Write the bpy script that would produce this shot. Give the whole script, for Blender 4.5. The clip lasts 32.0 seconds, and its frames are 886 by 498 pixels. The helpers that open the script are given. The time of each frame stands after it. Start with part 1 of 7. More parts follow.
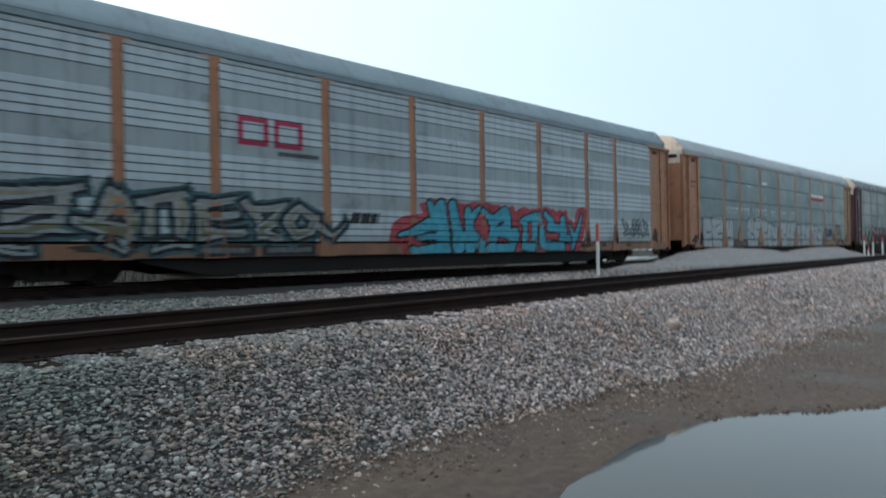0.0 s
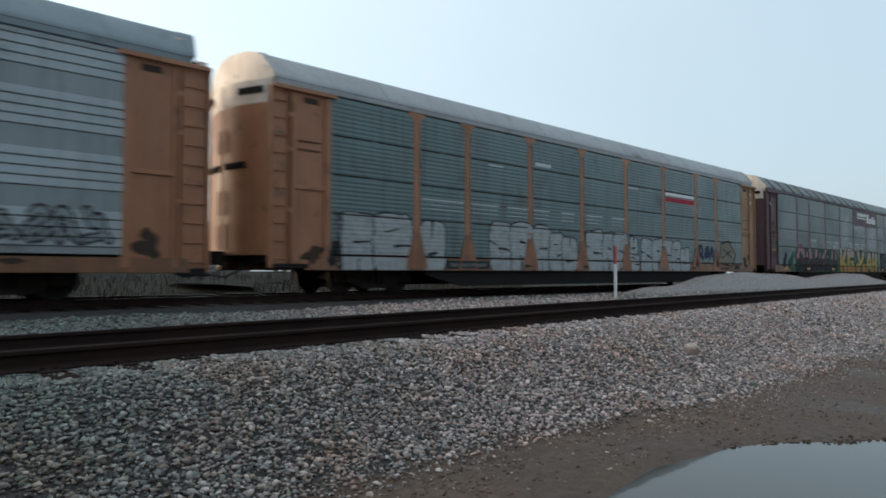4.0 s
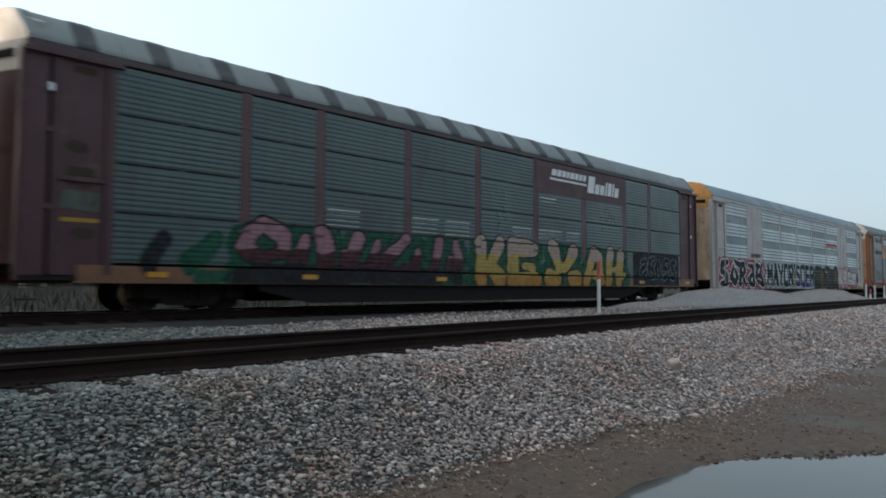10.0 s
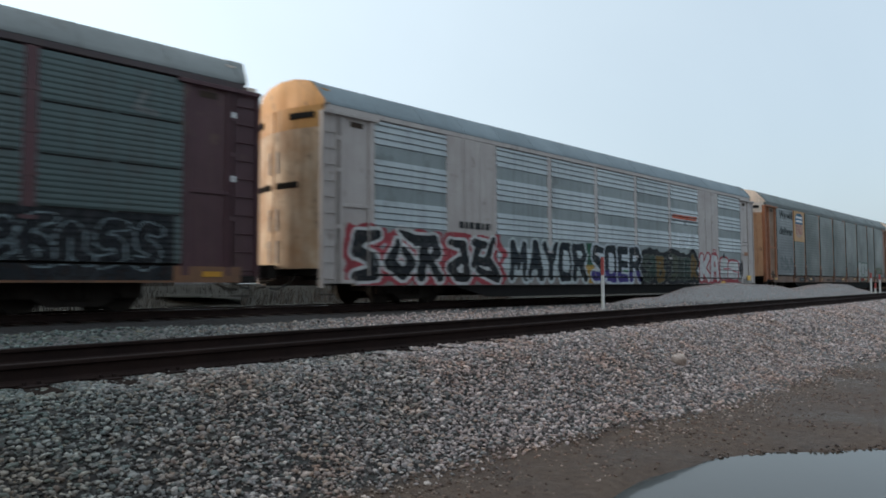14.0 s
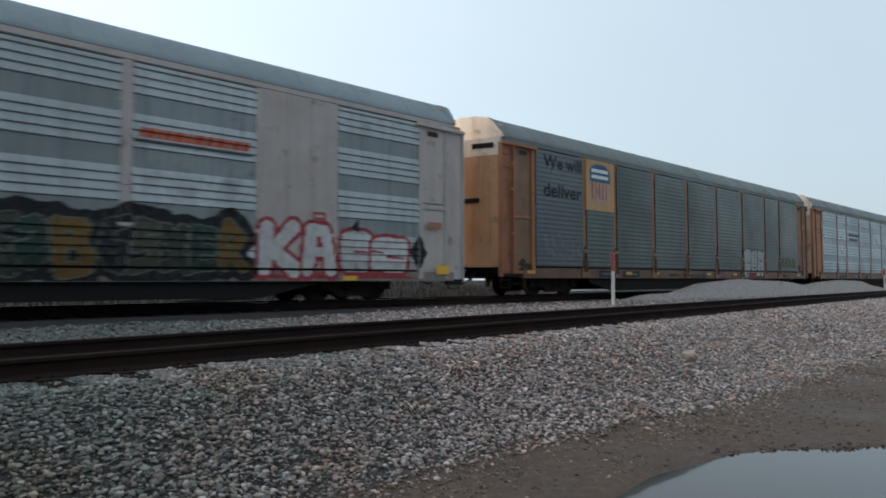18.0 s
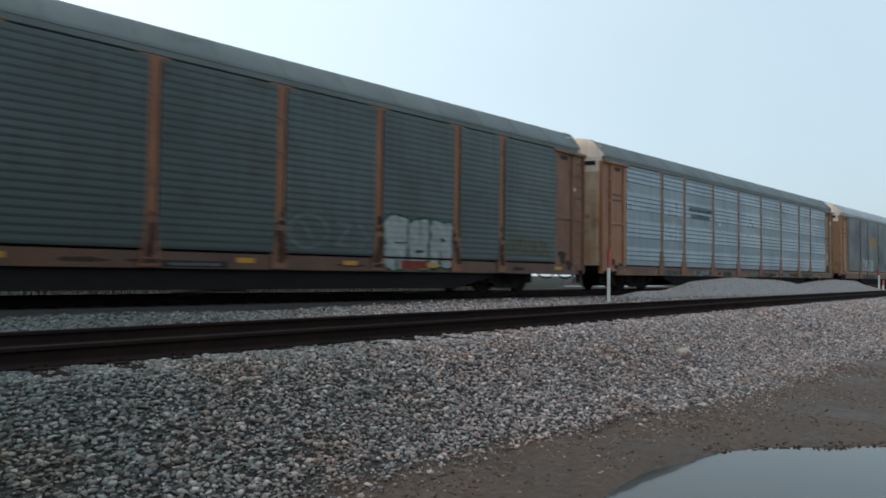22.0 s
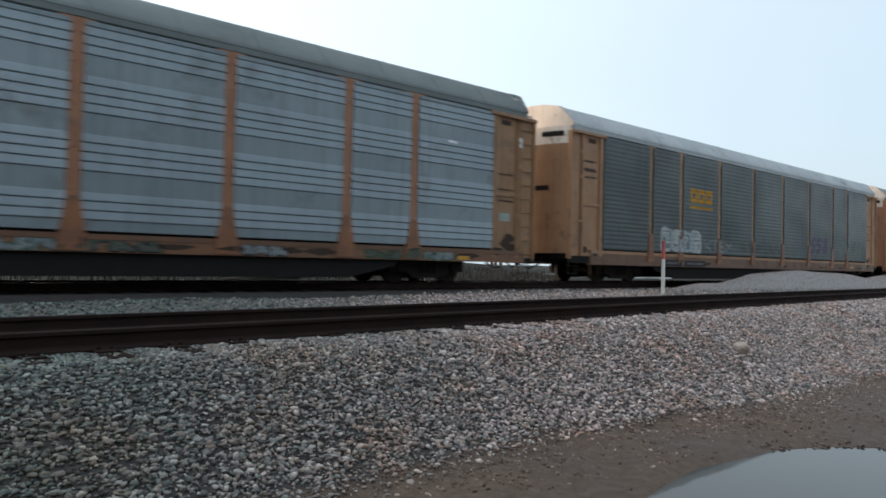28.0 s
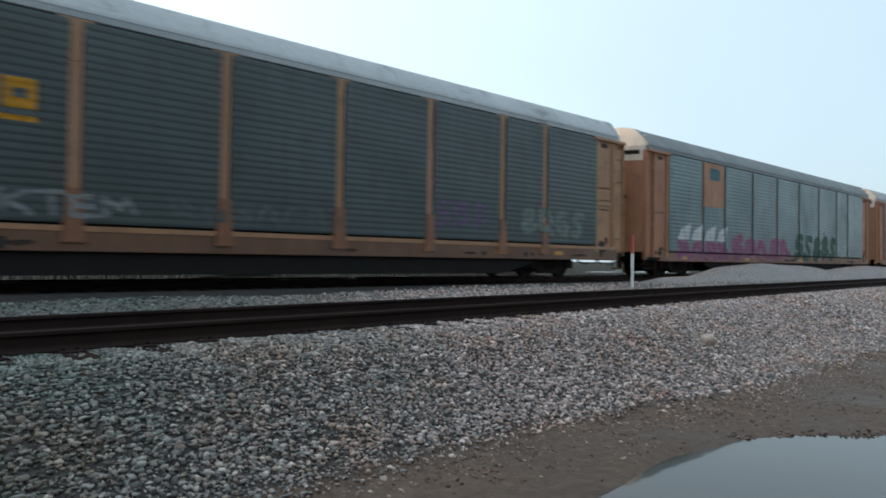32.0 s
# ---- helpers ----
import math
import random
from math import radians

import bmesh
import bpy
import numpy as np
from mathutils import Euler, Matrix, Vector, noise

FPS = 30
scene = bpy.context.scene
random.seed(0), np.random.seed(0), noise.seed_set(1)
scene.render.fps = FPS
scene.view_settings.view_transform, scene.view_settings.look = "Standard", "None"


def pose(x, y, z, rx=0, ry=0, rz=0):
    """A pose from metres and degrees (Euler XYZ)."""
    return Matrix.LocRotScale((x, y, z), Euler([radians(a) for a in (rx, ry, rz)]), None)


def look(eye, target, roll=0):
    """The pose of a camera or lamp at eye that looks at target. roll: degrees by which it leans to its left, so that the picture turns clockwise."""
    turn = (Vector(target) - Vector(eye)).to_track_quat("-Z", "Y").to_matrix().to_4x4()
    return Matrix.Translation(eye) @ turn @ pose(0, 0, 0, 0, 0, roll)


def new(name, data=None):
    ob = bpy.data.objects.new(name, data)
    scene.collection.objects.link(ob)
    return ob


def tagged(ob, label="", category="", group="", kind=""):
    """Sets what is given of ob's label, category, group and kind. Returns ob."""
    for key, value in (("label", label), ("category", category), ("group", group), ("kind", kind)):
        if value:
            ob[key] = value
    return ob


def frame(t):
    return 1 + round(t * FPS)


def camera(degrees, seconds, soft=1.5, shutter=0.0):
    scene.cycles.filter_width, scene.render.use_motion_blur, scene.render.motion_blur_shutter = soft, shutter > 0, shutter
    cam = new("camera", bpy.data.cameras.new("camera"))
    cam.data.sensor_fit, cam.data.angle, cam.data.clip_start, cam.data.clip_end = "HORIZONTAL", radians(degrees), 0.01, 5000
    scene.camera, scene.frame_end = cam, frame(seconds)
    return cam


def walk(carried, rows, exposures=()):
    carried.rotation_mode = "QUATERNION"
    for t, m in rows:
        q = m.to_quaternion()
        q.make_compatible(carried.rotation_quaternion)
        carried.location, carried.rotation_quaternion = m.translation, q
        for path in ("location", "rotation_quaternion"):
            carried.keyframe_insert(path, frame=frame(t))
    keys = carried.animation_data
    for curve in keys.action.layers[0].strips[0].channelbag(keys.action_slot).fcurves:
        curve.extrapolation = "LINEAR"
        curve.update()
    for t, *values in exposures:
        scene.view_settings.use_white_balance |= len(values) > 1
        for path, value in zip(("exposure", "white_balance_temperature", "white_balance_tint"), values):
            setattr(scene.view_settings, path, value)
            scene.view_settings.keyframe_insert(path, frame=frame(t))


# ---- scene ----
cam = camera(66.39, 32.0, soft=1.7, shutter=0.8)
PATH = [
    (0.0, pose(0, 0, 0.515, 90.37, 1.06, -45.34)),
    (0.5, pose(0, 0, 0.515, 92.16, -1.10, -44.47)),
    (1.0, pose(0, 0, 0.515, 92.16, -0.29, -43.74)),
    (1.5, pose(0, 0, 0.515, 93.15, 0.22, -44.62)),
    (2.0, pose(0, 0, 0.515, 93.20, -0.16, -43.35)),
    (2.5, pose(0, 0, 0.515, 92.81, 0.24, -42.85)),
    (3.0, pose(0, 0, 0.515, 92.44, -0.23, -43.02)),
    (3.5, pose(0, 0, 0.515, 92.10, -0.23, -43.82)),
    (5.5, pose(0, 0, 0.515, 92.25, 0.54, -43.84)),
    (6.0, pose(0, 0, 0.515, 93.39, 0.26, -44.88)),
    (6.5, pose(0, 0, 0.515, 93.66, 0.11, -45.83)),
    (7.0, pose(0, 0, 0.515, 92.89, -0.14, -46.33)),
    (7.5, pose(0, 0, 0.515, 92.45, -0.68, -47.01)),
    (8.0, pose(0, 0, 0.515, 92.73, -0.62, -46.84)),
    (8.5, pose(0, 0, 0.515, 92.16, -0.86, -45.65)),
    (9.0, pose(0, 0, 0.515, 92.45, -0.98, -45.52)),
    (9.5, pose(0, 0, 0.515, 92.24, -0.42, -46.14)),
    (10.0, pose(0, 0, 0.515, 93.26, -0.16, -45.28)),
    (10.5, pose(0, 0, 0.515, 93.63, -0.28, -44.48)),
    (11.0, pose(0, 0, 0.515, 93.50, -0.17, -45.34)),
    (11.5, pose(0, 0, 0.515, 93.71, -0.41, -45.24)),
    (12.0, pose(0, 0, 0.515, 93.63, 0.13, -45.45)),
    (12.5, pose(0, 0, 0.515, 93.46, 0.31, -45.00)),
    (13.0, pose(0, 0, 0.515, 93.14, 0.07, -45.94)),
    (13.5, pose(0, 0, 0.515, 93.17, 0.13, -45.54)),
    (15.5, pose(0, 0, 0.515, 92.48, 0.48, -43.91)),
    (16.0, pose(0, 0, 0.515, 92.47, 0.41, -45.25)),
    (16.5, pose(0, 0, 0.515, 92.27, 0.36, -46.08)),
    (17.0, pose(0, 0, 0.515, 92.29, 0.35, -45.33)),
    (17.5, pose(0, 0, 0.515, 92.31, -0.99, -45.50)),
    (18.0, pose(0, 0, 0.515, 92.65, 0.09, -44.14)),
    (18.5, pose(0, 0, 0.515, 92.81, 0.11, -43.15)),
    (19.0, pose(0, 0, 0.515, 93.22, -0.23, -43.40)),
    (19.5, pose(0, 0, 0.515, 93.86, -0.36, -43.61)),
    (20.0, pose(0, 0, 0.515, 93.76, -0.82, -43.64)),
    (20.5, pose(0, 0, 0.515, 94.23, -0.75, -44.59)),
    (21.0, pose(0, 0, 0.515, 93.60, 0.11, -44.41)),
    (21.5, pose(0, 0, 0.515, 92.86, -0.07, -44.17)),
    (22.0, pose(0, 0, 0.515, 92.17, -0.68, -44.48)),
    (22.5, pose(0, 0, 0.515, 92.23, -0.65, -44.85)),
    (23.0, pose(0, 0, 0.515, 92.41, -0.89, -44.92)),
    (23.5, pose(0, 0, 0.515, 92.85, -0.97, -45.15)),
    (24.0, pose(0, 0, 0.515, 92.35, -1.04, -45.69)),
    (24.5, pose(0, 0, 0.515, 91.87, -0.61, -44.86)),
    (26.5, pose(0, 0, 0.515, 92.64, -0.98, -38.70)),
    (27.0, pose(0, 0, 0.515, 92.62, -1.04, -40.20)),
    (27.5, pose(0, 0, 0.515, 91.77, -1.22, -39.86)),
    (28.0, pose(0, 0, 0.515, 91.22, -1.25, -40.20)),
    (28.5, pose(0, 0, 0.515, 91.18, -1.16, -40.00)),
    (29.0, pose(0, 0, 0.515, 92.00, -1.19, -40.36)),
    (29.5, pose(0, 0, 0.515, 91.25, -1.04, -40.12)),
    (30.0, pose(0, 0, 0.515, 91.79, -1.25, -40.69)),
    (30.5, pose(0, 0, 0.515, 91.96, -1.06, -41.36)),
    (31.0, pose(0, 0, 0.515, 91.98, -1.08, -41.79)),
    (31.5, pose(0, 0, 0.515, 91.38, -0.57, -41.76)),
    (32.0, pose(0, 0, 0.515, 90.91, -0.77, -42.60)),
]
walk(cam, PATH, [(0.0, 0.20, 6400, 9), (0.9, -0.04, 6500, 10), (2.0, -0.08, 6550, 11), (9.0, -0.08, 6500, 10), (12.0, -0.15, 6580, 11.5), (14.0, -0.11, 6640, 13), (16.0, -0.11, 6680, 14), (18.5, -0.11, 6600, 12), (20.0, -0.13, 6380, 8),
                 (22.0, -0.05, 6530, 10.5), (23.0, -0.02, 6590, 10.5), (26.5, 0.01, 6560, 11), (28.0, 0.12, 6680, 13.5), (29.2, 0.13, 6400, 10), (30.0, 0.14, 6370, 9.5), (31.0, 0.10, 6280, 8), (32.0, 0.14, 6450, 10)])

# ---- light ----
world = bpy.data.worlds.new("overcast_dusk")
scene.world = world
world.use_nodes = True
wn = world.node_tree.nodes
sky = wn.new("ShaderNodeTexSky")
sky.sky_type = "NISHITA"
sky.sun_disc = False
sky.sun_elevation, sky.sun_rotation = radians(8), radians(-40)
sky.air_density, sky.dust_density, sky.ozone_density = 1.0, 4.0, 2.5
# a thin even cloud cover lies over the clear sky
cloud = wn.new("ShaderNodeMix")
cloud.data_type = "RGBA"
cloud.inputs["Factor"].default_value = 0.52
wl = world.node_tree.links
wl.new(sky.outputs["Color"], [i for i in cloud.inputs if i.name == "A" and i.type == "RGBA"][0])
# the cover is thinner and whiter round the hidden sun
where, toward, glow, veil = wn.new("ShaderNodeTexCoord"), wn.new("ShaderNodeVectorMath"), wn.new("ShaderNodeMapRange"), wn.new("ShaderNodeMix")
toward.operation = "DOT_PRODUCT"
toward.inputs[1].default_value = (-0.69, 0.69, 0.60)
wl.new(where.outputs["Generated"], toward.inputs[0])
glow.interpolation_type = "SMOOTHSTEP"
glow.inputs["From Min"].default_value, glow.inputs["From Max"].default_value = -0.52, 1.1
wl.new(toward.outputs["Value"], glow.inputs["Value"])
veil.data_type = "RGBA"
drift, blend = wn.new("ShaderNodeTexNoise"), wn.new("ShaderNodeMath")
drift.inputs["Scale"].default_value, drift.inputs["Detail"].default_value, drift.inputs["Distortion"].default_value = 2.6, 5.0, 0.6
wl.new(where.outputs["Generated"], drift.inputs["Vector"])
blend.operation = "MULTIPLY_ADD"
wl.new(drift.outputs["Fac"], blend.inputs[0])
blend.inputs[1].default_value = 0.22
wl.new(glow.outputs["Result"], blend.inputs[2])
wl.new(blend.outputs[0], veil.inputs["Factor"])
[i for i in veil.inputs if i.name == "A" and i.type == "RGBA"][0].default_value = (5.1, 6.4, 7.3, 1)
[i for i in veil.inputs if i.name == "B" and i.type == "RGBA"][0].default_value = (9.9, 11.8, 12.6, 1)
wl.new([o for o in veil.outputs if o.type == "RGBA"][0], [i for i in cloud.inputs if i.name == "B" and i.type == "RGBA"][0])
wl.new([o for o in cloud.outputs if o.type == "RGBA"][0], wn["Background"].inputs["Color"])
wn["Background"].inputs["Strength"].default_value = 0.176

sun = new("sun", bpy.data.lights.new("sun", "SUN"))
sun.data.energy, sun.data.angle, sun.data.color = 2.6, radians(20), (1.0, 0.81, 0.60)
sun.matrix_world = look((-48, 70, 13), (0, 0, 0))

scene.view_settings.exposure = 0.0

# ---- places ----
TRACK_Y = 15.10          # centre line of the track with the train
SIDING_RAIL_Z = -0.085   # head of the rails of the empty siding
WATER_Z = -1.135


def siding_y(x):
    """Centre line of the siding, which slowly closes in on the main track."""
    return 6.75 + 0.055 * np.clip(x, -40, 70)


SHORE = [(6.50, 2.78), (6.98, 2.50), (7.35, 2.20), (7.75, 1.88), (8.25, 1.62), (8.9, 1.35), (9.3, 0.8), (8.8, 0.1), (7.2, -0.5),
         (5.0, -0.6), (3.4, -0.1), (2.6, 0.9), (2.75, 1.9), (3.35, 2.62), (4.3, 2.82), (5.2, 2.95), (5.9, 2.86)]


for _ in range(2):
    SHORE = [(p[0] + w * (q[0] - p[0]), p[1] + w * (q[1] - p[1])) for p, q in zip(SHORE, SHORE[1:] + SHORE[:1]) for w in (0.25, 0.75)]


def smooth(a, b, v):
    u = np.clip((v - a) / (b - a), 0, 1)
    return u * u * (3 - 2 * u)


def waves(x, y, scale, seed=0.0):
    """A cheap smooth noise, about -1 to 1."""
    x, y = x / scale + seed * 7.3, y / scale - seed * 3.1
    return (np.sin(1.7 * x + 2.3 * np.sin(0.9 * y + seed)) + np.sin(2.1 * y - 1.6 * np.sin(1.3 * x + 1.0)) + np.sin(1.1 * (x + y) + 2.0 * np.sin(0.7 * x - 0.5 * y))) / 3


def shore_distance(x, y):
    """Distance to the puddle's shore, negative in the water."""
    x, y = np.asarray(x, float), np.asarray(y, float)
    best, inside = np.full(x.shape, 1e9), np.zeros(x.shape, bool)
    for (ax, ay), (bx, by) in zip(SHORE, SHORE[1:] + SHORE[:1]):
        dx, dy = bx - ax, by - ay
        u = np.clip(((x - ax) * dx + (y - ay) * dy) / (dx * dx + dy * dy), 0, 1)
        best = np.minimum(best, np.hypot(x - ax - u * dx, y - ay - u * dy))
        if dy != 0:
            inside ^= ((ay > y) != (by > y)) & (x < ax + (y - ay) / dy * dx)
    return np.where(inside, -best, best)


def toe(x):
    """How far from the siding's centre line the gravel slope reaches the mud."""
    return 3.0 + 0.75 * smooth(4, 10, x) + 0.3 * smooth(10, 18, x)


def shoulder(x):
    """Half width of the main track's bed, black with oily dirt and painted shade, on the near side."""
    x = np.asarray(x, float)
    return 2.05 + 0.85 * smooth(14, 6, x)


def ground_z(x, y):
    x, y = np.asarray(x, float), np.asarray(y, float)
    v = y - siding_y(x)
    mud = -1.085 + 0.022 * waves(x, y, 1.1) + 0.010 * waves(x, y, 0.35, 2.0)
    slope = -0.275 - 0.83 * smooth(0, 1, (-1.35 - v) / (toe(x) - 1.1)) ** 0.85
    z = np.where(v < -1.35, np.maximum(slope, mud - 0.03), -0.275)
    z = np.where(v < -toe(x), np.minimum(z, mud), z)
    z = np.where(v > -0.5, -0.255, z)
    between = -0.255 + 0.025 * waves(x, y, 1.6, 1.0)
    z = np.where((v > 1.2) & (y < TRACK_Y - 1.9), between, z)
    main = smooth(2.35, 1.75, np.abs(y - TRACK_Y))
    z = np.where(np.abs(y - TRACK_Y) < 2.4, -0.27 + 0.075 * main, z)
    far = smooth(TRACK_Y + 2.4, TRACK_Y + 6.0, y)
    z = np.where(y > TRACK_Y + 2.4, -0.27 - 0.30 * far + 0.05 * far * waves(x, y, 5.0, 3.0) + 1.25 * smooth(30, 58, y) * smooth(1.25, 0.85, x / np.maximum(y, 1.0)) * (1 + 0.12 * waves(x, y, 9.0, 1.5)), z)
    # piles of fine stone between the tracks
    ridge = 1.04 * np.interp(x, [18.5, 21.0, 23.5, 26.0, 28.5, 31.0, 33.5, 36.0, 38.5, 42.0, 46.0, 49.0, 52.0], [0, 0.20, 0.30, 0.58, 0.72, 0.71, 0.60, 0.46, 0.58, 0.70, 0.66, 0.34, 0])
    across = np.clip(1 - np.abs(y - (11.75 + 0.25 * np.sin(x * 0.31))) / (0.55 + 1.1 * np.sqrt(np.maximum(ridge, 0))), 0, 1)
    z = z + ridge * smooth(0, 0.85, across) * (1 + 0.07 * waves(x, y, 0.9, 4.0))
    d = shore_distance(x, y)
    return z - 0.16 * smooth(0.16, -0.5, d + 0.05 * waves(x, y, 0.3, 5.0))


# ---- materials ----
def mat(name, color, second=None, rough=0.6, metal=0.0, scale=2.0, fine=40.0, mixing=0.5, bump=0.02, streak=0.0, dirt=(0.05, 0.045, 0.04), dirt_at=0.0, spread=0.0, spec=0.5):
    """A weathered surface: two tones by a broad noise, fine grain, upright streaks, patches of dirt, fine relief."""
    m = bpy.data.materials.new(name)
    m.use_nodes = True
    n, l = m.node_tree.nodes, m.node_tree.links
    b = n["Principled BSDF"]
    b.inputs["Metallic"].default_value = metal
    b.inputs["Specular IOR Level"].default_value = spec
    co, info = n.new("ShaderNodeTexCoord"), n.new("ShaderNodeObjectInfo")
    off = n.new("ShaderNodeVectorMath")
    off.operation = "MULTIPLY_ADD"
    off.inputs[1].default_value = (1, 1, 1)
    rnd = n.new("ShaderNodeVectorMath")
    rnd.operation = "SCALE"
    l.new(info.outputs["Random"], rnd.inputs[0])
    rnd.inputs["Scale"].default_value = 30
    l.new(co.outputs["Object"], off.inputs[0])
    l.new(rnd.outputs[0], off.inputs[2])

    def noise_node(s, detail=5.0, stretch=None):
        t = n.new("ShaderNodeTexNoise")
        t.inputs["Scale"].default_value, t.inputs["Detail"].default_value, t.inputs["Roughness"].default_value = s, detail, 0.6
        src = off.outputs[0]
        if stretch:
            mp = n.new("ShaderNodeMapping")
            mp.inputs["Scale"].default_value = stretch
            l.new(src, mp.inputs["Vector"])
            src = mp.outputs[0]
        l.new(src, t.inputs["Vector"])
        return t.outputs["Fac"]

    def ramp(src, a, z):
        r = n.new("ShaderNodeMapRange")
        r.inputs["From Min"].default_value, r.inputs["From Max"].default_value = a, z
        l.new(src, r.inputs["Value"])
        return r.outputs["Result"]

    def mixed(fac, a, z, amount=1.0, kind="MIX"):
        x = n.new("ShaderNodeMix")
        x.data_type, x.blend_type = "RGBA", kind
        if amount != 1.0:
            g = n.new("ShaderNodeMath")
            g.operation = "MULTIPLY"
            l.new(fac, g.inputs[0])
            g.inputs[1].default_value = amount
            fac = g.outputs[0]
        l.new(fac, x.inputs["Factor"])
        for sock, v in (("A", a), ("B", z)):
            socket = [i for i in x.inputs if i.name == sock and i.type == "RGBA"][0]
            if isinstance(v, tuple):
                socket.default_value = (*v, 1)
            else:
                l.new(v, socket)
        return [o for o in x.outputs if o.type == "RGBA"][0]

    second = second or tuple(c * 0.72 for c in color)
    broad, grain = noise_node(scale), noise_node(fine, 3.0)
    c = mixed(ramp(broad, 0.5 - mixing / 2, 0.5 + mixing / 2), color, second)
    c = mixed(ramp(grain, 0.3, 0.7), c, tuple(x * 0.8 for x in second), 0.35)
    if streak:
        c = mixed(ramp(noise_node(3.0, 4.0, (2.2, 2.2, 0.12)), 0.48, 0.72), c, dirt, streak)
    if dirt_at:
        c = mixed(ramp(noise_node(scale * 1.9, 6.0), 0.62 - 0.1 * dirt_at, 0.78 - 0.1 * dirt_at), c, dirt, 0.8)
    if spread:
        v = n.new("ShaderNodeHueSaturation")
        l.new(c, v.inputs["Color"])
        l.new(ramp(info.outputs["Random"], -0.0, 1.0), v.inputs["Value"])
        r = v.inputs["Value"].links[0].from_node
        r.inputs["To Min"].default_value, r.inputs["To Max"].default_value = 1 - spread, 1 + spread
        c = v.outputs["Color"]
    l.new(c, b.inputs["Base Color"])
    rr = ramp(broad, 0.3, 0.7)
    r = rr.node
    r.inputs["To Min"].default_value, r.inputs["To Max"].default_value = max(0.05, rough - 0.1), min(1, rough + 0.12)
    l.new(rr, b.inputs["Roughness"])
    if bump:
        bp = n.new("ShaderNodeBump")
        bp.inputs["Distance"].default_value = bump
        l.new(grain, bp.inputs["Height"])
        l.new(bp.outputs["Normal"], b.inputs["Normal"])
    return m


def island_mat(name, stops, rough=0.85, wet=(0.63, 0.77, 0.72)):
    """Stones: a colour for each one by its island, with grain on top. wet: the tint at the dark end of the painted
    vignette.
    """
    m = bpy.data.materials.new(name)
    m.use_nodes = True
    n, l = m.node_tree.nodes, m.node_tree.links
    b = n["Principled BSDF"]
    geo = n.new("ShaderNodeNewGeometry")
    cr = n.new("ShaderNodeValToRGB")
    e = cr.color_ramp.elements
    while len(e) < len(stops):
        e.new(0.5)
    for k, (p, c) in enumerate(stops):
        e[k].position, e[k].color = p, (*c, 1)
    l.new(geo.outputs["Random Per Island"], cr.inputs["Fac"])
    co, t = n.new("ShaderNodeTexCoord"), n.new("ShaderNodeTexNoise")
    t.inputs["Scale"].default_value, t.inputs["Detail"].default_value = 90, 4
    l.new(co.outputs["Object"], t.inputs["Vector"])
    hv = n.new("ShaderNodeHueSaturation")
    r = n.new("ShaderNodeMapRange")
    r.inputs["To Min"].default_value, r.inputs["To Max"].default_value = 0.65, 1.3
    l.new(t.outputs["Fac"], r.inputs["Value"])
    l.new(r.outputs["Result"], hv.inputs["Value"])
    # lens vignette painted in: dark bluish stone passes into paler pinkish along the slope
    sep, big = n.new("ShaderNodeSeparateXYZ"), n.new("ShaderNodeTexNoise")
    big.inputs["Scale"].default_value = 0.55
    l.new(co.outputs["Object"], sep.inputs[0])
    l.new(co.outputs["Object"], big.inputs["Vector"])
    tint_at = n.new("ShaderNodeMath")
    tint_at.operation = "MULTIPLY_ADD"
    l.new(big.outputs["Fac"], tint_at.inputs[0])
    tint_at.inputs[1].default_value = 5.0
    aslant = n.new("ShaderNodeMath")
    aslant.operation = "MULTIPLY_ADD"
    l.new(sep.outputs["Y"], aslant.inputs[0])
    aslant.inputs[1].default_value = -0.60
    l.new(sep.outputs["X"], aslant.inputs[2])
    l.new(aslant.outputs[0], tint_at.inputs[2])
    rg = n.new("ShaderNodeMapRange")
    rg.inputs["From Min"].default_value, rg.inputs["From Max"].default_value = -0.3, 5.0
    l.new(tint_at.outputs[0], rg.inputs["Value"])
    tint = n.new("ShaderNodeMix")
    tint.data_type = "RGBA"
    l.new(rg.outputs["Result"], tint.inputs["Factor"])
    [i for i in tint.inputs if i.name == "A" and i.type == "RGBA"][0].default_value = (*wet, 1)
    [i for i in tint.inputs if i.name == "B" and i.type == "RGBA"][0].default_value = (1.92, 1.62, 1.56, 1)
    mul = n.new("ShaderNodeMix")
    mul.data_type, mul.blend_type = "RGBA", "MULTIPLY"
    mul.inputs["Factor"].default_value = 1.0
    l.new(cr.outputs["Color"], [i for i in mul.inputs if i.name == "A" and i.type == "RGBA"][0])
    l.new([o for o in tint.outputs if o.type == "RGBA"][0], [i for i in mul.inputs if i.name == "B" and i.type == "RGBA"][0])
    l.new([o for o in mul.outputs if o.type == "RGBA"][0], hv.inputs["Color"])
    # rusty brown drifts among the grey
    drift, band, brown = n.new("ShaderNodeTexNoise"), n.new("ShaderNodeMapRange"), n.new("ShaderNodeMix")
    drift.inputs["Scale"].default_value, drift.inputs["Detail"].default_value = 1.4, 3.0
    l.new(co.outputs["Object"], drift.inputs["Vector"])
    band.inputs["From Min"].default_value, band.inputs["From Max"].default_value = 0.48, 0.66
    l.new(drift.outputs["Fac"], band.inputs["Value"])
    brown.data_type, brown.blend_type = "RGBA", "MULTIPLY"
    l.new(band.outputs["Result"], brown.inputs["Factor"])
    l.new(hv.outputs["Color"], [i for i in brown.inputs if i.name == "A" and i.type == "RGBA"][0])
    [i for i in brown.inputs if i.name == "B" and i.type == "RGBA"][0].default_value = (1.0, 0.87, 0.79, 1)
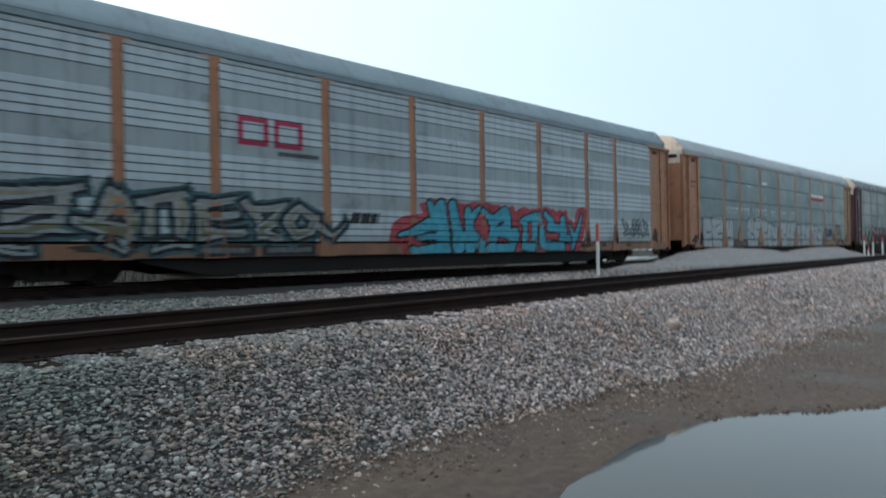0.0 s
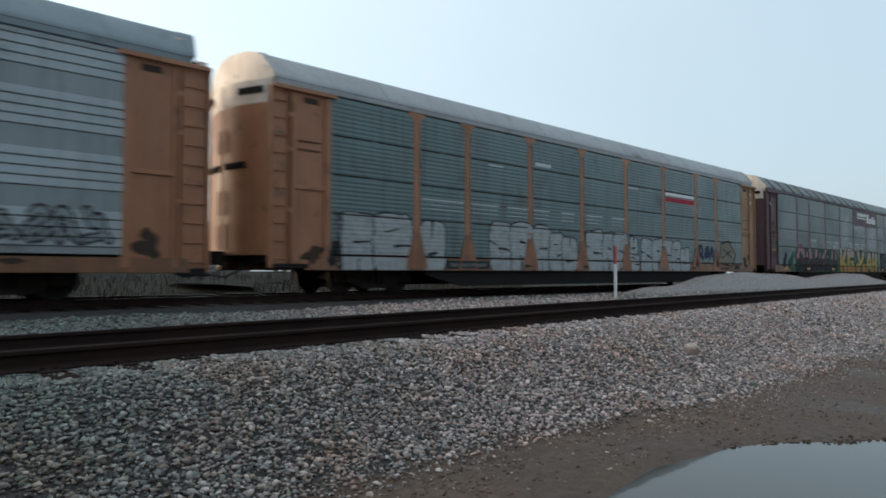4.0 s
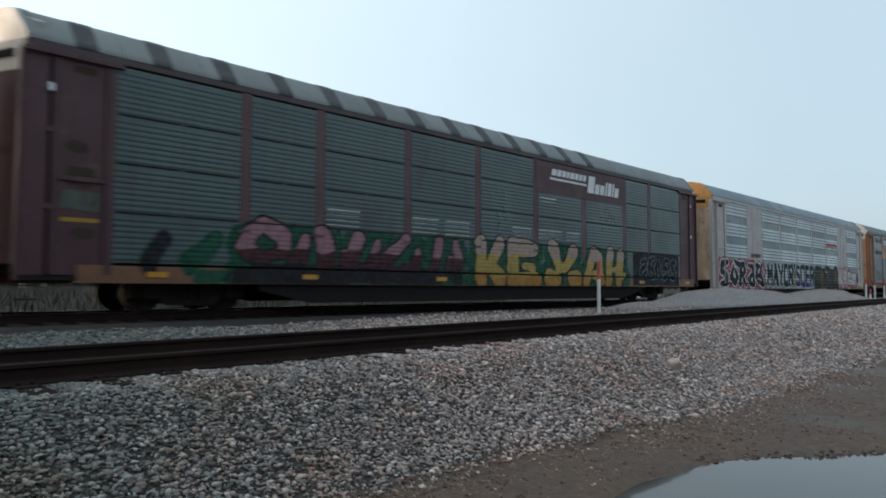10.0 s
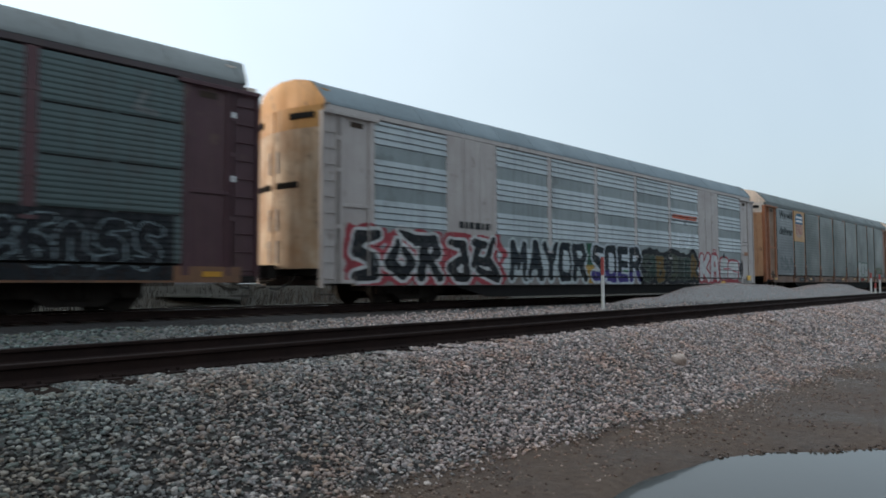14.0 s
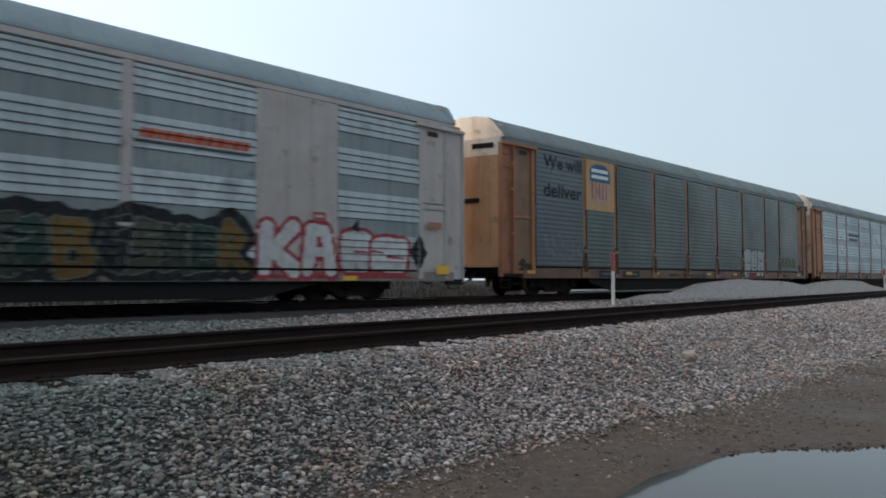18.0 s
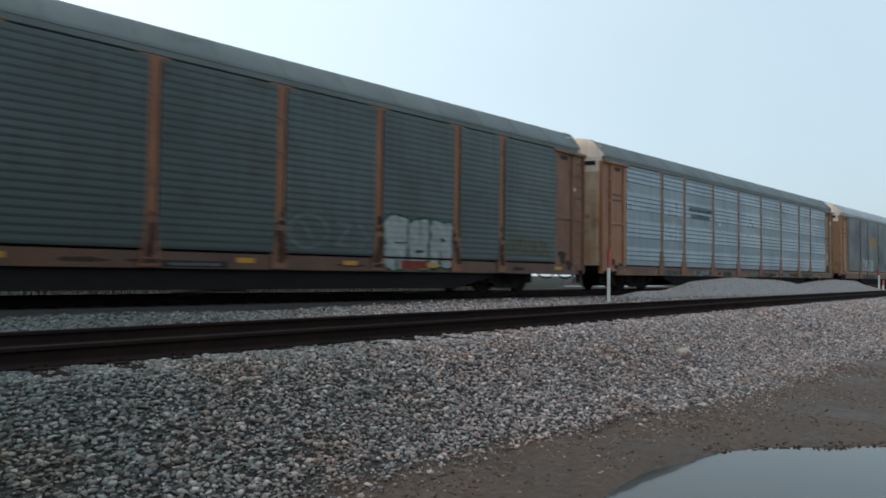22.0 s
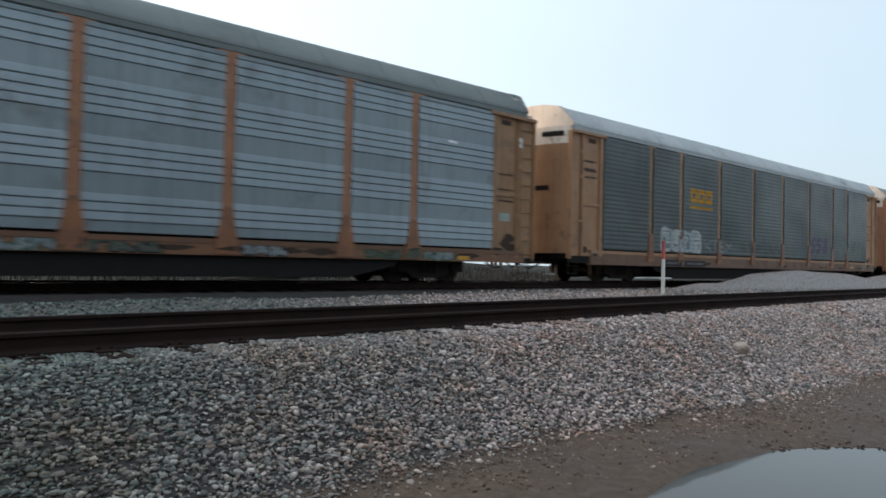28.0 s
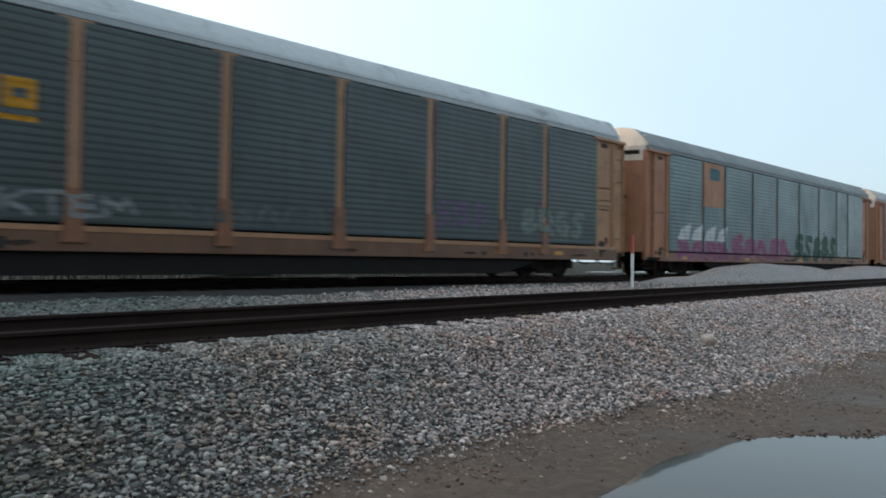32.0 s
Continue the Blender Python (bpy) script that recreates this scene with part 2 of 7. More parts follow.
    l.new([o for o in brown.outputs if o.type == "RGBA"][0], b.inputs["Base Color"])
    b.inputs["Roughness"].default_value = rough
    bp = n.new("ShaderNodeBump")
    bp.inputs["Distance"].default_value = 0.006
    l.new(t.outputs["Fac"], bp.inputs["Height"])
    l.new(bp.outputs["Normal"], b.inputs["Normal"])
    return m


STONE_STOPS = [(0.0, (0.050, 0.047, 0.047)), (0.18, (0.095, 0.090, 0.090)), (0.34, (0.135, 0.162, 0.16)), (0.46, (0.17, 0.165, 0.17)), (0.58, (0.235, 0.22, 0.215)), (0.67, (0.24, 0.205, 0.17)), (0.75, (0.185, 0.148, 0.138)),
               (0.82, (0.27, 0.265, 0.265)), (0.94, (0.34, 0.326, 0.312)), (1.0, (0.42, 0.40, 0.38))]


def ground_material():
    """Wet mud and fine dirt, passing into crushed stone where the sheet's own mask says so."""
    m = bpy.data.materials.new("ground_mud_and_stone")
    m.use_nodes = True
    n, l = m.node_tree.nodes, m.node_tree.links
    b = n["Principled BSDF"]
    co = n.new("ShaderNodeTexCoord")

    def tex(kind, s, detail=5.0):
        t = n.new(kind)
        t.inputs["Scale"].default_value = s
        if kind == "ShaderNodeTexNoise":
            t.inputs["Detail"].default_value, t.inputs["Roughness"].default_value = detail, 0.65
        l.new(co.outputs["Object"], t.inputs["Vector"])
        return t

    def ramp(src, stops):
        r = n.new("ShaderNodeValToRGB")
        e = r.color_ramp.elements
        while len(e) < len(stops):
            e.new(0.5)
        for k, (p, c) in enumerate(stops):
            e[k].position, e[k].color = p, (*c, 1)
        l.new(src, r.inputs["Fac"])
        return r.outputs["Color"]

    def mixed(fac, a, z, kind="RGBA"):
        x = n.new("ShaderNodeMix")
        x.data_type = kind
        l.new(fac, x.inputs["Factor"])
        for s, v in (("A", a), ("B", z)):
            l.new(v, [i for i in x.inputs if i.name == s and i.type == ("RGBA" if kind == "RGBA" else "VALUE")][0])
        return [o for o in x.outputs if o.type == ("RGBA" if kind == "RGBA" else "VALUE")][0]

    cells = tex("ShaderNodeTexVoronoi", 21.0)
    sep = n.new("ShaderNodeSeparateColor")
    l.new(cells.outputs["Color"], sep.inputs[0])
    stone = ramp(sep.outputs[0], STONE_STOPS)
    # dirt under the loose stones, with the shade of their gaps painted in
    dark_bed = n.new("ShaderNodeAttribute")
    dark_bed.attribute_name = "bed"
    gap_shade = n.new("ShaderNodeRGB")
    gap_shade.outputs[0].default_value = (0.030, 0.027, 0.025, 1)
    stone = mixed(dark_bed.outputs["Fac"], stone, gap_shade.outputs[0])
    broad, fine, grit = tex("ShaderNodeTexNoise", 0.7), tex("ShaderNodeTexNoise", 9.0), tex("ShaderNodeTexNoise", 60.0, 3.0)
    mud = ramp(broad.outputs["Fac"], [(0.3, (0.072, 0.040, 0.027)), (0.5, (0.125, 0.075, 0.052)), (0.7, (0.18, 0.12, 0.088))])
    grey = ramp(fine.outputs["Fac"], [(0.35, (0.030, 0.022, 0.017)), (0.55, (0.10, 0.074, 0.056)), (0.75, (0.20, 0.16, 0.13))])
    half = n.new("ShaderNodeValue")
    half.outputs[0].default_value = 0.45
    mud = mixed(half.outputs[0], mud, grey)
    at = n.new("ShaderNodeAttribute")
    at.attribute_name = "gravel"
    add = n.new("ShaderNodeMath")
    add.operation = "MULTIPLY_ADD"
    l.new(fine.outputs["Fac"], add.inputs[0])
    add.inputs[1].default_value = 0.9
    l.new(at.outputs["Fac"], add.inputs[2])
    edge = n.new("ShaderNodeMapRange")
    edge.inputs["From Min"].default_value, edge.inputs["From Max"].default_value = 0.82, 1.12
    l.new(add.outputs[0], edge.inputs["Value"])
    mask = edge.outputs["Result"]
    # bed of the main track: oily stone with the train's shade painted in
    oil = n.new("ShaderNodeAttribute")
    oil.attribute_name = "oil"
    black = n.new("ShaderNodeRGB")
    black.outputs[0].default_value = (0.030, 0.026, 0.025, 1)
    pile = n.new("ShaderNodeAttribute")
    pile.attribute_name = "pile"
    fines = ramp(grit.outputs["Fac"], [(0.3, (0.14, 0.133, 0.13)), (0.5, (0.26, 0.245, 0.24)), (0.75, (0.42, 0.40, 0.385))])
    turf = ramp(fine.outputs["Fac"], [(0.35, (0.015, 0.014, 0.011)), (0.6, (0.036, 0.032, 0.025)), (0.75, (0.065, 0.057, 0.046))])
    field = n.new("ShaderNodeAttribute")
    field.attribute_name = "field"
    base = mixed(pile.outputs["Fac"], mixed(mask, mud, stone), fines)
    base = mixed(field.outputs["Fac"], base, turf)
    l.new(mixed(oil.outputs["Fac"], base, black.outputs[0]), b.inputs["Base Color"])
    wet = n.new("ShaderNodeMapRange")
    wet.inputs["From Min"].default_value, wet.inputs["From Max"].default_value = 0.35, 0.65
    wet.inputs["To Min"].default_value, wet.inputs["To Max"].default_value = 0.48, 0.85
    l.new(broad.outputs["Fac"], wet.inputs["Value"])
    dry = n.new("ShaderNodeValue")
    dry.outputs[0].default_value = 0.9
    away = n.new("ShaderNodeAttribute")
    away.attribute_name = "field"
    r1 = mixed(mask, wet.outputs["Result"], dry.outputs[0], "FLOAT")
    l.new(mixed(away.outputs["Fac"], r1, dry.outputs[0], "FLOAT"), b.inputs["Roughness"])
    spec = n.new("ShaderNodeMapRange")
    spec.inputs["To Min"].default_value, spec.inputs["To Max"].default_value = 0.28, 0.1
    l.new(away.outputs["Fac"], spec.inputs["Value"])
    l.new(spec.outputs["Result"], b.inputs["Specular IOR Level"])
    inv = n.new("ShaderNodeMath")
    inv.operation = "SUBTRACT"
    inv.inputs[0].default_value = 1.0
    l.new(cells.outputs["Distance"], inv.inputs[1])
    h = mixed(mask, grit.outputs["Fac"], inv.outputs[0], "FLOAT")
    bp = n.new("ShaderNodeBump")
    bp.inputs["Distance"].default_value = 0.03
    bp.inputs["Strength"].default_value = 0.8
    l.new(h, bp.inputs["Height"])
    l.new(bp.outputs["Normal"], b.inputs["Normal"])
    return m


def water_material():
    m = bpy.data.materials.new("muddy_water")
    m.use_nodes = True
    n, l = m.node_tree.nodes, m.node_tree.links
    b = n["Principled BSDF"]
    b.inputs["Base Color"].default_value = (0.055, 0.05, 0.043, 1)
    b.inputs["Roughness"].default_value = 0.03
    b.inputs["IOR"].default_value = 1.33
    co, t = n.new("ShaderNodeTexCoord"), n.new("ShaderNodeTexNoise")
    t.inputs["Scale"].default_value = 3.0
    l.new(co.outputs["Object"], t.inputs["Vector"])
    bp = n.new("ShaderNodeBump")
    bp.inputs["Distance"].default_value, bp.inputs["Strength"].default_value = 0.002, 0.25
    l.new(t.outputs["Fac"], bp.inputs["Height"])
    l.new(bp.outputs["Normal"], b.inputs["Normal"])
    return m


M_GROUND, M_WATER = ground_material(), water_material()
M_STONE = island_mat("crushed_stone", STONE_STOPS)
M_PALE_STONE = island_mat("pale_pebbles", [(0, (0.10, 0.085, 0.072)), (0.5, (0.19, 0.168, 0.145)), (1, (0.33, 0.305, 0.275))])
M_CRUMB = island_mat("mud_crumbs", [(0, (0.035, 0.026, 0.020)), (0.6, (0.085, 0.064, 0.050)), (1, (0.16, 0.128, 0.105))], 0.8, (1, 1, 1))
M_FINES = island_mat("fine_crushed_stone", [(0, (0.13, 0.124, 0.12)), (0.6, (0.20, 0.19, 0.185)), (1, (0.30, 0.285, 0.275))], 0.9, (0.9, 0.92, 0.92))
M_CLOD = island_mat("mud_clods", [(0, (0.03, 0.026, 0.022)), (0.6, (0.06, 0.05, 0.042)), (1, (0.11, 0.09, 0.075))], 0.6)
M_RAIL = mat("rusty_rail", (0.036, 0.022, 0.019), (0.022, 0.016, 0.015), 0.95, 0, 3.0, 60, bump=0.004, spec=0.06)
M_RAIL_TOP = mat("rail_head_shiny", (0.42, 0.41, 0.40), (0.30, 0.29, 0.28), 0.25, 0.9, 1.0, 30, bump=0.0)
M_RAIL_DULL = mat("rail_head_rusted", (0.030, 0.021, 0.019), (0.021, 0.016, 0.015), 0.9, 0, 2.0, 30, bump=0.001, spec=0.10)
M_TIE = mat("creosoted_tie", (0.020, 0.016, 0.0145), (0.044, 0.027, 0.021), 0.95, 0, 4.0, 50, bump=0.01, spread=0.3, spec=0.05)
M_WHITE_POST = mat("white_post_paint", (0.72, 0.71, 0.68), (0.6, 0.58, 0.54), 0.55, 0, 3.0, 60, bump=0.002)
M_RED_POST = mat("red_post_paint", (0.50, 0.085, 0.07), (0.38, 0.07, 0.06), 0.5, 0, 3.0, 60, bump=0.002)
M_BLACK = mat("black_underframe", (0.016, 0.016, 0.0165), (0.024, 0.022, 0.021), 0.95, 0, 2.5, 40, bump=0.004, spec=0.05)
M_STEEL = mat("worn_cast_steel", (0.018, 0.016, 0.015), (0.034, 0.028, 0.024), 0.9, 0, 5.0, 50, bump=0.004, spec=0.08)
M_TREAD = mat("wheel_tread", (0.05, 0.047, 0.045), (0.03, 0.028, 0.026), 0.6, 0.3, 3.0, 40, bump=0.0)
M_HOSE = mat("rubber_hose", (0.03, 0.03, 0.03), (0.05, 0.048, 0.045), 0.7, 0, 5.0, 60, bump=0.002)
M_BARK = mat("grey_bark", (0.16, 0.135, 0.11), (0.10, 0.085, 0.07), 0.9, 0, 3.0, 30, bump=0.01)
M_SHED = mat("pale_shed_wall", (0.30, 0.30, 0.295), (0.24, 0.24, 0.235), 0.8, 0, 1.0, 20, bump=0.004, streak=0.3)
M_SHED_ROOF = mat("grey_shed_roof", (0.20, 0.20, 0.21), (0.15, 0.15, 0.16), 0.6, 0.2, 1.0, 20, bump=0.004)


# ---- mesh tools ----
def box(bm, x0, x1, y0, y1, z0, z1, bevel=0.0):
    vs = [bm.verts.new((x, y, z)) for x in (x0, x1) for y in (y0, y1) for z in (z0, z1)]
    faces = [bm.faces.new([vs[i] for i in q]) for q in ((0, 1, 3, 2), (4, 6, 7, 5), (0, 4, 5, 1), (2, 3, 7, 6), (0, 2, 6, 4), (1, 5, 7, 3))]
    if bevel:
        bmesh.ops.bevel(bm, geom=list({e for f in faces for e in f.edges}), offset=bevel, segments=1, affect="EDGES")
    return faces


def prism(bm, outline, a, z, axis="x"):
    """Extrude a closed outline of two coordinates from a to z along an axis."""
    def at(p, q):
        return {"x": (q, p[0], p[1]), "y": (p[0], q, p[1]), "z": (p[0], p[1], q)}[axis]
    one = [bm.verts.new(at(p, a)) for p in outline]
    two = [bm.verts.new(at(p, z)) for p in outline]
    n = len(outline)
    faces = [bm.faces.new(one[::-1]), bm.faces.new(two)]
    faces += [bm.faces.new((one[i], one[(i + 1) % n], two[(i + 1) % n], two[i])) for i in range(n)]
    bmesh.ops.recalc_face_normals(bm, faces=faces)
    return faces


def rod(bm, p, q, r, r2=None, sides=8):
    p, q = Vector(p), Vector(q)
    u = (q - p).normalized()
    a = u.orthogonal().normalized()
    b = u.cross(a)
    rings = []
    for c, rr in ((p, r), (q, r if r2 is None else r2)):
        rings.append([bm.verts.new(c + rr * (math.cos(k * math.tau / sides) * a + math.sin(k * math.tau / sides) * b)) for k in range(sides)])
    for k in range(sides):
        bm.faces.new((rings[0][k], rings[0][(k + 1) % sides], rings[1][(k + 1) % sides], rings[1][k]))
    bm.faces.new(rings[0][::-1])
    bm.faces.new(rings[1])


def bent_rod(bm, points, r, sides=6):
    for p, q in zip(points, points[1:]):
        rod(bm, p, q, r, sides=sides)


def mesh_of(name, bm, *materials):
    me = bpy.data.meshes.new(name)
    bm.to_mesh(me)
    bm.free()
    for m in materials:
        me.materials.append(m)
    return me


def part(name, bm, material, parent, label="", at=None):
    """Link a bmesh, or a mesh that is shared, as one mesh object under a thing or a part."""
    me = bm if isinstance(bm, bpy.types.Mesh) else mesh_of(name, bm, material)
    ob = new(name, me)
    ob.parent = parent
    if at is not None:
        ob.matrix_basis = at
    return tagged(ob, label)


def thing(name, at, label, category, group="", kind=""):
    ob = new(name)
    ob.empty_display_size = 0.3
    ob.matrix_basis = at
    return tagged(ob, label, category, group, kind)


def sheet(name, verts, faces, *materials):
    me = bpy.data.meshes.new(name)
    me.from_pydata(verts, [], faces)
    for m in materials:
        me.materials.append(m)
    return me


# ---- ground ----
def build_ground():
    def spread(near, step, reach, grow):
        a, b = near
        mid = list(np.arange(a, b + 1e-6, step))
        out, s, v = [], step, b
        while v < reach:
            s *= grow
            v += s
            out.append(v)
        low, s, v = [], step, a
        while v > -reach:
            s *= grow
            v -= s
            low.append(v)
        return np.array(low[::-1] + mid + out)
    xs, ys = spread((-4, 54), 0.2, 2500, 1.10), spread((-2, 17.5), 0.12, 2500, 1.09)
    gx, gy = np.meshgrid(xs, ys)
    z = ground_z(gx, gy)
    nx, ny = len(xs), len(ys)
    idx = np.arange(nx * ny).reshape(ny, nx)
    quads = np.stack([idx[:-1, :-1], idx[:-1, 1:], idx[1:, 1:], idx[1:, :-1]], -1).reshape(-1, 4)
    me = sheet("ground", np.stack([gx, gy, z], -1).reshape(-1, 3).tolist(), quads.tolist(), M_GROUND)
    v = gy - siding_y(gx)
    gravel = smooth(-toe(gx) - 0.25, -toe(gx) + 0.55, v) * (1 - 0.75 * smooth(TRACK_Y + 3.0, TRACK_Y + 6.0, gy))
    at = me.attributes.new("gravel", "FLOAT", "POINT")
    at.data.foreach_set("value", gravel.ravel())
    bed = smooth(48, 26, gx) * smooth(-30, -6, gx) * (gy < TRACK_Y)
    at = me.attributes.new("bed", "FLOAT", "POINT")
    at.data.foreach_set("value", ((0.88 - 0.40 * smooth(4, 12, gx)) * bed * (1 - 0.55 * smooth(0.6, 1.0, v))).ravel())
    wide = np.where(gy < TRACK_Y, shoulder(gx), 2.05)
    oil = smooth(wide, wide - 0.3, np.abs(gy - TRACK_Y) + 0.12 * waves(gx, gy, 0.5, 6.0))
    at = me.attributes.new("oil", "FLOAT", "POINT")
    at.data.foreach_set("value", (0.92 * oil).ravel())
    heap = ground_z(gx, gy) - (-0.255)
    at = me.attributes.new("pile", "FLOAT", "POINT")
    at.data.foreach_set("value", (smooth(0.06, 0.16, heap) * (gx > 17) * (gy > siding_y(gx) + 1.2) * (gy < TRACK_Y - 1.7)).ravel())
    at = me.attributes.new("field", "FLOAT", "POINT")
    at.data.foreach_set("value", smooth(TRACK_Y + 3.0, TRACK_Y + 7.0, gy).ravel())
    me.polygons.foreach_set("use_smooth", np.ones(len(me.polygons), bool))
    return tagged(new("ground", me), "muddy ground with a sloping bed of crushed grey stone", "ground", kind="structure")


def stones(name, material, xy, size, label, sink=0.25, flat=0.75):
    """Many small broken stones on the ground, in one mesh."""
    rng = np.random.default_rng(len(xy))
    g = (1 + 5 ** 0.5) / 2
    ico = np.array([(-1, g, 0), (1, g, 0), (-1, -g, 0), (1, -g, 0), (0, -1, g), (0, 1, g), (0, -1, -g), (0, 1, -g), (g, 0, -1), (g, 0, 1), (-g, 0, -1), (-g, 0, 1)])
    ico /= np.linalg.norm(ico[0])
    tri = np.array([(0, 11, 5), (0, 5, 1), (0, 1, 7), (0, 7, 10), (0, 10, 11), (1, 5, 9), (5, 11, 4), (11, 10, 2), (10, 7, 6), (7, 1, 8), (3, 9, 4), (3, 4, 2), (3, 2, 6), (3, 6, 8), (3, 8, 9),
                    (4, 9, 5), (2, 4, 11), (6, 2, 10), (8, 6, 7), (9, 8, 1)])
    n = len(xy)
    shape = ico[None] * rng.uniform(0.62, 1.28, (n, 12, 1)) + rng.normal(0, 0.13, (n, 12, 3))
    shape *= np.stack([rng.uniform(0.7, 1.35, n), rng.uniform(0.65, 1.1, n), rng.uniform(0.5, 0.95, n)], -1)[:, None]
    a, b = rng.uniform(0, math.tau, n), rng.normal(0, 0.45, n)
    ca, sa, cb, sb = np.cos(a), np.sin(a), np.cos(b), np.sin(b)
    x, y, z = shape[..., 0], shape[..., 1], shape[..., 2] * flat
    y, z = cb[:, None] * y - sb[:, None] * z, sb[:, None] * y + cb[:, None] * z
    x, y = ca[:, None] * x - sa[:, None] * y, sa[:, None] * x + ca[:, None] * y
    size = np.asarray(size)
    p = np.stack([x, y, z], -1) * size[:, None, None] / 2
    p += np.stack([xy[:, 0], xy[:, 1], ground_z(xy[:, 0], xy[:, 1]) + size * (0.5 - sink) * flat * rng.uniform(0.2, 1.3, n)], -1)[:, None]
    faces = (tri[None] + 12 * np.arange(n)[:, None, None]).reshape(-1, 3)
    me = bpy.data.meshes.new(name)
    me.vertices.add(12 * n)
    me.vertices.foreach_set("co", p.ravel())
    me.loops.add(faces.size)
    me.loops.foreach_set("vertex_index", faces.ravel())
    me.polygons.add(len(faces))
    me.polygons.foreach_set("loop_start", np.arange(0, faces.size, 3))
    me.polygons.foreach_set("loop_total", np.full(len(faces), 3))
    me.update(calc_edges=True)
    me.materials.append(material)
    return tagged(new(name, me), label, "gravel", kind="stuff")


def build_stones():
    rng = np.random.default_rng(5)

    def strip(n, x0, x1, v0, v1, size0, size1, fade=0.0):
        x, u = rng.uniform(x0, x1, n), rng.uniform(0, 1, n)
        a = -toe(x) - 0.1 if v0 is None else np.full(n, v0)
        v = a + (v1 - a) * u
        keep = rng.uniform(0, 1, n) < (smooth(0.0, 0.22, u) if v0 is None else 1.0)
        size = rng.uniform(0, 1, n) ** 1.6 * (size1 - size0) + size0
        return np.stack([x, siding_y(x) + v], -1)[keep], size[keep]

    pieces = [strip(19000, -2.0, 6.5, None, -0.83, 0.034, 0.066), strip(19000, -2.0, 6.5, None, -0.83, 0.022, 0.042), strip(17000, 6.5, 15, None, -0.83, 0.034, 0.070), strip(15000, 6.5, 15, None, -0.83, 0.022, 0.042),
              strip(24000, 15, 34, None, -0.85, 0.045, 0.09), strip(6000, 34, 75, None, -0.85, 0.07, 0.14),
              strip(7000, -14, -2, None, -0.83, 0.04, 0.08), strip(4000, -16, -2, 0.9, 6.2, 0.04, 0.09), strip(2500, -14, 30, -0.62, 0.62, 0.04, 0.08), strip(14000, -2, 22, 0.9, 6.2, 0.035, 0.085), strip(5500, 22, 60, 0.9, 4.5, 0.05, 0.10)]
    xy, size = np.concatenate([p for p, _ in pieces]), np.concatenate([s for _, s in pieces])
    ok = xy[:, 1] < TRACK_Y + 0.2 - shoulder(xy[:, 0]) + rng.normal(0, 0.07, len(xy))
    ok &= ~((xy[:, 0] > 17) & (xy[:, 1] > siding_y(xy[:, 0]) + 1.2) & (ground_z(xy[:, 0], xy[:, 1]) > -0.16))
    # the ends of the siding's ties lie bare among the stones
    v = xy[:, 1] - siding_y(xy[:, 0])
    along = np.mod((xy[:, 0] + v * 0.055) / math.cos(math.atan(0.055)) + 12.0 + 0.28, 0.56) - 0.28
    ok &= ~((v > -1.33) & (v < 1.33) & (np.abs(along) < 0.125) & (rng.uniform(0, 1, len(xy)) < 0.35 + 0.5 * (waves(xy[:, 0], xy[:, 1], 1.3, 9.0) > -0.1)))
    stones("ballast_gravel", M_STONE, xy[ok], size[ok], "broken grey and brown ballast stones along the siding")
    x, y = rng.uniform(18.5, 52, 26000), rng.uniform(9.6, 13.4, 26000)
    keep = ground_z(x, y) > -0.17
    xy = np.stack([x, y], -1)[keep]
    stones("pile_of_fine_stone", M_FINES, xy, rng.uniform(0.02, 0.05, len(xy)), "pale fine crushed stone heaped between the tracks", 0.35)
    # pebbles pressed into the mud, and clods along the water's edge
    x = rng.uniform(1, 16, 1000)
    y = siding_y(x) - toe(x) - rng.exponential(0.25, 1000) + 0.1
    keep = shore_distance(x, y) > 0.06
    xy = np.stack([x, y], -1)[keep]
    stones("pebbles_in_mud", M_PALE_STONE, xy, rng.uniform(0.012, 0.04, len(xy)), "small pale pebbles pressed into brown mud", 0.45)
    x = rng.uniform(0.5, 15, 5200)
    y = siding_y(x) - toe(x) - rng.exponential(0.55, 5200) + 0.15
    keep = (shore_distance(x, y) > 0.04) & (waves(x, y, 0.55, 8.0) + rng.normal(0, 0.35, 5200) > -0.1)
    xy = np.stack([x, y], -1)[keep]
    stones("mud_crumbs", M_CRUMB, xy, rng.uniform(0.012, 0.045, len(xy)), "small brown crumbs of mud and stone", 0.4)
    pts = []
    for (ax, ay), (bx, by) in list(zip(SHORE, SHORE[1:] + SHORE[:1]))[:20]:
        for u in rng.uniform(0, 1, 5):
            pts.append((ax + u * (bx - ax) + rng.normal(0, 0.05), ay + u * (by - ay) + rng.normal(0, 0.05)))
    xy = np.array(pts + [(6.45 + rng.normal(0, 0.10), 2.84 + rng.normal(0, 0.05)) for _ in range(26)])
    stones("mud_clods", M_CLOD, xy, rng.uniform(0.015, 0.05, len(xy)), "dark wet clods of mud at the puddle's edge", 0.3)


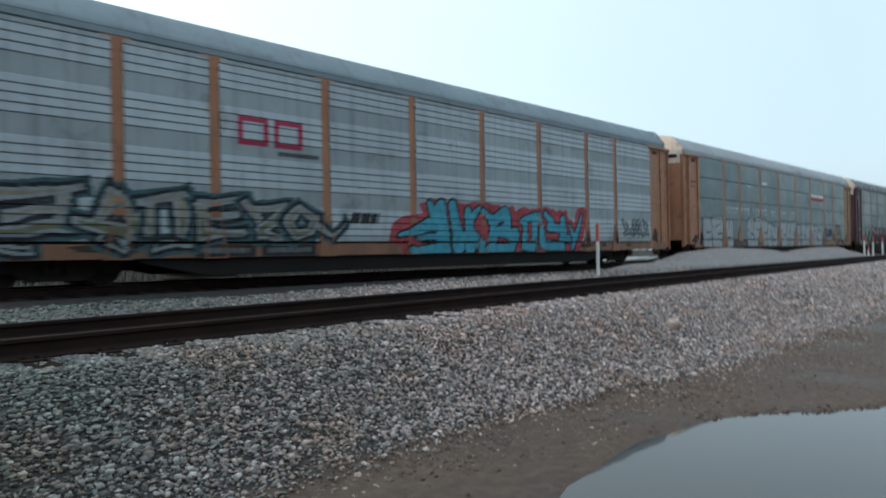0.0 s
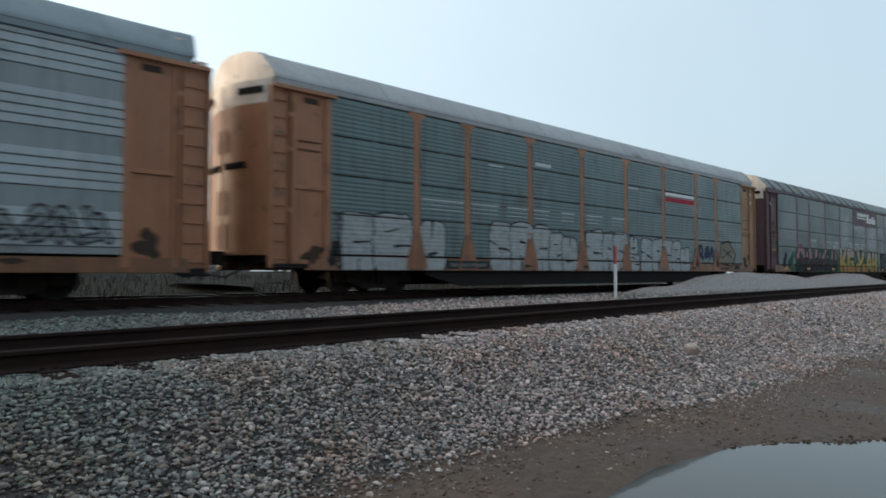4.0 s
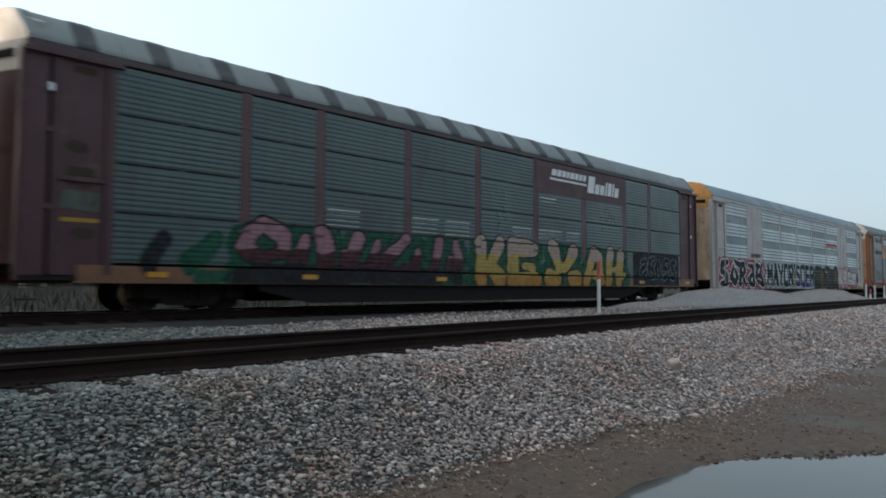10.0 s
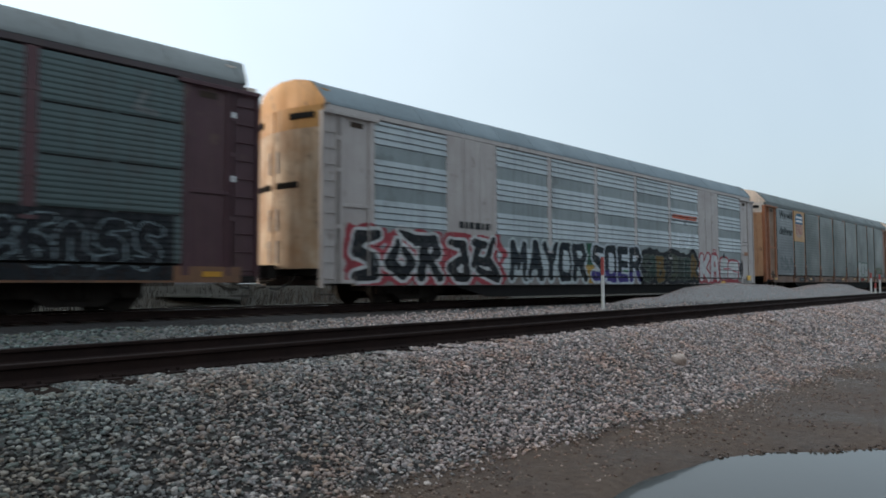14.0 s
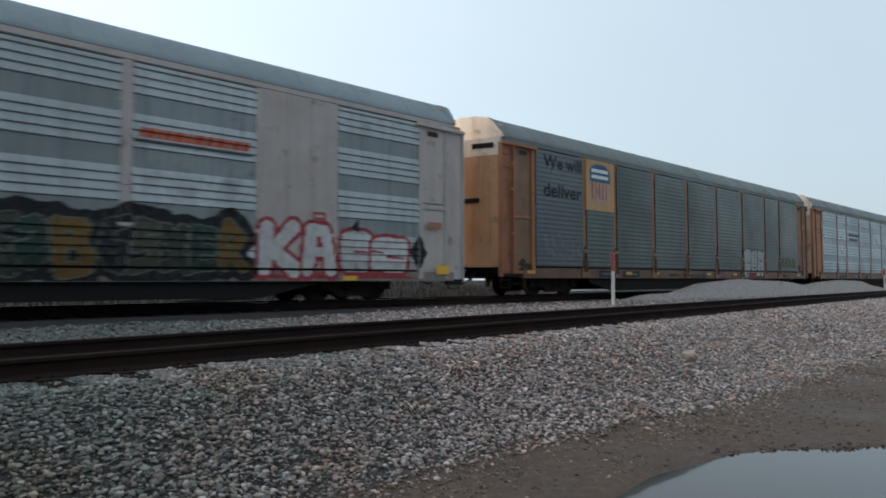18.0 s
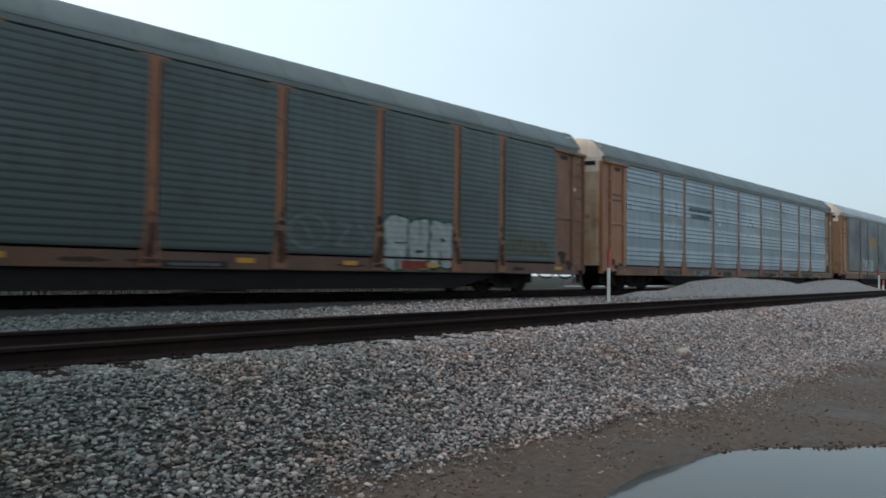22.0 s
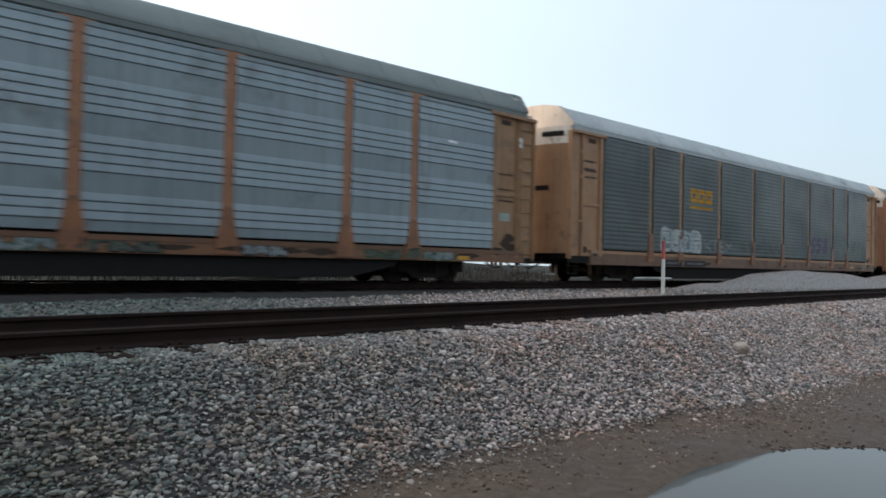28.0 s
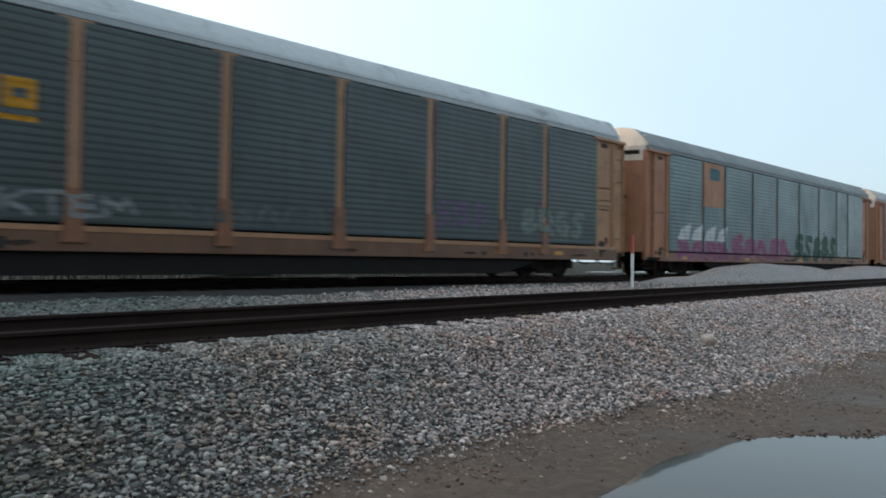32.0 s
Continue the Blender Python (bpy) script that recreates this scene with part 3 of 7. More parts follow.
def build_puddle():
    def wavy(k):
        (ax, ay), (bx, by) = SHORE[k % len(SHORE)], SHORE[(k + 1) % len(SHORE)]
        return [(ax + (bx - ax) * u, ay + (by - ay) * u) for u in np.linspace(0, 1, 3)[:-1]]
    ring = [p for k in range(len(SHORE)) for p in wavy(k)]
    cx, cy = 5.8, 1.2
    bm = bmesh.new()
    outer = []
    for x, y in ring:
        d = math.hypot(x - cx, y - cy)
        s = 1 + 0.22 / d
        outer.append(bm.verts.new((cx + (x - cx) * s, cy + (y - cy) * s, WATER_Z)))
    bm.faces.new(outer)
    bmesh.ops.triangulate(bm, faces=bm.faces[:])
    return tagged(new("puddle_water", mesh_of("puddle_water", bm, M_WATER)), "shallow still puddle of muddy water reflecting the sky", "puddle", kind="structure")


RAIL_OUTLINE = [(-0.07, 0), (0.07, 0), (0.07, 0.012), (0.022, 0.03), (0.009, 0.045), (0.009, 0.125), (0.036, 0.138), (0.036, 0.165), (0.028, 0.171), (-0.028, 0.171), (-0.036, 0.165), (-0.036, 0.138),
                (-0.009, 0.125), (-0.009, 0.045), (-0.022, 0.03), (-0.07, 0.012)]


def build_track(name, center, top, head_material, x0, x1, turn, label, sunk):
    """Two rails on ties; the rails lie along the track thing's own x axis."""
    at = Matrix.Translation((0, center, 0)) @ Matrix.Rotation(turn, 4, "Z")
    track = thing(name, at, label, "railway track", kind="structure")
    for side in (-0.7525, 0.7525):
        bm = bmesh.new()
        prism(bm, [(side + y, top - 0.171 + z) for y, z in RAIL_OUTLINE], x0, x1)
        for f in bm.faces:
            if f.normal.z > 0.9 and f.calc_center_median().z > top - 0.02:
                f.material_index = 1
        part("rail", mesh_of("rail", bm, M_RAIL, head_material), None, track)
    bm = bmesh.new()
    box(bm, -0.115, 0.115, -1.3, 1.3, -0.17, 0, 0.012)
    tie = mesh_of("tie", bm, M_TIE)
    bm = bmesh.new()
    box(bm, -0.09, 0.09, -0.19, 0.19, 0, 0.014, 0.004)
    for sx in (-0.05, 0.05):
        for sy in (-0.085, 0.085):
            box(bm, sx - 0.012, sx + 0.012, sy - 0.016, sy + 0.016, 0.014, 0.04, 0.003)
    plate = mesh_of("tie_plate", bm, M_RAIL)
    rng = random.Random(3)
    x, k = -12.0, 0
    while x < 62 and k < 133:
        z = top - 0.187 - sunk + rng.uniform(-0.008, 0.004)
        t = part("tie", tie, None, track, at=pose(x + rng.uniform(-0.02, 0.02), rng.uniform(-0.05, 0.05), z, 0, 0, rng.uniform(-0.8, 0.8)))
        for side in (-0.7525, 0.7525):
            part("tie_plate", plate, None, t, at=Matrix.Translation((0, side, 0)))
        x += 0.56
        k += 1
    return track


def build_posts():
    def marker(x, y, height, red, r, lean=0.0):
        z = float(ground_z(x, y))
        p = thing("marker_post", pose(x, y, z, 0, lean, 0), "slim white marker post with a red top", "post", "marker posts")
        bm = bmesh.new()
        rod(bm, (0, 0, -0.25), (0, 0, height - red), r, sides=10)
        part("post_shaft", bm, M_WHITE_POST, p)
        bm = bmesh.new()
        rod(bm, (0, 0, height - red), (0, 0, height), r * 1.02, sides=10)
        rod(bm, (0, 0, height), (0, 0, height + 0.012), r * 1.02, r * 0.6, sides=10)
        part("post_top", bm, M_RED_POST, p, "red painted top")
    marker(18.4, 11.4, 1.60, 0.55, 0.052)
    for x, h, lean in ((51.4, 1.35, 0), (52.4, 0.75, 11), (53.7, 1.35, 0), (56.4, 1.3, 0), (59.2, 1.3, 1)):
        marker(x, 11.65, h, 0.35, 0.06, lean)
    bm = bmesh.new()
    bmesh.ops.create_icosphere(bm, subdivisions=3, radius=0.13)
    for v in bm.verts:
        v.co = Vector((v.co.x * 1.1, v.co.y * 0.85, v.co.z * 0.75)) * (1 + 0.28 * noise.noise(v.co * 9) + 0.10 * noise.noise(v.co * 25))
    rock = new("rock", mesh_of("rock", bm, mat("tan_rock", (0.52, 0.41, 0.35), (0.42, 0.33, 0.285), 0.85, 0, 9, 60, bump=0.006)))
    rock.matrix_basis = pose(9.67, 4.71, float(ground_z(9.67, 4.71)) + 0.07, 5, 8, 30)
    tagged(rock, "single tan rock lying on the gravel slope", "rock")


def build_far():
    """Bare trees and a low shed beyond the train."""
    def bare_tree(x, y, h, seed):
        rng = random.Random(seed)
        t = thing("bare_tree", pose(x, y, float(ground_z(x, y)), 0, 0, rng.uniform(0, 360)), "leafless tree with thin grey upright branches", "tree", "bare trees")
        bm = bmesh.new()
        rod(bm, (0, 0, -0.3), (0.1, 0, h * 0.45), 0.16 + h * 0.008, 0.10, 8)
        rod(bm, (0.1, 0, h * 0.45), (0, 0.1, h * 0.95), 0.10, 0.02, 6)
        part("trunk", bm, M_BARK, t)
        bm = bmesh.new()

        def limb(p, d, length, r, level):
            q = p + d * length
            rod(bm, p, q, r, r * 0.55, 5 if level < 2 else 3)
            if level < 3:
                for k in range(4):
                    u = rng.uniform(0.35, 1.0)
                    e = (d + Vector((rng.uniform(-0.6, 0.6), rng.uniform(-0.6, 0.6), rng.uniform(0.0, 0.6)))).normalized()
                    limb(p + d * length * u, e, length * rng.uniform(0.45, 0.7), r * 0.5, level + 1)
        for k in range(34):
            z = h * rng.uniform(0.10, 0.8)
            a = rng.uniform(0, math.tau)
            limb(Vector((0.05, 0, z)), Vector((math.cos(a) * 0.55, math.sin(a) * 0.55, 0.9)).normalized(), h * rng.uniform(0.16, 0.3), 0.055, 0)
        part("crown", bm, M_BARK, t)
    rng = random.Random(11)
    for k in range(26):
        bare_tree(-14 + 3.4 * k + rng.uniform(-1.2, 1.2), 62 + rng.uniform(-6, 10), rng.uniform(9, 14), k)
    for k, (x, y) in enumerate(((9.6, 52), (11.0, 55), (12.2, 51), (13.2, 56), (14.0, 53), (15.2, 57))):
        bare_tree(x, y, rng.uniform(6.5, 9.5), 60 + k)
    shed = thing("low_shed", pose(32.6, 82, float(ground_z(32.6, 82))), "long low pale shed beyond the railway", "building")
    bm = bmesh.new()
    box(bm, -9, 9, -4, 4, -0.2, 4.6)
    part("wall", bm, M_SHED, shed)
    bm = bmesh.new()
    prism(bm, [(-4.4, 4.6), (4.4, 4.6), (0, 6.4)], -9.4, 9.4)
    part("roof", bm, M_SHED_ROOF, shed)
    for x in (-6, -2, 2, 6):
        bm = bmesh.new()
        box(bm, x - 1.2, x + 1.2, -4.06, -4.003, 0, 3.2, 0.01)
        part("door", bm, M_SHED_ROOF, shed)


def build_brush():
    """Dead grass and low scrub beyond the main track, in one mesh of thin blades."""
    rng = np.random.default_rng(8)
    x, y = rng.uniform(-25, 190, 22000), rng.uniform(25, 46, 22000)
    keep = ~((x / y > 1.22) & (x / y < 2.0)) & ~((x / y > 0.42) & (x / y < 0.54) & (y < 42))
    x, y = x[keep], y[keep]
    n = len(x)
    clump = 0.5 + 0.5 * waves(x, y, 4.0, 2.5)
    h = rng.uniform(0.12, 0.35, n) + 0.45 * clump * rng.uniform(0.2, 1.0, n)
    z = ground_z(x, y)
    a, w = rng.uniform(0, math.pi, n), rng.uniform(0.012, 0.04, n)
    lean = rng.normal(0, 0.25, (n, 2)) * h[:, None]
    dx, dy = np.cos(a) * w, np.sin(a) * w
    base = np.stack([np.stack([x - dx, y - dy, z - 0.05], -1), np.stack([x + dx, y + dy, z - 0.05], -1), np.stack([x + lean[:, 0] + dx * 0.3, y + lean[:, 1] + dy * 0.3, z + h], -1),
                     np.stack([x + lean[:, 0] - dx * 0.3, y + lean[:, 1] - dy * 0.3, z + h * 0.93], -1)], 1).reshape(-1, 3)
    faces = np.arange(4 * n).reshape(n, 4)
    me = sheet("scrub", base.tolist(), faces.tolist(), island_mat("dead_grass", [(0, (0.008, 0.007, 0.005)), (0.6, (0.017, 0.014, 0.010)), (1, (0.034, 0.028, 0.021))], 0.9, (1, 1, 1)))
    tagged(new("dead_scrub", me), "low brown dead grass and scrub beyond the tracks", "scrub", kind="stuff")


def build_thicket():
    """A far line of leafless thicket on the rise beyond the fields."""
    rng = np.random.default_rng(18)
    y = rng.uniform(54, 62, 9000)
    x = y * rng.uniform(-0.4, 0.43, 9000)
    n = len(x)
    h = (0.5 + 0.55 * waves(x, y, 5.0, 7.0) ** 2) * rng.uniform(0.6, 1.7, n)
    z = ground_z(x, y)
    a, w = rng.uniform(0, math.pi, n), rng.uniform(0.02, 0.06, n)
    lean = rng.normal(0, 0.3, (n, 2)) * h[:, None]
    dx, dy = np.cos(a) * w, np.sin(a) * w
    base = np.stack([np.stack([x - dx, y - dy, z - 0.1], -1), np.stack([x + dx, y + dy, z - 0.1], -1), np.stack([x + lean[:, 0], y + lean[:, 1], z + h], -1)], 1).reshape(-1, 3)
    me = sheet("thicket", base.tolist(), np.arange(3 * n).reshape(n, 3).tolist(), island_mat("bare_thicket", [(0, (0.030, 0.025, 0.021)), (1, (0.075, 0.062, 0.052))], 0.9, (1, 1, 1)))
    tagged(new("far_thicket", me), "far line of leafless grey-brown thicket", "thicket", kind="stuff")


def build_far_puddles():
    """Flooded hollows in the fields beyond the train, bright with sky."""
    rng = random.Random(12)
    for x, y, a, b in ((17.5, 37.0, 2.6, 4.2), (15.0, 33.0, 1.5, 1.2), (60.0, 40.6, 3.0, 1.2), (70.0, 40.5, 9.0, 1.6), (84.0, 48.0, 11.0, 2.2), (52.0, 44.5, 2.0, 0.8)):
        z = max(float(ground_z(x + a * u, y + b * v)) for u in (-1, 0, 1) for v in (-1, 0, 1)) + 0.012
        bm = bmesh.new()
        bm.faces.new([bm.verts.new((x + a * rng.uniform(0.75, 1.1) * math.cos(q), y + b * rng.uniform(0.75, 1.1) * math.sin(q), z)) for q in [math.tau * k / 18 for k in range(18)]])
        tagged(new("field_puddle", mesh_of("field_puddle", bm, M_WATER)), "flooded hollow in the field reflecting the sky", "puddle", kind="structure")


def build_shade_wall():
    """An added plain wall, unseen behind the viewer, that shades the train's lower side."""
    bm = bmesh.new()
    box(bm, -38, 20, -8.6, -8.2, -1.3, 7.4)
    wall = new("wall_south", mesh_of("wall_south", bm, mat("grey_block_wall", (0.16, 0.15, 0.14), (0.11, 0.105, 0.10), 0.9, 0, 0.6, 12, bump=0.01, streak=0.4)))
    tagged(wall, "added unseen grey wall with rain streaks, shading the train", "wall", kind="structure")


build_ground()
build_shade_wall()
build_brush()
build_thicket()
build_puddle()
build_far_puddles()
build_track("siding_track", 6.75, SIDING_RAIL_Z, M_RAIL_DULL, -60, 180, math.atan(0.055), "empty siding track with rusty rails on half-buried ties", -0.010)
build_track("main_track", TRACK_Y, 0.0, M_RAIL_TOP, -200, 400, 0.0, "main railway track with polished rails on dark ties", 0.0)
build_posts()
build_far()
build_stones()


# ---- train ----
HALF, SIDE = 13.42, 1.60
FRONT, REAR, ROOF_FRONT, ROOF_REAR = 13.47, 13.62, 13.38, 13.25
SILL_FRONT = 12.46   # the painted sill stops short of the front corner
POSTS = (-9.1, -7.13, -4.28, -1.43, 1.43, 4.28, 7.13, 9.1)
EDGES = (-11.85,) + POSTS + (11.85,)
POST_HALF = 0.115


def galvanized(name, color, second, streak=0.25, dirt=(0.06, 0.06, 0.055), dirt_at=0.0, rough=0.36, spec=0.72):
    return mat(name, color, second, rough, 0.2, 0.5, 30, 0.6, 0.002, streak, dirt, dirt_at, 0.06, spec=spec)


def paint(name, color, second=None, streak=0.25, dirt_at=0.3, rough=0.55):
    return mat(name, color, second, rough, 0.0, 1.2, 45, 0.5, 0.003, streak, (0.09, 0.055, 0.035), dirt_at, 0.05)


M_ORANGE = paint("faded_yellow_paint", (0.36, 0.155, 0.075), (0.27, 0.112, 0.056), 0.4, 0.4)
M_TAN = paint("tan_yellow_paint", (0.36, 0.190, 0.095), (0.28, 0.138, 0.070), 0.4, 0.4)
M_OLIVE = paint("drab_yellow_paint", (0.32, 0.168, 0.074), (0.23, 0.118, 0.054), 0.5, 0.5)
M_RUSSET = paint("russet_end_paint", (0.255, 0.110, 0.054), (0.165, 0.070, 0.040), 0.5, 0.5)
M_UMBER = paint("grimy_umber_paint", (0.235, 0.118, 0.052), (0.15, 0.07, 0.034), 0.6, 0.5)
M_BROWN_SILL = paint("oily_brown_sill", (0.165, 0.072, 0.036), (0.075, 0.038, 0.026), 0.6, 0.8)
M_ORANGE_DARK = paint("grimy_yellow_paint", (0.25, 0.108, 0.044), (0.115, 0.055, 0.032), 0.5, 0.8)
M_ORANGE_SOOT = paint("sooty_yellow_paint", (0.18, 0.079, 0.037), (0.105, 0.050, 0.029), 0.5, 0.7)
M_ORANGE_POST = paint("yellow_post_paint", (0.37, 0.150, 0.068), (0.27, 0.108, 0.050), 0.4, 0.4)
M_BOARD = paint("faded_yellow_board", (0.46, 0.265, 0.105), (0.38, 0.205, 0.085), 0.25, 0.25)
M_POST_FOOT = paint("rusty_post_foot", (0.30, 0.115, 0.045), (0.14, 0.058, 0.032), 0.6, 0.7)
M_DOOR_WORN = paint("white_worn_to_yellow", (0.62, 0.52, 0.40), (0.36, 0.18, 0.075), 0.5, 0.4)
M_OCHRE = paint("ochre_paint", (0.34, 0.130, 0.058), (0.26, 0.098, 0.045), 0.4, 0.4, 0.65)
M_OCHRE_END = paint("weathered_ochre_paint", (0.38, 0.142, 0.066), (0.25, 0.092, 0.046), 0.5, 0.5, 0.65)
M_OCHRE_DOOR = paint("ochre_door_paint", (0.58, 0.33, 0.19), (0.42, 0.205, 0.10), 0.5, 0.4, 0.65)
M_DOOR_YELLOW = paint("yellow_door_head", (0.55, 0.26, 0.06), (0.42, 0.20, 0.06), 0.3, 0.3)
M_DRAB = paint("drab_post_paint", (0.11, 0.088, 0.062), (0.075, 0.065, 0.05))
M_MAROON_POST = paint("faded_maroon_paint", (0.100, 0.036, 0.045), (0.075, 0.030, 0.036))
M_MAROON = paint("maroon_paint", (0.072, 0.022, 0.030), (0.048, 0.017, 0.022))
M_WHITEWASH = paint("weathered_white_paint", (0.44, 0.40, 0.38), (0.36, 0.315, 0.30), 0.2, 0.2)
M_GRIMY_WHITE = paint("grimy_white_paint", (0.23, 0.205, 0.195), (0.13, 0.11, 0.10), 0.45, 0.6)
M_CAP = paint("pale_end_cap", (0.72, 0.64, 0.57), (0.62, 0.49, 0.40), 0.3, 0.25)
# also stands in for sky light in the panel slots and ladder gaps
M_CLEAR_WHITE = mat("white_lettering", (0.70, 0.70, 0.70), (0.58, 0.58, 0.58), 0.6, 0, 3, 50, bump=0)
M_DIM_WHITE = mat("worn_white_lettering", (0.15, 0.16, 0.16), (0.07, 0.076, 0.076), 0.7, 0, 6, 50, bump=0)
M_GRIME = mat("oily_grime", (0.026, 0.020, 0.016), (0.060, 0.039, 0.027), 0.7, 0, 4, 50, bump=0.002, spec=0.2)
M_DARK = mat("dark_lettering", (0.018, 0.020, 0.022), (0.03, 0.032, 0.035), 0.7, 0, 3, 50, bump=0, spec=0.2)
M_AMBER_NEW = mat("clean_yellow_reflector", (0.75, 0.42, 0.02), (0.65, 0.34, 0.02), 0.35, 0, 3, 50, bump=0)
M_AMBER = mat("yellow_reflector", (0.58, 0.29, 0.025), (0.42, 0.19, 0.02), 0.35, 0, 3, 50, bump=0)

ROOF_OUTLINE = [(-1.605, 4.945), (-1.60, 4.985), (-1.555, 5.06), (-1.17, 5.50), (-1.03, 5.59), (-0.60, 5.69), (0, 5.73)]


PANEL_IN, PANEL_TOP = {"grouped": -0.018, "banded": 0.014, "rows": 0.003, "even": -0.034}, 4.760   # how far the panels lie behind the posts, and their upper edge


def ribs(style, z0, z1):
    """Depth behind the post face and height, point by point up one screened side panel: pressed ribs and flat bands."""
    base = PANEL_IN[style]
    if style in ("grouped", "banded"):
        # groups of four louvres with a smooth band under each
        crests = sorted(4.66 - 1.055 * g - 0.171 * k for g in range(4) for k in range(4))
        line, before = [(base, z0)], z0
        for z in [c for c in crests if c > z0 + 0.02]:
            if z - before > 0.3:
                line.append((base - 0.004, z - 0.004))
            out = base - (0.023 if style == "grouped" else 0.034)
            line += [(base, z), (out, z + 0.024), (out, z + 0.036), (base - 0.005, z + 0.15), (base, z + 0.166)]
            before = z
        return [p for p in line if p[1] < z1] + [(base - 0.03, z1)]
    rows, count, pitch, out = {"rows": (4, 8, 0.108, 0.007), "even": (5, 5, 0.150, 0.0065)}[style]
    tall, line = (z1 - z0) / rows, []
    for r in range(rows):
        low = z0 + r * tall
        line += [(base, low), (base, low + 0.042)] if style == "rows" else [(base, low)]
        start = low + (tall - count * pitch) * 0.5
        for k in range(count):
            z = start + k * pitch
            line += [(base, z), (base - 0.6 * out, z + pitch * 0.18), (base - out, z + pitch * 0.40), (base - 0.5 * out, z + pitch * 0.72)]
    line.append((base, z1))
    return line


def panel_mesh(width, z0, z1, style, material, band):
    bm = bmesh.new()
    line = ribs(style, z0, z1)
    prism(bm, [(-SIDE + d, z) for d, z in line] + [(-SIDE + 0.15, z1), (-SIDE + 0.15, z0)], -width / 2, width / 2)
    # the flat bands between the louvres take the second material
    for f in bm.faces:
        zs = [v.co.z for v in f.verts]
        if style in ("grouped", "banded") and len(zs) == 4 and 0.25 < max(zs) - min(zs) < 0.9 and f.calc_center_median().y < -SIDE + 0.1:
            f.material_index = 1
    return mesh_of("side_panel", bm, material, band or material)


def post_mesh(z0, z1, material, flare):
    bm = bmesh.new()
    box(bm, -POST_HALF, POST_HALF, -SIDE, -SIDE + 0.14, z0, z1, 0.012)
    if flare:
        prism(bm, [(-0.105, z1 - 0.26), (0.105, z1 - 0.26), (0.16, z1 - 0.13), (0.30, z1 - 0.08), (0.30, z1), (-0.30, z1), (-0.30, z1 - 0.08), (-0.16, z1 - 0.13)], -SIDE - 0.006, -SIDE + 0.05, "y")
    for k in range(4):
        z = z0 + (z1 - z0) * (0.2 + 0.2 * k)
        box(bm, -POST_HALF - 0.02, POST_HALF + 0.02, -SIDE - 0.009, -SIDE + 0.06, z - 0.035, z + 0.035)
    return mesh_of("side_post", bm, material)


def roof_mesh(length, material):
    bm = bmesh.new()
    outer = ROOF_OUTLINE + [(-y, z) for y, z in ROOF_OUTLINE[-2::-1]]
    inner = [(y * 0.97, z - 0.05) for y, z in outer[::-1]]
    prism(bm, outer + inner, -length / 2 + 0.004, length / 2 - 0.004)
    # standing seam at one edge
    prism(bm, [(y * 1.002, z + 0.006) for y, z in outer] + [(y, z - 0.01) for y, z in outer[::-1]], length / 2 - 0.05, length / 2 - 0.006)
    for f in bm.faces:
        f.smooth = True
    me = mesh_of("roof_sheet", bm, material)
    me.set_sharp_from_angle(angle=radians(35))
    return me


SPEC = {}


def clipped(pts, axis, lo, hi):
    """A convex outline cut to lo..hi along x (0) or z (1)."""
    for bound, sign in ((lo, 1), (hi, -1)):
        out = []
        for p, q in zip(pts, pts[1:] + pts[:1]):
            a, b = sign * (p[axis] - bound), sign * (q[axis] - bound)
            if a >= 0:
                out.append(p)
            if (a > 0 > b) or (a < 0 < b):
                u = a / (a - b)
                out.append((p[0] + u * (q[0] - p[0]), p[1] + u * (q[1] - p[1])))
        pts = out
        if len(pts) < 3:
            return []
    return pts


def foot_out(style):
    """How far the feet of the posts stand out."""
    return 0.026 - min(0.0, PANEL_IN[style])


def side_faces(car, posts=True):
    """The painted faces of a car's side: x range, and a line of (height, distance from the car's middle) up each face."""
    style, s0, s1, flare, solid = SPEC[car.name]
    line = [(z, SIDE - d) for d, z in ribs(style, s1, PANEL_TOP)]
    out = []
    for k, (a, b) in enumerate(zip(EDGES, EDGES[1:])):
        a, b = a + (POST_HALF + 0.002 if k else 0.02), b - (POST_HALF + 0.002 if k < len(EDGES) - 2 else 0.02)
        out.append((a, b, [(s1, SIDE + 0.010), (4.78, SIDE + 0.010)] if k in solid else line))
    out.append((-SILL_FRONT + 0.01, HALF - 0.27, [(s0 + 0.01, SIDE + 0.010), (s1 - 0.055, SIDE + 0.010)]))
    for x in POSTS if posts else ():
        if flare:
            out.append((x - POST_HALF + 0.002, x + POST_HALF - 0.002, [(s1 + 0.63, SIDE), (4.4, SIDE)]))
            if posts == "upper":
                continue
            out += [(x - 0.13, x + 0.13, [(s1 + 0.28, SIDE + foot_out(style)), (s1 + 0.5, SIDE + foot_out(style))]),
                    (x - 0.15, x + 0.15, [(s1, SIDE + foot_out(style)), (s1 + 0.28, SIDE + foot_out(style))]), (x - 0.8 * flare, x + 0.8 * flare, [(s1 - 0.33, SIDE + foot_out(style)), (s1, SIDE + foot_out(style))])]
        else:
            out.append((x - POST_HALF + 0.002, x + POST_HALF - 0.002, [(s1, SIDE), (4.78, SIDE)]))
    for e in (-1, 1):
        out.append((min(e * 12.03, e * 12.83), max(e * 12.03, e * 12.83), [(s1 - 0.15, SIDE - 0.042), (4.6, SIDE - 0.042)]))
        out.append((min(e * 11.86, e * 12.01), max(e * 11.86, e * 12.01), [(s1 - 0.2, SIDE + 0.014), (4.6, SIDE + 0.014)]))
    return out


def zones(car):
    """The same faces in single flat strips."""
    return [(x0, x1, a[0], b[0], a[1], b[1]) for x0, x1, line in side_faces(car) for a, b in zip(line, line[1:]) if b[0] - a[0] > 0.008]


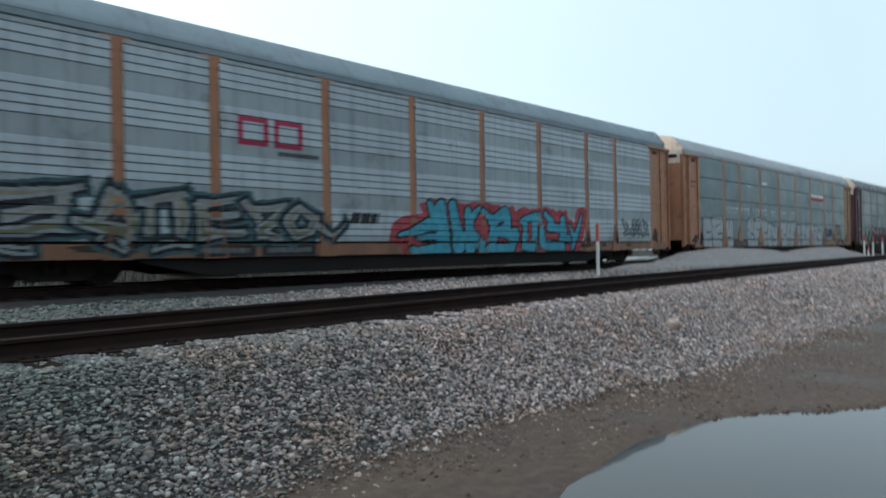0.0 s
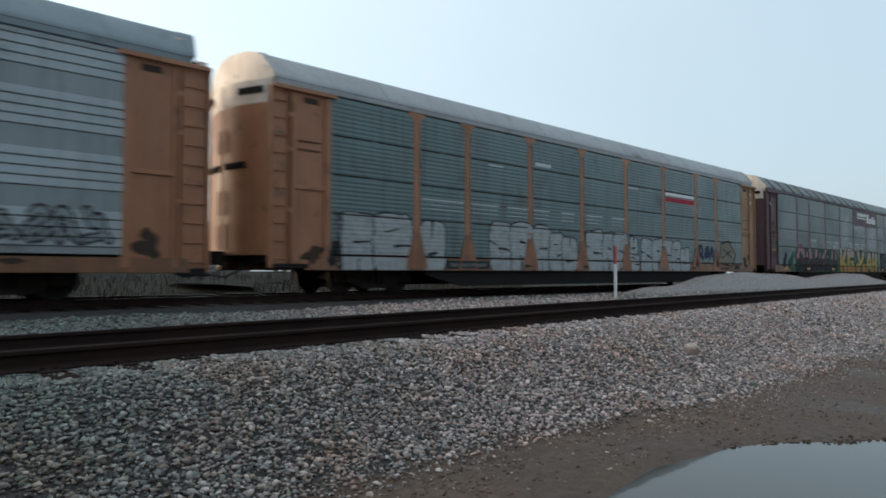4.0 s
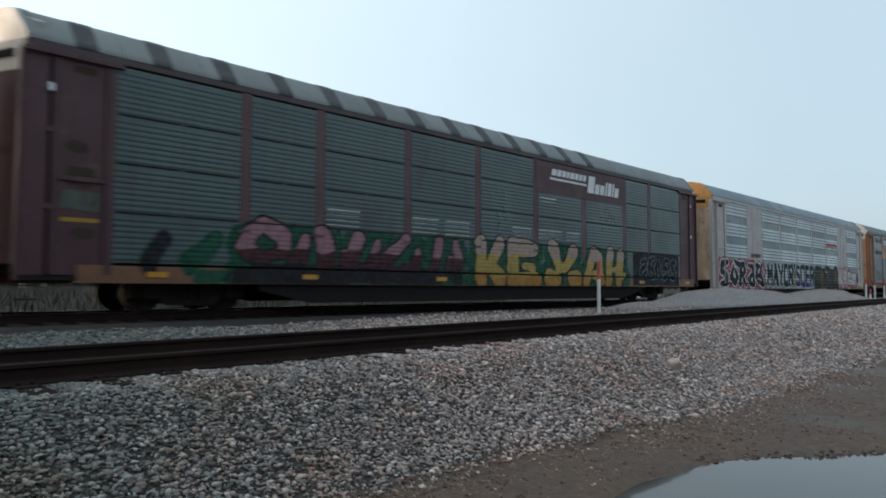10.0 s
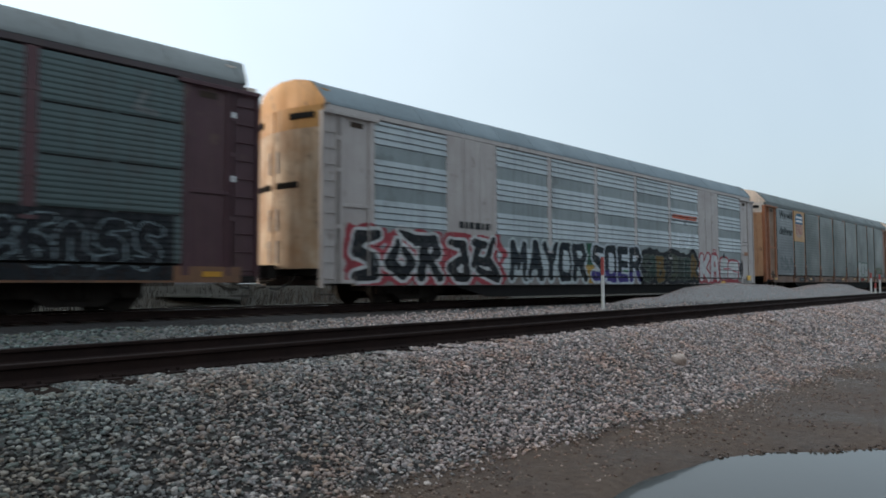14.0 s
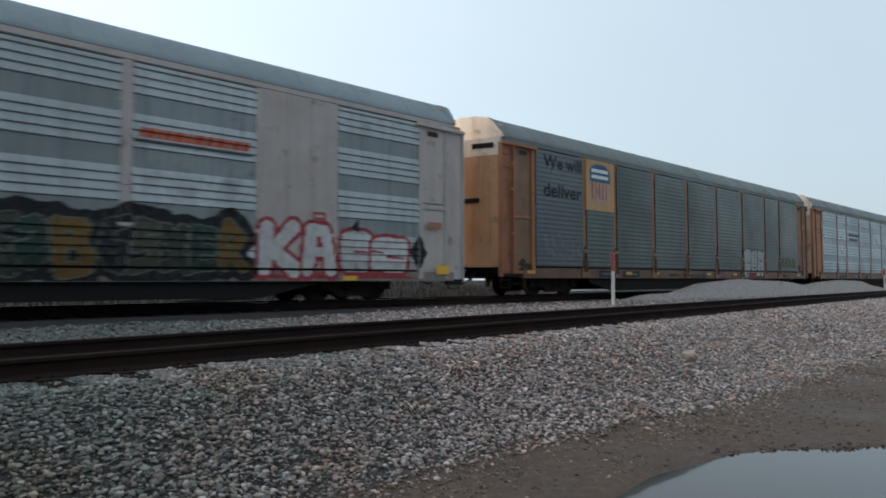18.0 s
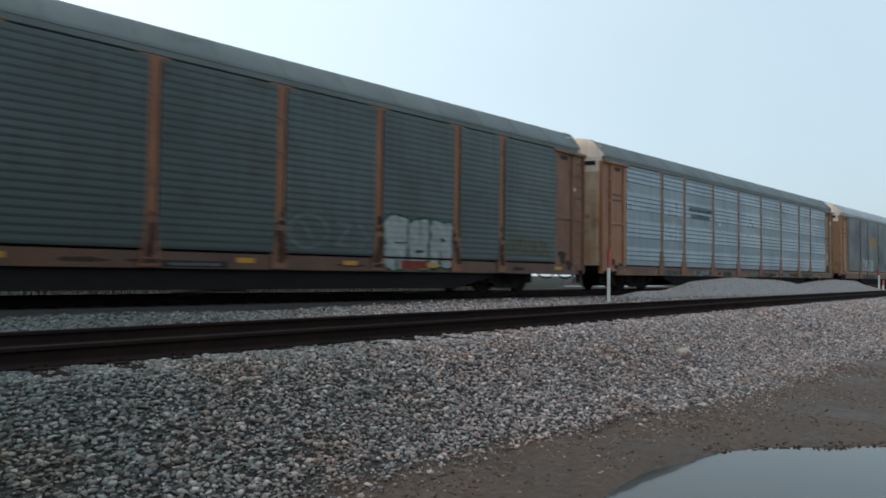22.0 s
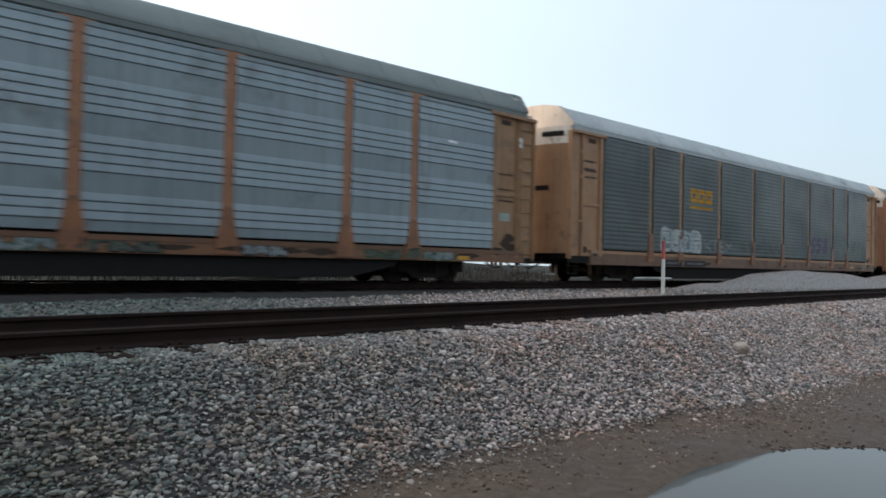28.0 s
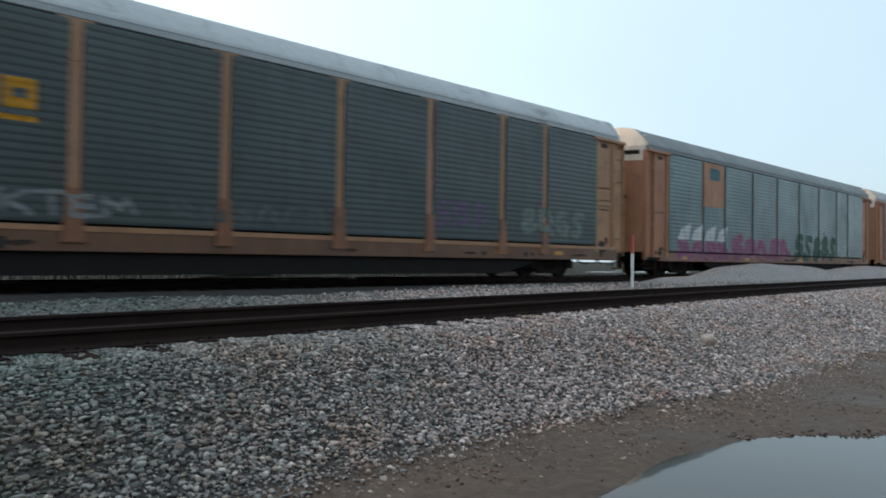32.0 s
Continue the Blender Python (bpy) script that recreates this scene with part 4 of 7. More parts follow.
def flat(points_list, depth):
    """Flat painted shapes in one mesh, all at one depth."""
    bm = bmesh.new()
    for k, pts in enumerate(points_list):
        f = bm.faces.new([bm.verts.new((x, -depth - 0.00008 * k, z)) for x, z in pts])
        f.normal_update()
        if f.normal.y > 0:
            f.normal_flip()
    return bm


def painted(car, name, shapes, material, layer, label="", posts=True):
    """Paint outlines onto whatever face of the side lies under them."""
    bm = bmesh.new()
    limits = [(min(p[0] for p in pts), max(p[0] for p in pts), min(p[1] for p in pts), max(p[1] for p in pts)) for pts in shapes]
    for x0, x1, z0, z1, d0, d1 in zones(car):
        if not posts and x1 - x0 < 0.5:
            continue
        for k, pts in enumerate(shapes):
            a, b, c, d = limits[k]
            if a >= x1 or b <= x0 or c >= z1 or d <= z0:
                continue
            q = clipped(clipped(pts, 0, x0, x1), 1, z0, z1)
            if len(q) > 2:
                f = bm.faces.new([bm.verts.new((x, -d0 - (d1 - d0) * (z - z0) / (z1 - z0) - 0.0022 * layer - 0.00006 * (k % 30), z)) for x, z in q])
                f.normal_update()
                if f.normal.y > 0:
                    f.normal_flip()
    bmesh.ops.remove_doubles(bm, verts=bm.verts, dist=1e-5)
    return part(name, bm, material, car, label)


def rect(x0, x1, z0, z1, lean=0.0):
    return [(x0, z0), (x1, z0), (x1 + lean * (z1 - z0), z1), (x0 + lean * (z1 - z0), z1)]


def lettered(car, name, text, material, x, z, size, width, label):
    """Painted words in the built-in font, fitted to a width, low corner at x, z."""
    cu = bpy.data.curves.new(name, "FONT")
    cu.body, cu.size, cu.offset = text, size, size * 0.02
    ob = bpy.data.objects.new(name, cu)
    scene.collection.objects.link(ob)
    me = bpy.data.meshes.new_from_object(ob.evaluated_get(bpy.context.evaluated_depsgraph_get()))
    bpy.data.objects.remove(ob)
    bm = bmesh.new()
    bm.from_mesh(me)
    lo, hi = min(v.co.x for v in bm.verts), max(v.co.x for v in bm.verts)
    for v in bm.verts:
        v.co = Vector((x + (v.co.x - lo) * width / (hi - lo), -SIDE - 0.0465, z + v.co.y))
    return part(name, bm, material, car, label)


def capsule(a, b, r, n=6):
    ax, az, bx, bz = *a, *b
    t = math.atan2(bz - az, bx - ax)
    arc = [t + math.pi / 2 + math.pi * k / n for k in range(n + 1)]
    return [(ax + r * math.cos(q), az + r * math.sin(q)) for q in arc] + [(bx + r * math.cos(q + math.pi), bz + r * math.sin(q + math.pi)) for q in arc]


def stroke_distance(x, z, strokes, sharp):
    """Distance to the edge of a letter of tapered strokes (ax, az, bx, bz, ra, rb), negative inside."""
    best = np.full(x.shape, 9.0)
    for ax, az, bx, bz, ra, rb in strokes:
        length = math.hypot(bx - ax, bz - az) + 1e-6
        ux, uz = (bx - ax) / length, (bz - az) / length
        along, across = (x - ax) * ux + (z - az) * uz, np.abs((z - az) * ux - (x - ax) * uz)
        t = np.clip(along, 0, length)
        r = ra + (rb - ra) * t / length
        if sharp:
            d = np.maximum(across - r, np.abs(along - length / 2) - length / 2 - 0.5 * r)
        else:
            d = np.hypot(along - t, across) - r
        best = np.minimum(best, d)
    return best


def block_distance(x, z, block):
    """Distance to the edge of a fat block letter (x0, x1, z0, z1, slits) with narrow slits cut into it."""
    x0, x1, z0, z1, slits = block
    r = 0.20
    qx, qz = np.abs(x - (x0 + x1) / 2) - (x1 - x0) / 2 + r, np.abs(z - (z0 + z1) / 2) - (z1 - z0) / 2 + r
    d = np.hypot(np.maximum(qx, 0), np.maximum(qz, 0)) + np.minimum(np.maximum(qx, qz), 0) - r
    for ax, az, bx, bz, w in slits:
        d = np.maximum(d, -stroke_distance(x, z, [(x0 + ax * (x1 - x0), z0 + az * (z1 - z0), x0 + bx * (x1 - x0), z0 + bz * (z1 - z0), w, w * 0.6)], False))
    return d


def piece(car, letters, rings, label, tones=(), back=None, sharp=False, posts=True, warp=0.03, seed=0, low=None):
    """A sprayed piece, laid in small patches on whatever faces of the side lie under it. letters: stroke lists, or blocks.
    rings: (edge distance, materials in turn) from the inside out. tones: (height, material) for the innermost ring, from below."""
    spans = []
    for strokes in letters:
        if isinstance(strokes, tuple):
            spans.append((strokes[0], strokes[1], strokes[2], strokes[3]))
        else:
            spans.append((min(min(k[0], k[2]) - max(k[4:]) for k in strokes), max(max(k[0], k[2]) + max(k[4:]) for k in strokes), min(min(k[1], k[3]) - max(k[4:]) for k in strokes), max(max(k[1], k[3]) + max(k[4:]) for k in strokes)))
    reach = max([rings[-1][0]] + ([back[1] + 0.12] if back else [])) + warp
    x_low, x_high = min(q[0] for q in spans) - reach, max(q[1] for q in spans) + reach
    z_low, z_high = min(q[2] for q in spans) - reach, max(q[3] for q in spans) + reach
    kinds, found, count = {}, {}, 0
    for fa, fb, line in side_faces(car, posts):
        a, b, c, d = max(fa, x_low), min(fb, x_high), max(line[0][0], z_low, low or 0), min(line[-1][0], z_high)
        if b - a < 0.01 or d - c < 0.01:
            continue
        lz, ld = np.array([q[0] for q in line]), np.array([q[1] for q in line])
        xs = np.linspace(a, b, max(2, int((b - a) / 0.042) + 1))
        marks = sorted({c, d, *[float(z) for z in lz if c < z < d]})
        zs = np.concatenate([np.linspace(p, q, max(2, int((q - p) / 0.028) + 2))[:-1] for p, q in zip(marks, marks[1:])] + [[d]])
        mx, mz = np.meshgrid((xs[1:] + xs[:-1]) / 2, (zs[1:] + zs[:-1]) / 2)
        wx, wz = mx + warp * waves(mx, mz, 0.33, seed + 0.7), mz + warp * waves(mx, mz, 0.29, seed + 2.1)
        role, near = np.full(mx.shape, -1), np.full(mx.shape, 9.0)
        for k, strokes in enumerate(letters):
            dist = block_distance(wx, wz, strokes) if isinstance(strokes, tuple) else stroke_distance(wx, wz, strokes, sharp)
            near = np.minimum(near, dist)
            for i in range(len(rings) - 1, -1, -1):
                inside = dist < rings[i][0]
                if i == 0 and tones:
                    step = np.zeros(mx.shape, int)
                    for n, (top, _) in enumerate(tones[:-1]):
                        step += mz + 0.10 * waves(mx, mz, 0.45, seed + k) > top
                    for n in range(len(tones)):
                        kinds[(k, i, n)] = tones[n][1]
                        role[inside & (step == n)] = k * 100 + i * 10 + n
                else:
                    kinds[(k, i, 0)] = rings[i][1][k % len(rings[i][1])]
                    role[inside] = k * 100 + i * 10
        if back:
            kinds["back"] = back[0]
            rough = 0.09 * waves(mx, mz, 0.5, seed + 5.0) + 0.05 * waves(mx, mz, 0.17, seed + 3.0)
            role[(role < 0) & (near + rough < back[1]) & (mz + rough < back[2])] = 9999
        gx, gz = np.meshgrid(xs, zs)
        verts = np.stack([gx, -np.interp(gz, lz, ld) - 0.0035, gz], -1).reshape(-1, 3)
        idx = np.arange(gx.size).reshape(gx.shape)
        quads = np.stack([idx[:-1, :-1], idx[:-1, 1:], idx[1:, 1:], idx[1:, :-1]], -1)
        for value in np.unique(role[role >= 0]):
            mine = quads[role == value]
            used, place = np.unique(mine, return_inverse=True)
            vs, fs = found.setdefault(int(value), ([], []))
            fs.append(place.reshape(-1, 4) + sum(len(v) for v in vs))
            vs.append(verts[used])
    for value in sorted(found):
        vs, fs = found[value]
        if value == 9999:
            name, material = "graffiti_backing", kinds["back"]
        else:
            i = value // 10 % 10
            name, material = "graffiti_outline" if i == len(rings) - 1 and i else "graffiti_letter", kinds[(value // 100, i, value % 10)]
        part(name, sheet(name, np.concatenate(vs).tolist(), np.concatenate(fs).tolist(), material), None, car, label)


STROKES = {
    "A": [((0.05, 0), (0.5, 1)), ((0.5, 1), (0.95, 0)), ((0.25, 0.38), (0.75, 0.38))], "M": [((0, 0), (0.08, 1)), ((0.08, 1), (0.5, 0.35)), ((0.5, 0.35), (0.92, 1)), ((0.92, 1), (1, 0))],
    "Y": [((0, 1), (0.5, 0.5)), ((1, 1), (0.5, 0.5)), ((0.5, 0.5), (0.5, 0))], "O": [((0.2, 0), (0, 0.3)), ((0, 0.3), (0, 0.7)), ((0, 0.7), (0.2, 1)), ((0.2, 1), (0.8, 1)), ((0.8, 1), (1, 0.7)), ((1, 0.7), (1, 0.3)), ((1, 0.3), (0.8, 0)), ((0.8, 0), (0.2, 0))],
    "R": [((0.05, 0), (0.05, 1)), ((0.05, 1), (0.75, 1)), ((0.75, 1), (0.92, 0.75)), ((0.92, 0.75), (0.7, 0.5)), ((0.7, 0.5), (0.1, 0.5)), ((0.5, 0.5), (1, 0))], "S": [((0.95, 0.95), (0.2, 1)), ((0.2, 1), (0.05, 0.72)), ((0.05, 0.72), (0.9, 0.38)), ((0.9, 0.38), (0.8, 0.02)), ((0.8, 0.02), (0.05, 0.05))],
    "E": [((0.08, 0), (0.08, 1)), ((0.08, 1), (0.92, 1)), ((0.08, 0.5), (0.8, 0.5)), ((0.08, 0), (0.95, 0))], "K": [((0.05, 0), (0.05, 1)), ((0.1, 0.45), (0.95, 1)), ((0.3, 0.6), (1, 0))], "B": [((0.05, 0), (0.05, 1)), ((0.05, 1), (0.8, 0.9)), ((0.8, 0.9), (0.75, 0.55)), ((0.75, 0.55), (0.1, 0.52)), ((0.75, 0.55), (0.95, 0.25)), ((0.95, 0.25), (0.7, 0)), ((0.7, 0), (0.05, 0))],
    "U": [((0, 1), (0.05, 0.2)), ((0.05, 0.2), (0.5, 0)), ((0.5, 0), (0.95, 0.2)), ((0.95, 0.2), (1, 1))], "H": [((0.05, 0), (0.05, 1)), ((0.95, 0), (0.95, 1)), ((0.05, 0.5), (0.95, 0.5))], "C": [((0.95, 0.85), (0.4, 1)), ((0.4, 1), (0.05, 0.6)), ((0.05, 0.6), (0.1, 0.2)), ((0.1, 0.2), (0.5, 0)), ((0.5, 0), (0.95, 0.15))],
    "N": [((0.05, 0), (0.05, 1)), ((0.05, 1), (0.95, 0)), ((0.95, 0), (0.95, 1))], "Z": [((0.05, 1), (0.95, 1)), ((0.95, 1), (0.05, 0)), ((0.05, 0), (0.95, 0))], "T": [((0, 1), (1, 1)), ((0.5, 1), (0.5, 0))], "D": [((0.05, 0), (0.05, 1)), ((0.05, 1), (0.7, 0.9)), ((0.7, 0.9), (0.95, 0.5)), ((0.95, 0.5), (0.7, 0.1)), ((0.7, 0.1), (0.05, 0))],
    "I": [((0.5, 0), (0.5, 1))],
    # loops and hooks that are no letters, for pieces that cannot be read
    "a": [((0.1, 0), (0.05, 0.7)), ((0.05, 0.7), (0.35, 1)), ((0.35, 1), (0.6, 0.75)), ((0.6, 0.75), (0.55, 0.2)), ((0.55, 0.2), (0.95, 0.05))],
    "b": [((0.3, 0.05), (0.08, 0.3)), ((0.08, 0.3), (0.5, 0.5)), ((0.5, 0.5), (0.92, 0.75)), ((0.92, 0.75), (0.6, 1)), ((0.6, 1), (0.25, 0.8)), ((0.6, 0.1), (0.95, 0.3))],
    "c": [((0.05, 0), (0.1, 0.6)), ((0.1, 0.6), (0.5, 1)), ((0.5, 1), (0.88, 0.62)), ((0.88, 0.62), (0.55, 0.35)), ((0.55, 0.35), (1, 0))],
    "d": [((0.5, 0), (0.08, 0.35)), ((0.08, 0.35), (0.3, 0.92)), ((0.3, 0.92), (0.92, 1)), ((0.5, 0.52), (0.95, 0.38)), ((0.95, 0.38), (0.8, 0))],
    "e": [((0.05, 1), (0.3, 0.4)), ((0.3, 0.4), (0.55, 0.92)), ((0.55, 0.92), (0.7, 0.3)), ((0.7, 0.3), (0.98, 0.05)), ((0.05, 0.08), (0.5, 0.14))],
    "f": [((0.08, 0.1), (0.45, 0)), ((0.45, 0), (0.85, 0.3)), ((0.85, 0.3), (0.3, 0.55)), ((0.3, 0.55), (0.35, 1)), ((0.35, 1), (0.95, 0.9))],
    "g": [((0.1, 1), (0.2, 0.1)), ((0.2, 0.1), (0.6, 0.32)), ((0.6, 0.32), (0.95, 0)), ((0.5, 1), (0.92, 0.6))],
    "h": [((0.1, 0.05), (0.9, 0.2)), ((0.9, 0.2), (0.75, 0.6)), ((0.75, 0.6), (0.1, 0.5)), ((0.1, 0.5), (0.3, 0.95)), ((0.3, 0.95), (0.9, 0.95))],
    # fat lobes on a broad foot
    "p": [((0.18, 0.05), (0.15, 1)), ((0.80, 1), (0.52, 0.45)), ((0.45, 0.10), (0.95, 0.10))],
    "q": [((0.15, 0.05), (0.15, 0.95)), ((0.15, 0.95), (0.72, 0.88)), ((0.2, 0.5), (0.5, 0.5)), ((0.3, 0.05), (0.9, 0.10))],
    "r": [((0.15, 1), (0.42, 0.48)), ((0.85, 0.98), (0.58, 0.48)), ((0.05, 0.10), (0.38, 0.16)), ((0.62, 0.10), (0.97, 0.12))],
    "s": [((0.1, 0.05), (0.2, 0.8)), ((0.2, 0.8), (0.5, 1)), ((0.5, 1), (0.78, 0.7)), ((0.78, 0.7), (0.75, 0.05))],
    "t": [((0.15, 0.05), (0.15, 1)), ((0.78, 0.95), (0.78, 0.05)), ((0.15, 0.08), (0.95, 0.08))],
}
FORMS = "abcdefgh"


def graffiti(car, x0, x1, z0, z1, fill, outline, seed, text="", count=0, back=None, weight=0.13, jolt=0.10, edge=1.5, angular=False, halo=0.48, posts=True, foot=None, curve=False, label="spray-painted graffiti letters"):
    """A sprayed piece of thick outlined strokes across a stretch of the side, painted on the panels and posts."""
    rng = random.Random(seed)
    fills = fill if isinstance(fill, tuple) else (fill,)
    letters = text or "".join(rng.choice(FORMS) for _ in range(count))
    curve = curve or (letters[0].islower() and not angular)
    letters_drawn, step = [], (x1 - x0) / len(letters)
    h = z1 - z0
    r = weight * min(step, h)
    for k, ch in enumerate(letters):
        tall, low = 1 - jolt * rng.uniform(0, 1.2), jolt * rng.uniform(0, 0.8)
        lean = rng.uniform(-jolt, jolt)
        moved, chains, strokes = {}, [], []
        for a, b in STROKES[ch]:
            for u, v in (a, b):
                if (u, v) not in moved:
                    moved[u, v] = (x0 + step * (k + 0.10 + 0.80 * (u + lean * v) + rng.uniform(-jolt, jolt) * 0.35), z0 + r + (h - 2 * r) * (low + (tall - low) * v) + rng.uniform(-jolt, jolt) * 0.2 * h)
            if chains and chains[-1][-1] == moved[a] and curve:
                chains[-1].append(moved[b])
            else:
                chains.append([moved[a], moved[b]])
        for chain in chains:
            for _ in range(2 if curve else 0):
                cut = [(p[0] + w * (q[0] - p[0]), p[1] + w * (q[1] - p[1])) for p, q in zip(chain, chain[1:]) for w in (0.25, 0.75)]
                chain = [chain[0]] + cut[1:-1] + [chain[-1]] if len(chain) > 2 else chain
            strokes += [(*p, *q, r * rng.uniform(0.85, 1.15), r * rng.uniform(0.85, 1.15)) for p, q in zip(chain, chain[1:])]
        letters_drawn.append(strokes)
    tones = ()
    if foot:
        tones = [(z0 + 0.30 * h, foot), (9.0, fills[0])]
    piece(car, letters_drawn, [(0.0, fills), (r * (edge - 1), (outline,))], label, tones, (back, halo * h * 0.6, z1 + 0.12) if back else None, angular, posts, 0.02 + 0.1 * r, seed)


def bars(car, name, material, x0, x1, z0, z1, seed, gap=0.25, lean=0.0, label="painted lettering, too small to read", depth=2, widths=(0.5, 1.2)):
    """A line of plain bars for small writing."""
    rng, x, out, h = random.Random(seed), x0, [], z1 - z0
    while x < x1 - 0.02:
        w = min(h * rng.uniform(*widths), x1 - x)
        out.append([(x, z0), (x + w, z0), (x + w + lean * h, z1), (x + lean * h, z1)])
        x += w + h * gap
    tagged(painted(car, name, out, material, depth, label), kind="stuff")


def shared_parts():
    """Meshes that all cars share."""
    s = {}
    bm = bmesh.new()
    prism(bm, [(-HALF, 0.78), (HALF, 0.78), (HALF, 1.0), (-HALF, 1.0)], -1.45, 1.45, "y")
    for y in (-0.32, 0.26):
        prism(bm, [(-12.6, 0.80), (-11.6, 0.80), (-8.4, 0.42), (8.4, 0.42), (11.6, 0.80), (12.6, 0.80)], y, y + 0.06, "y")
    for k in range(-8, 9):
        box(bm, k * 1.5 - 0.05, k * 1.5 + 0.05, -1.42, 1.42, 0.66, 0.78)
    s["underframe"] = mesh_of("underframe", bm, M_BLACK)
    bm = bmesh.new()
    for y in (-1.5, 1.43):
        prism(bm, [(-8.78, 0.66), (-8.65, 0.44), (-7.3, 0.14), (7.3, 0.14), (8.65, 0.44), (8.78, 0.66)], y, y + 0.07, "y")
    s["skirt"] = mesh_of("lower_beam", bm, M_BLACK)
    # bogie parts
    bm = bmesh.new()
    prism(bm, [(-1.25, 0.28), (-1.25, 0.60), (-0.85, 0.68), (-0.45, 0.86), (0.45, 0.86), (0.85, 0.68), (1.25, 0.60), (1.25, 0.28), (0.72, 0.28), (0.48, 0.12), (-0.48, 0.12), (-0.72, 0.28)], -0.07, 0.07, "y")
    for x in (-0.89, 0.89):
        rod(bm, (x, -0.14, 0.42), (x, 0.14, 0.42), 0.15, sides=12)
    for x in (-0.2, 0, 0.2):
        rod(bm, (x, -0.10, 0.26), (x, -0.10, 0.58), 0.075, sides=8)
    s["side_frame"] = mesh_of("side_frame", bm, M_STEEL)
    bm = bmesh.new()
    box(bm, -0.2, 0.2, -1.05, 1.05, 0.48, 0.76, 0.03)
    rod(bm, (0, 0, 0.7), (0, 0, 0.83), 0.2, sides=12)
    s["bolster"] = mesh_of("bolster", bm, M_STEEL)
    bm = bmesh.new()
    for x in (-0.40, 0.28):
        box(bm, x, x + 0.12, -0.98, 0.98, 0.16, 0.44, 0.02)
    for y in (-0.62, 0.5):
        prism(bm, [(-1.30, 0.50), (-1.30, 0.78), (1.30, 0.78), (1.30, 0.50), (0.5, 0.20), (-0.5, 0.20)], y, y + 0.12, "y")
    s["brakes"] = mesh_of("brake_rigging", bm, M_BLACK)
    bm = bmesh.new()
    for y in (-0.7525, 0.7525):
        sgn = 1 if y > 0 else -1
        rod(bm, (0, y - 0.055 * sgn, 0), (0, y + 0.065 * sgn, 0), 0.42, 0.415, 28)
        rod(bm, (0, y - 0.085 * sgn, 0), (0, y - 0.055 * sgn, 0), 0.447, sides=28)
        rod(bm, (0, y + 0.065 * sgn, 0), (0, y + 0.09 * sgn, 0), 0.13, sides=12)
        for k in range(3):
            a = k * math.tau / 3
            rod(bm, (0.27 * math.cos(a), y + 0.06 * sgn, 0.27 * math.sin(a)), (0.27 * math.cos(a), y + 0.075 * sgn, 0.27 * math.sin(a)), 0.04, sides=8)
    rod(bm, (0, -1.02, 0), (0, 1.02, 0), 0.08, sides=10)
    bm.normal_update()
    for f in bm.faces:
        r = max(math.hypot(v.co.x, v.co.z) for v in f.verts)
        if r > 0.40 and abs(f.normal.y) < 0.5:
            f.material_index = 1
    s["wheelset"] = mesh_of("wheelset", bm, M_STEEL, M_TREAD)
    # coupler with drawbar and knuckle, pointing along +x
    bm = bmesh.new()
    box(bm, -0.9, 0.22, -0.09, 0.09, 0.76, 0.96, 0.02)
    prism(bm, [(0.22, -0.16), (0.55, -0.20), (0.68, -0.08), (0.62, 0.06), (0.50, 0.02), (0.45, 0.14), (0.22, 0.18)], 0.70, 1.02, "z")
    s["coupler"] = mesh_of("coupler", bm, M_STEEL)
    bm = bmesh.new()
    bent_rod(bm, [(0.0, -0.45, 0.80), (0.18, -0.45, 0.62), (0.42, -0.40, 0.47), (0.68, -0.33, 0.45)], 0.028)
    s["hose_a"] = mesh_of("brake_hose", bm, M_HOSE)
    bm = bmesh.new()
    bent_rod(bm, [(0.0, 0.45, 0.80), (0.2, 0.44, 0.55), (0.5, 0.36, 0.42), (0.70, 0.30, 0.45)], 0.028)
    s["hose_b"] = mesh_of("brake_hose", bm, M_HOSE)
    bm = bmesh.new()
    bent_rod(bm, [(0.08, -1.45, 0.72), (0.10, -1.30, 0.62), (0.14, -0.3, 0.66), (0.30, -0.12, 1.02)], 0.014)
    s["lever"] = mesh_of("uncoupling_lever", bm, M_STEEL)
    bm = bmesh.new()
    for x in (-0.2, 0.2):
        rod(bm, (x, -1.52, 0.85), (x, -1.52, 0.28), 0.016, sides=6)
    box(bm, -0.2, 0.2, -1.56, -1.46, 0.27, 0.30)
    box(bm, -0.2, 0.2, -1.56, -1.46, 0.52, 0.54)
    s["step"] = mesh_of("sill_step", bm, M_STEEL)
    bm = bmesh.new()
    box(bm, -0.05, 0.04, -0.36, 0.36, 0, 0.15, 0.01)
    s["latch"] = mesh_of("door_latch", bm, M_BLACK)
    bm = bmesh.new()
    box(bm, -0.03, 0.05, -0.06, 0.06, 0, 0.34, 0.01)
    s["handle"] = mesh_of("door_handle", bm, M_STEEL)
    bm = bmesh.new()
    rod(bm, (0.0, 0, 0), (0.05, 0, 0), 0.05, sides=10)
    s["marker"] = mesh_of("reflector", bm, M_CLEAR_WHITE)
    return s


SHARED = shared_parts()
WHEELS, CARS = [], []


def rounded(ob):
    """Smooth the bowed faces and keep the edges crisp."""
    ob.data.polygons.foreach_set("use_smooth", [True] * len(ob.data.polygons))
    ob.data.set_sharp_from_angle(angle=radians(35))


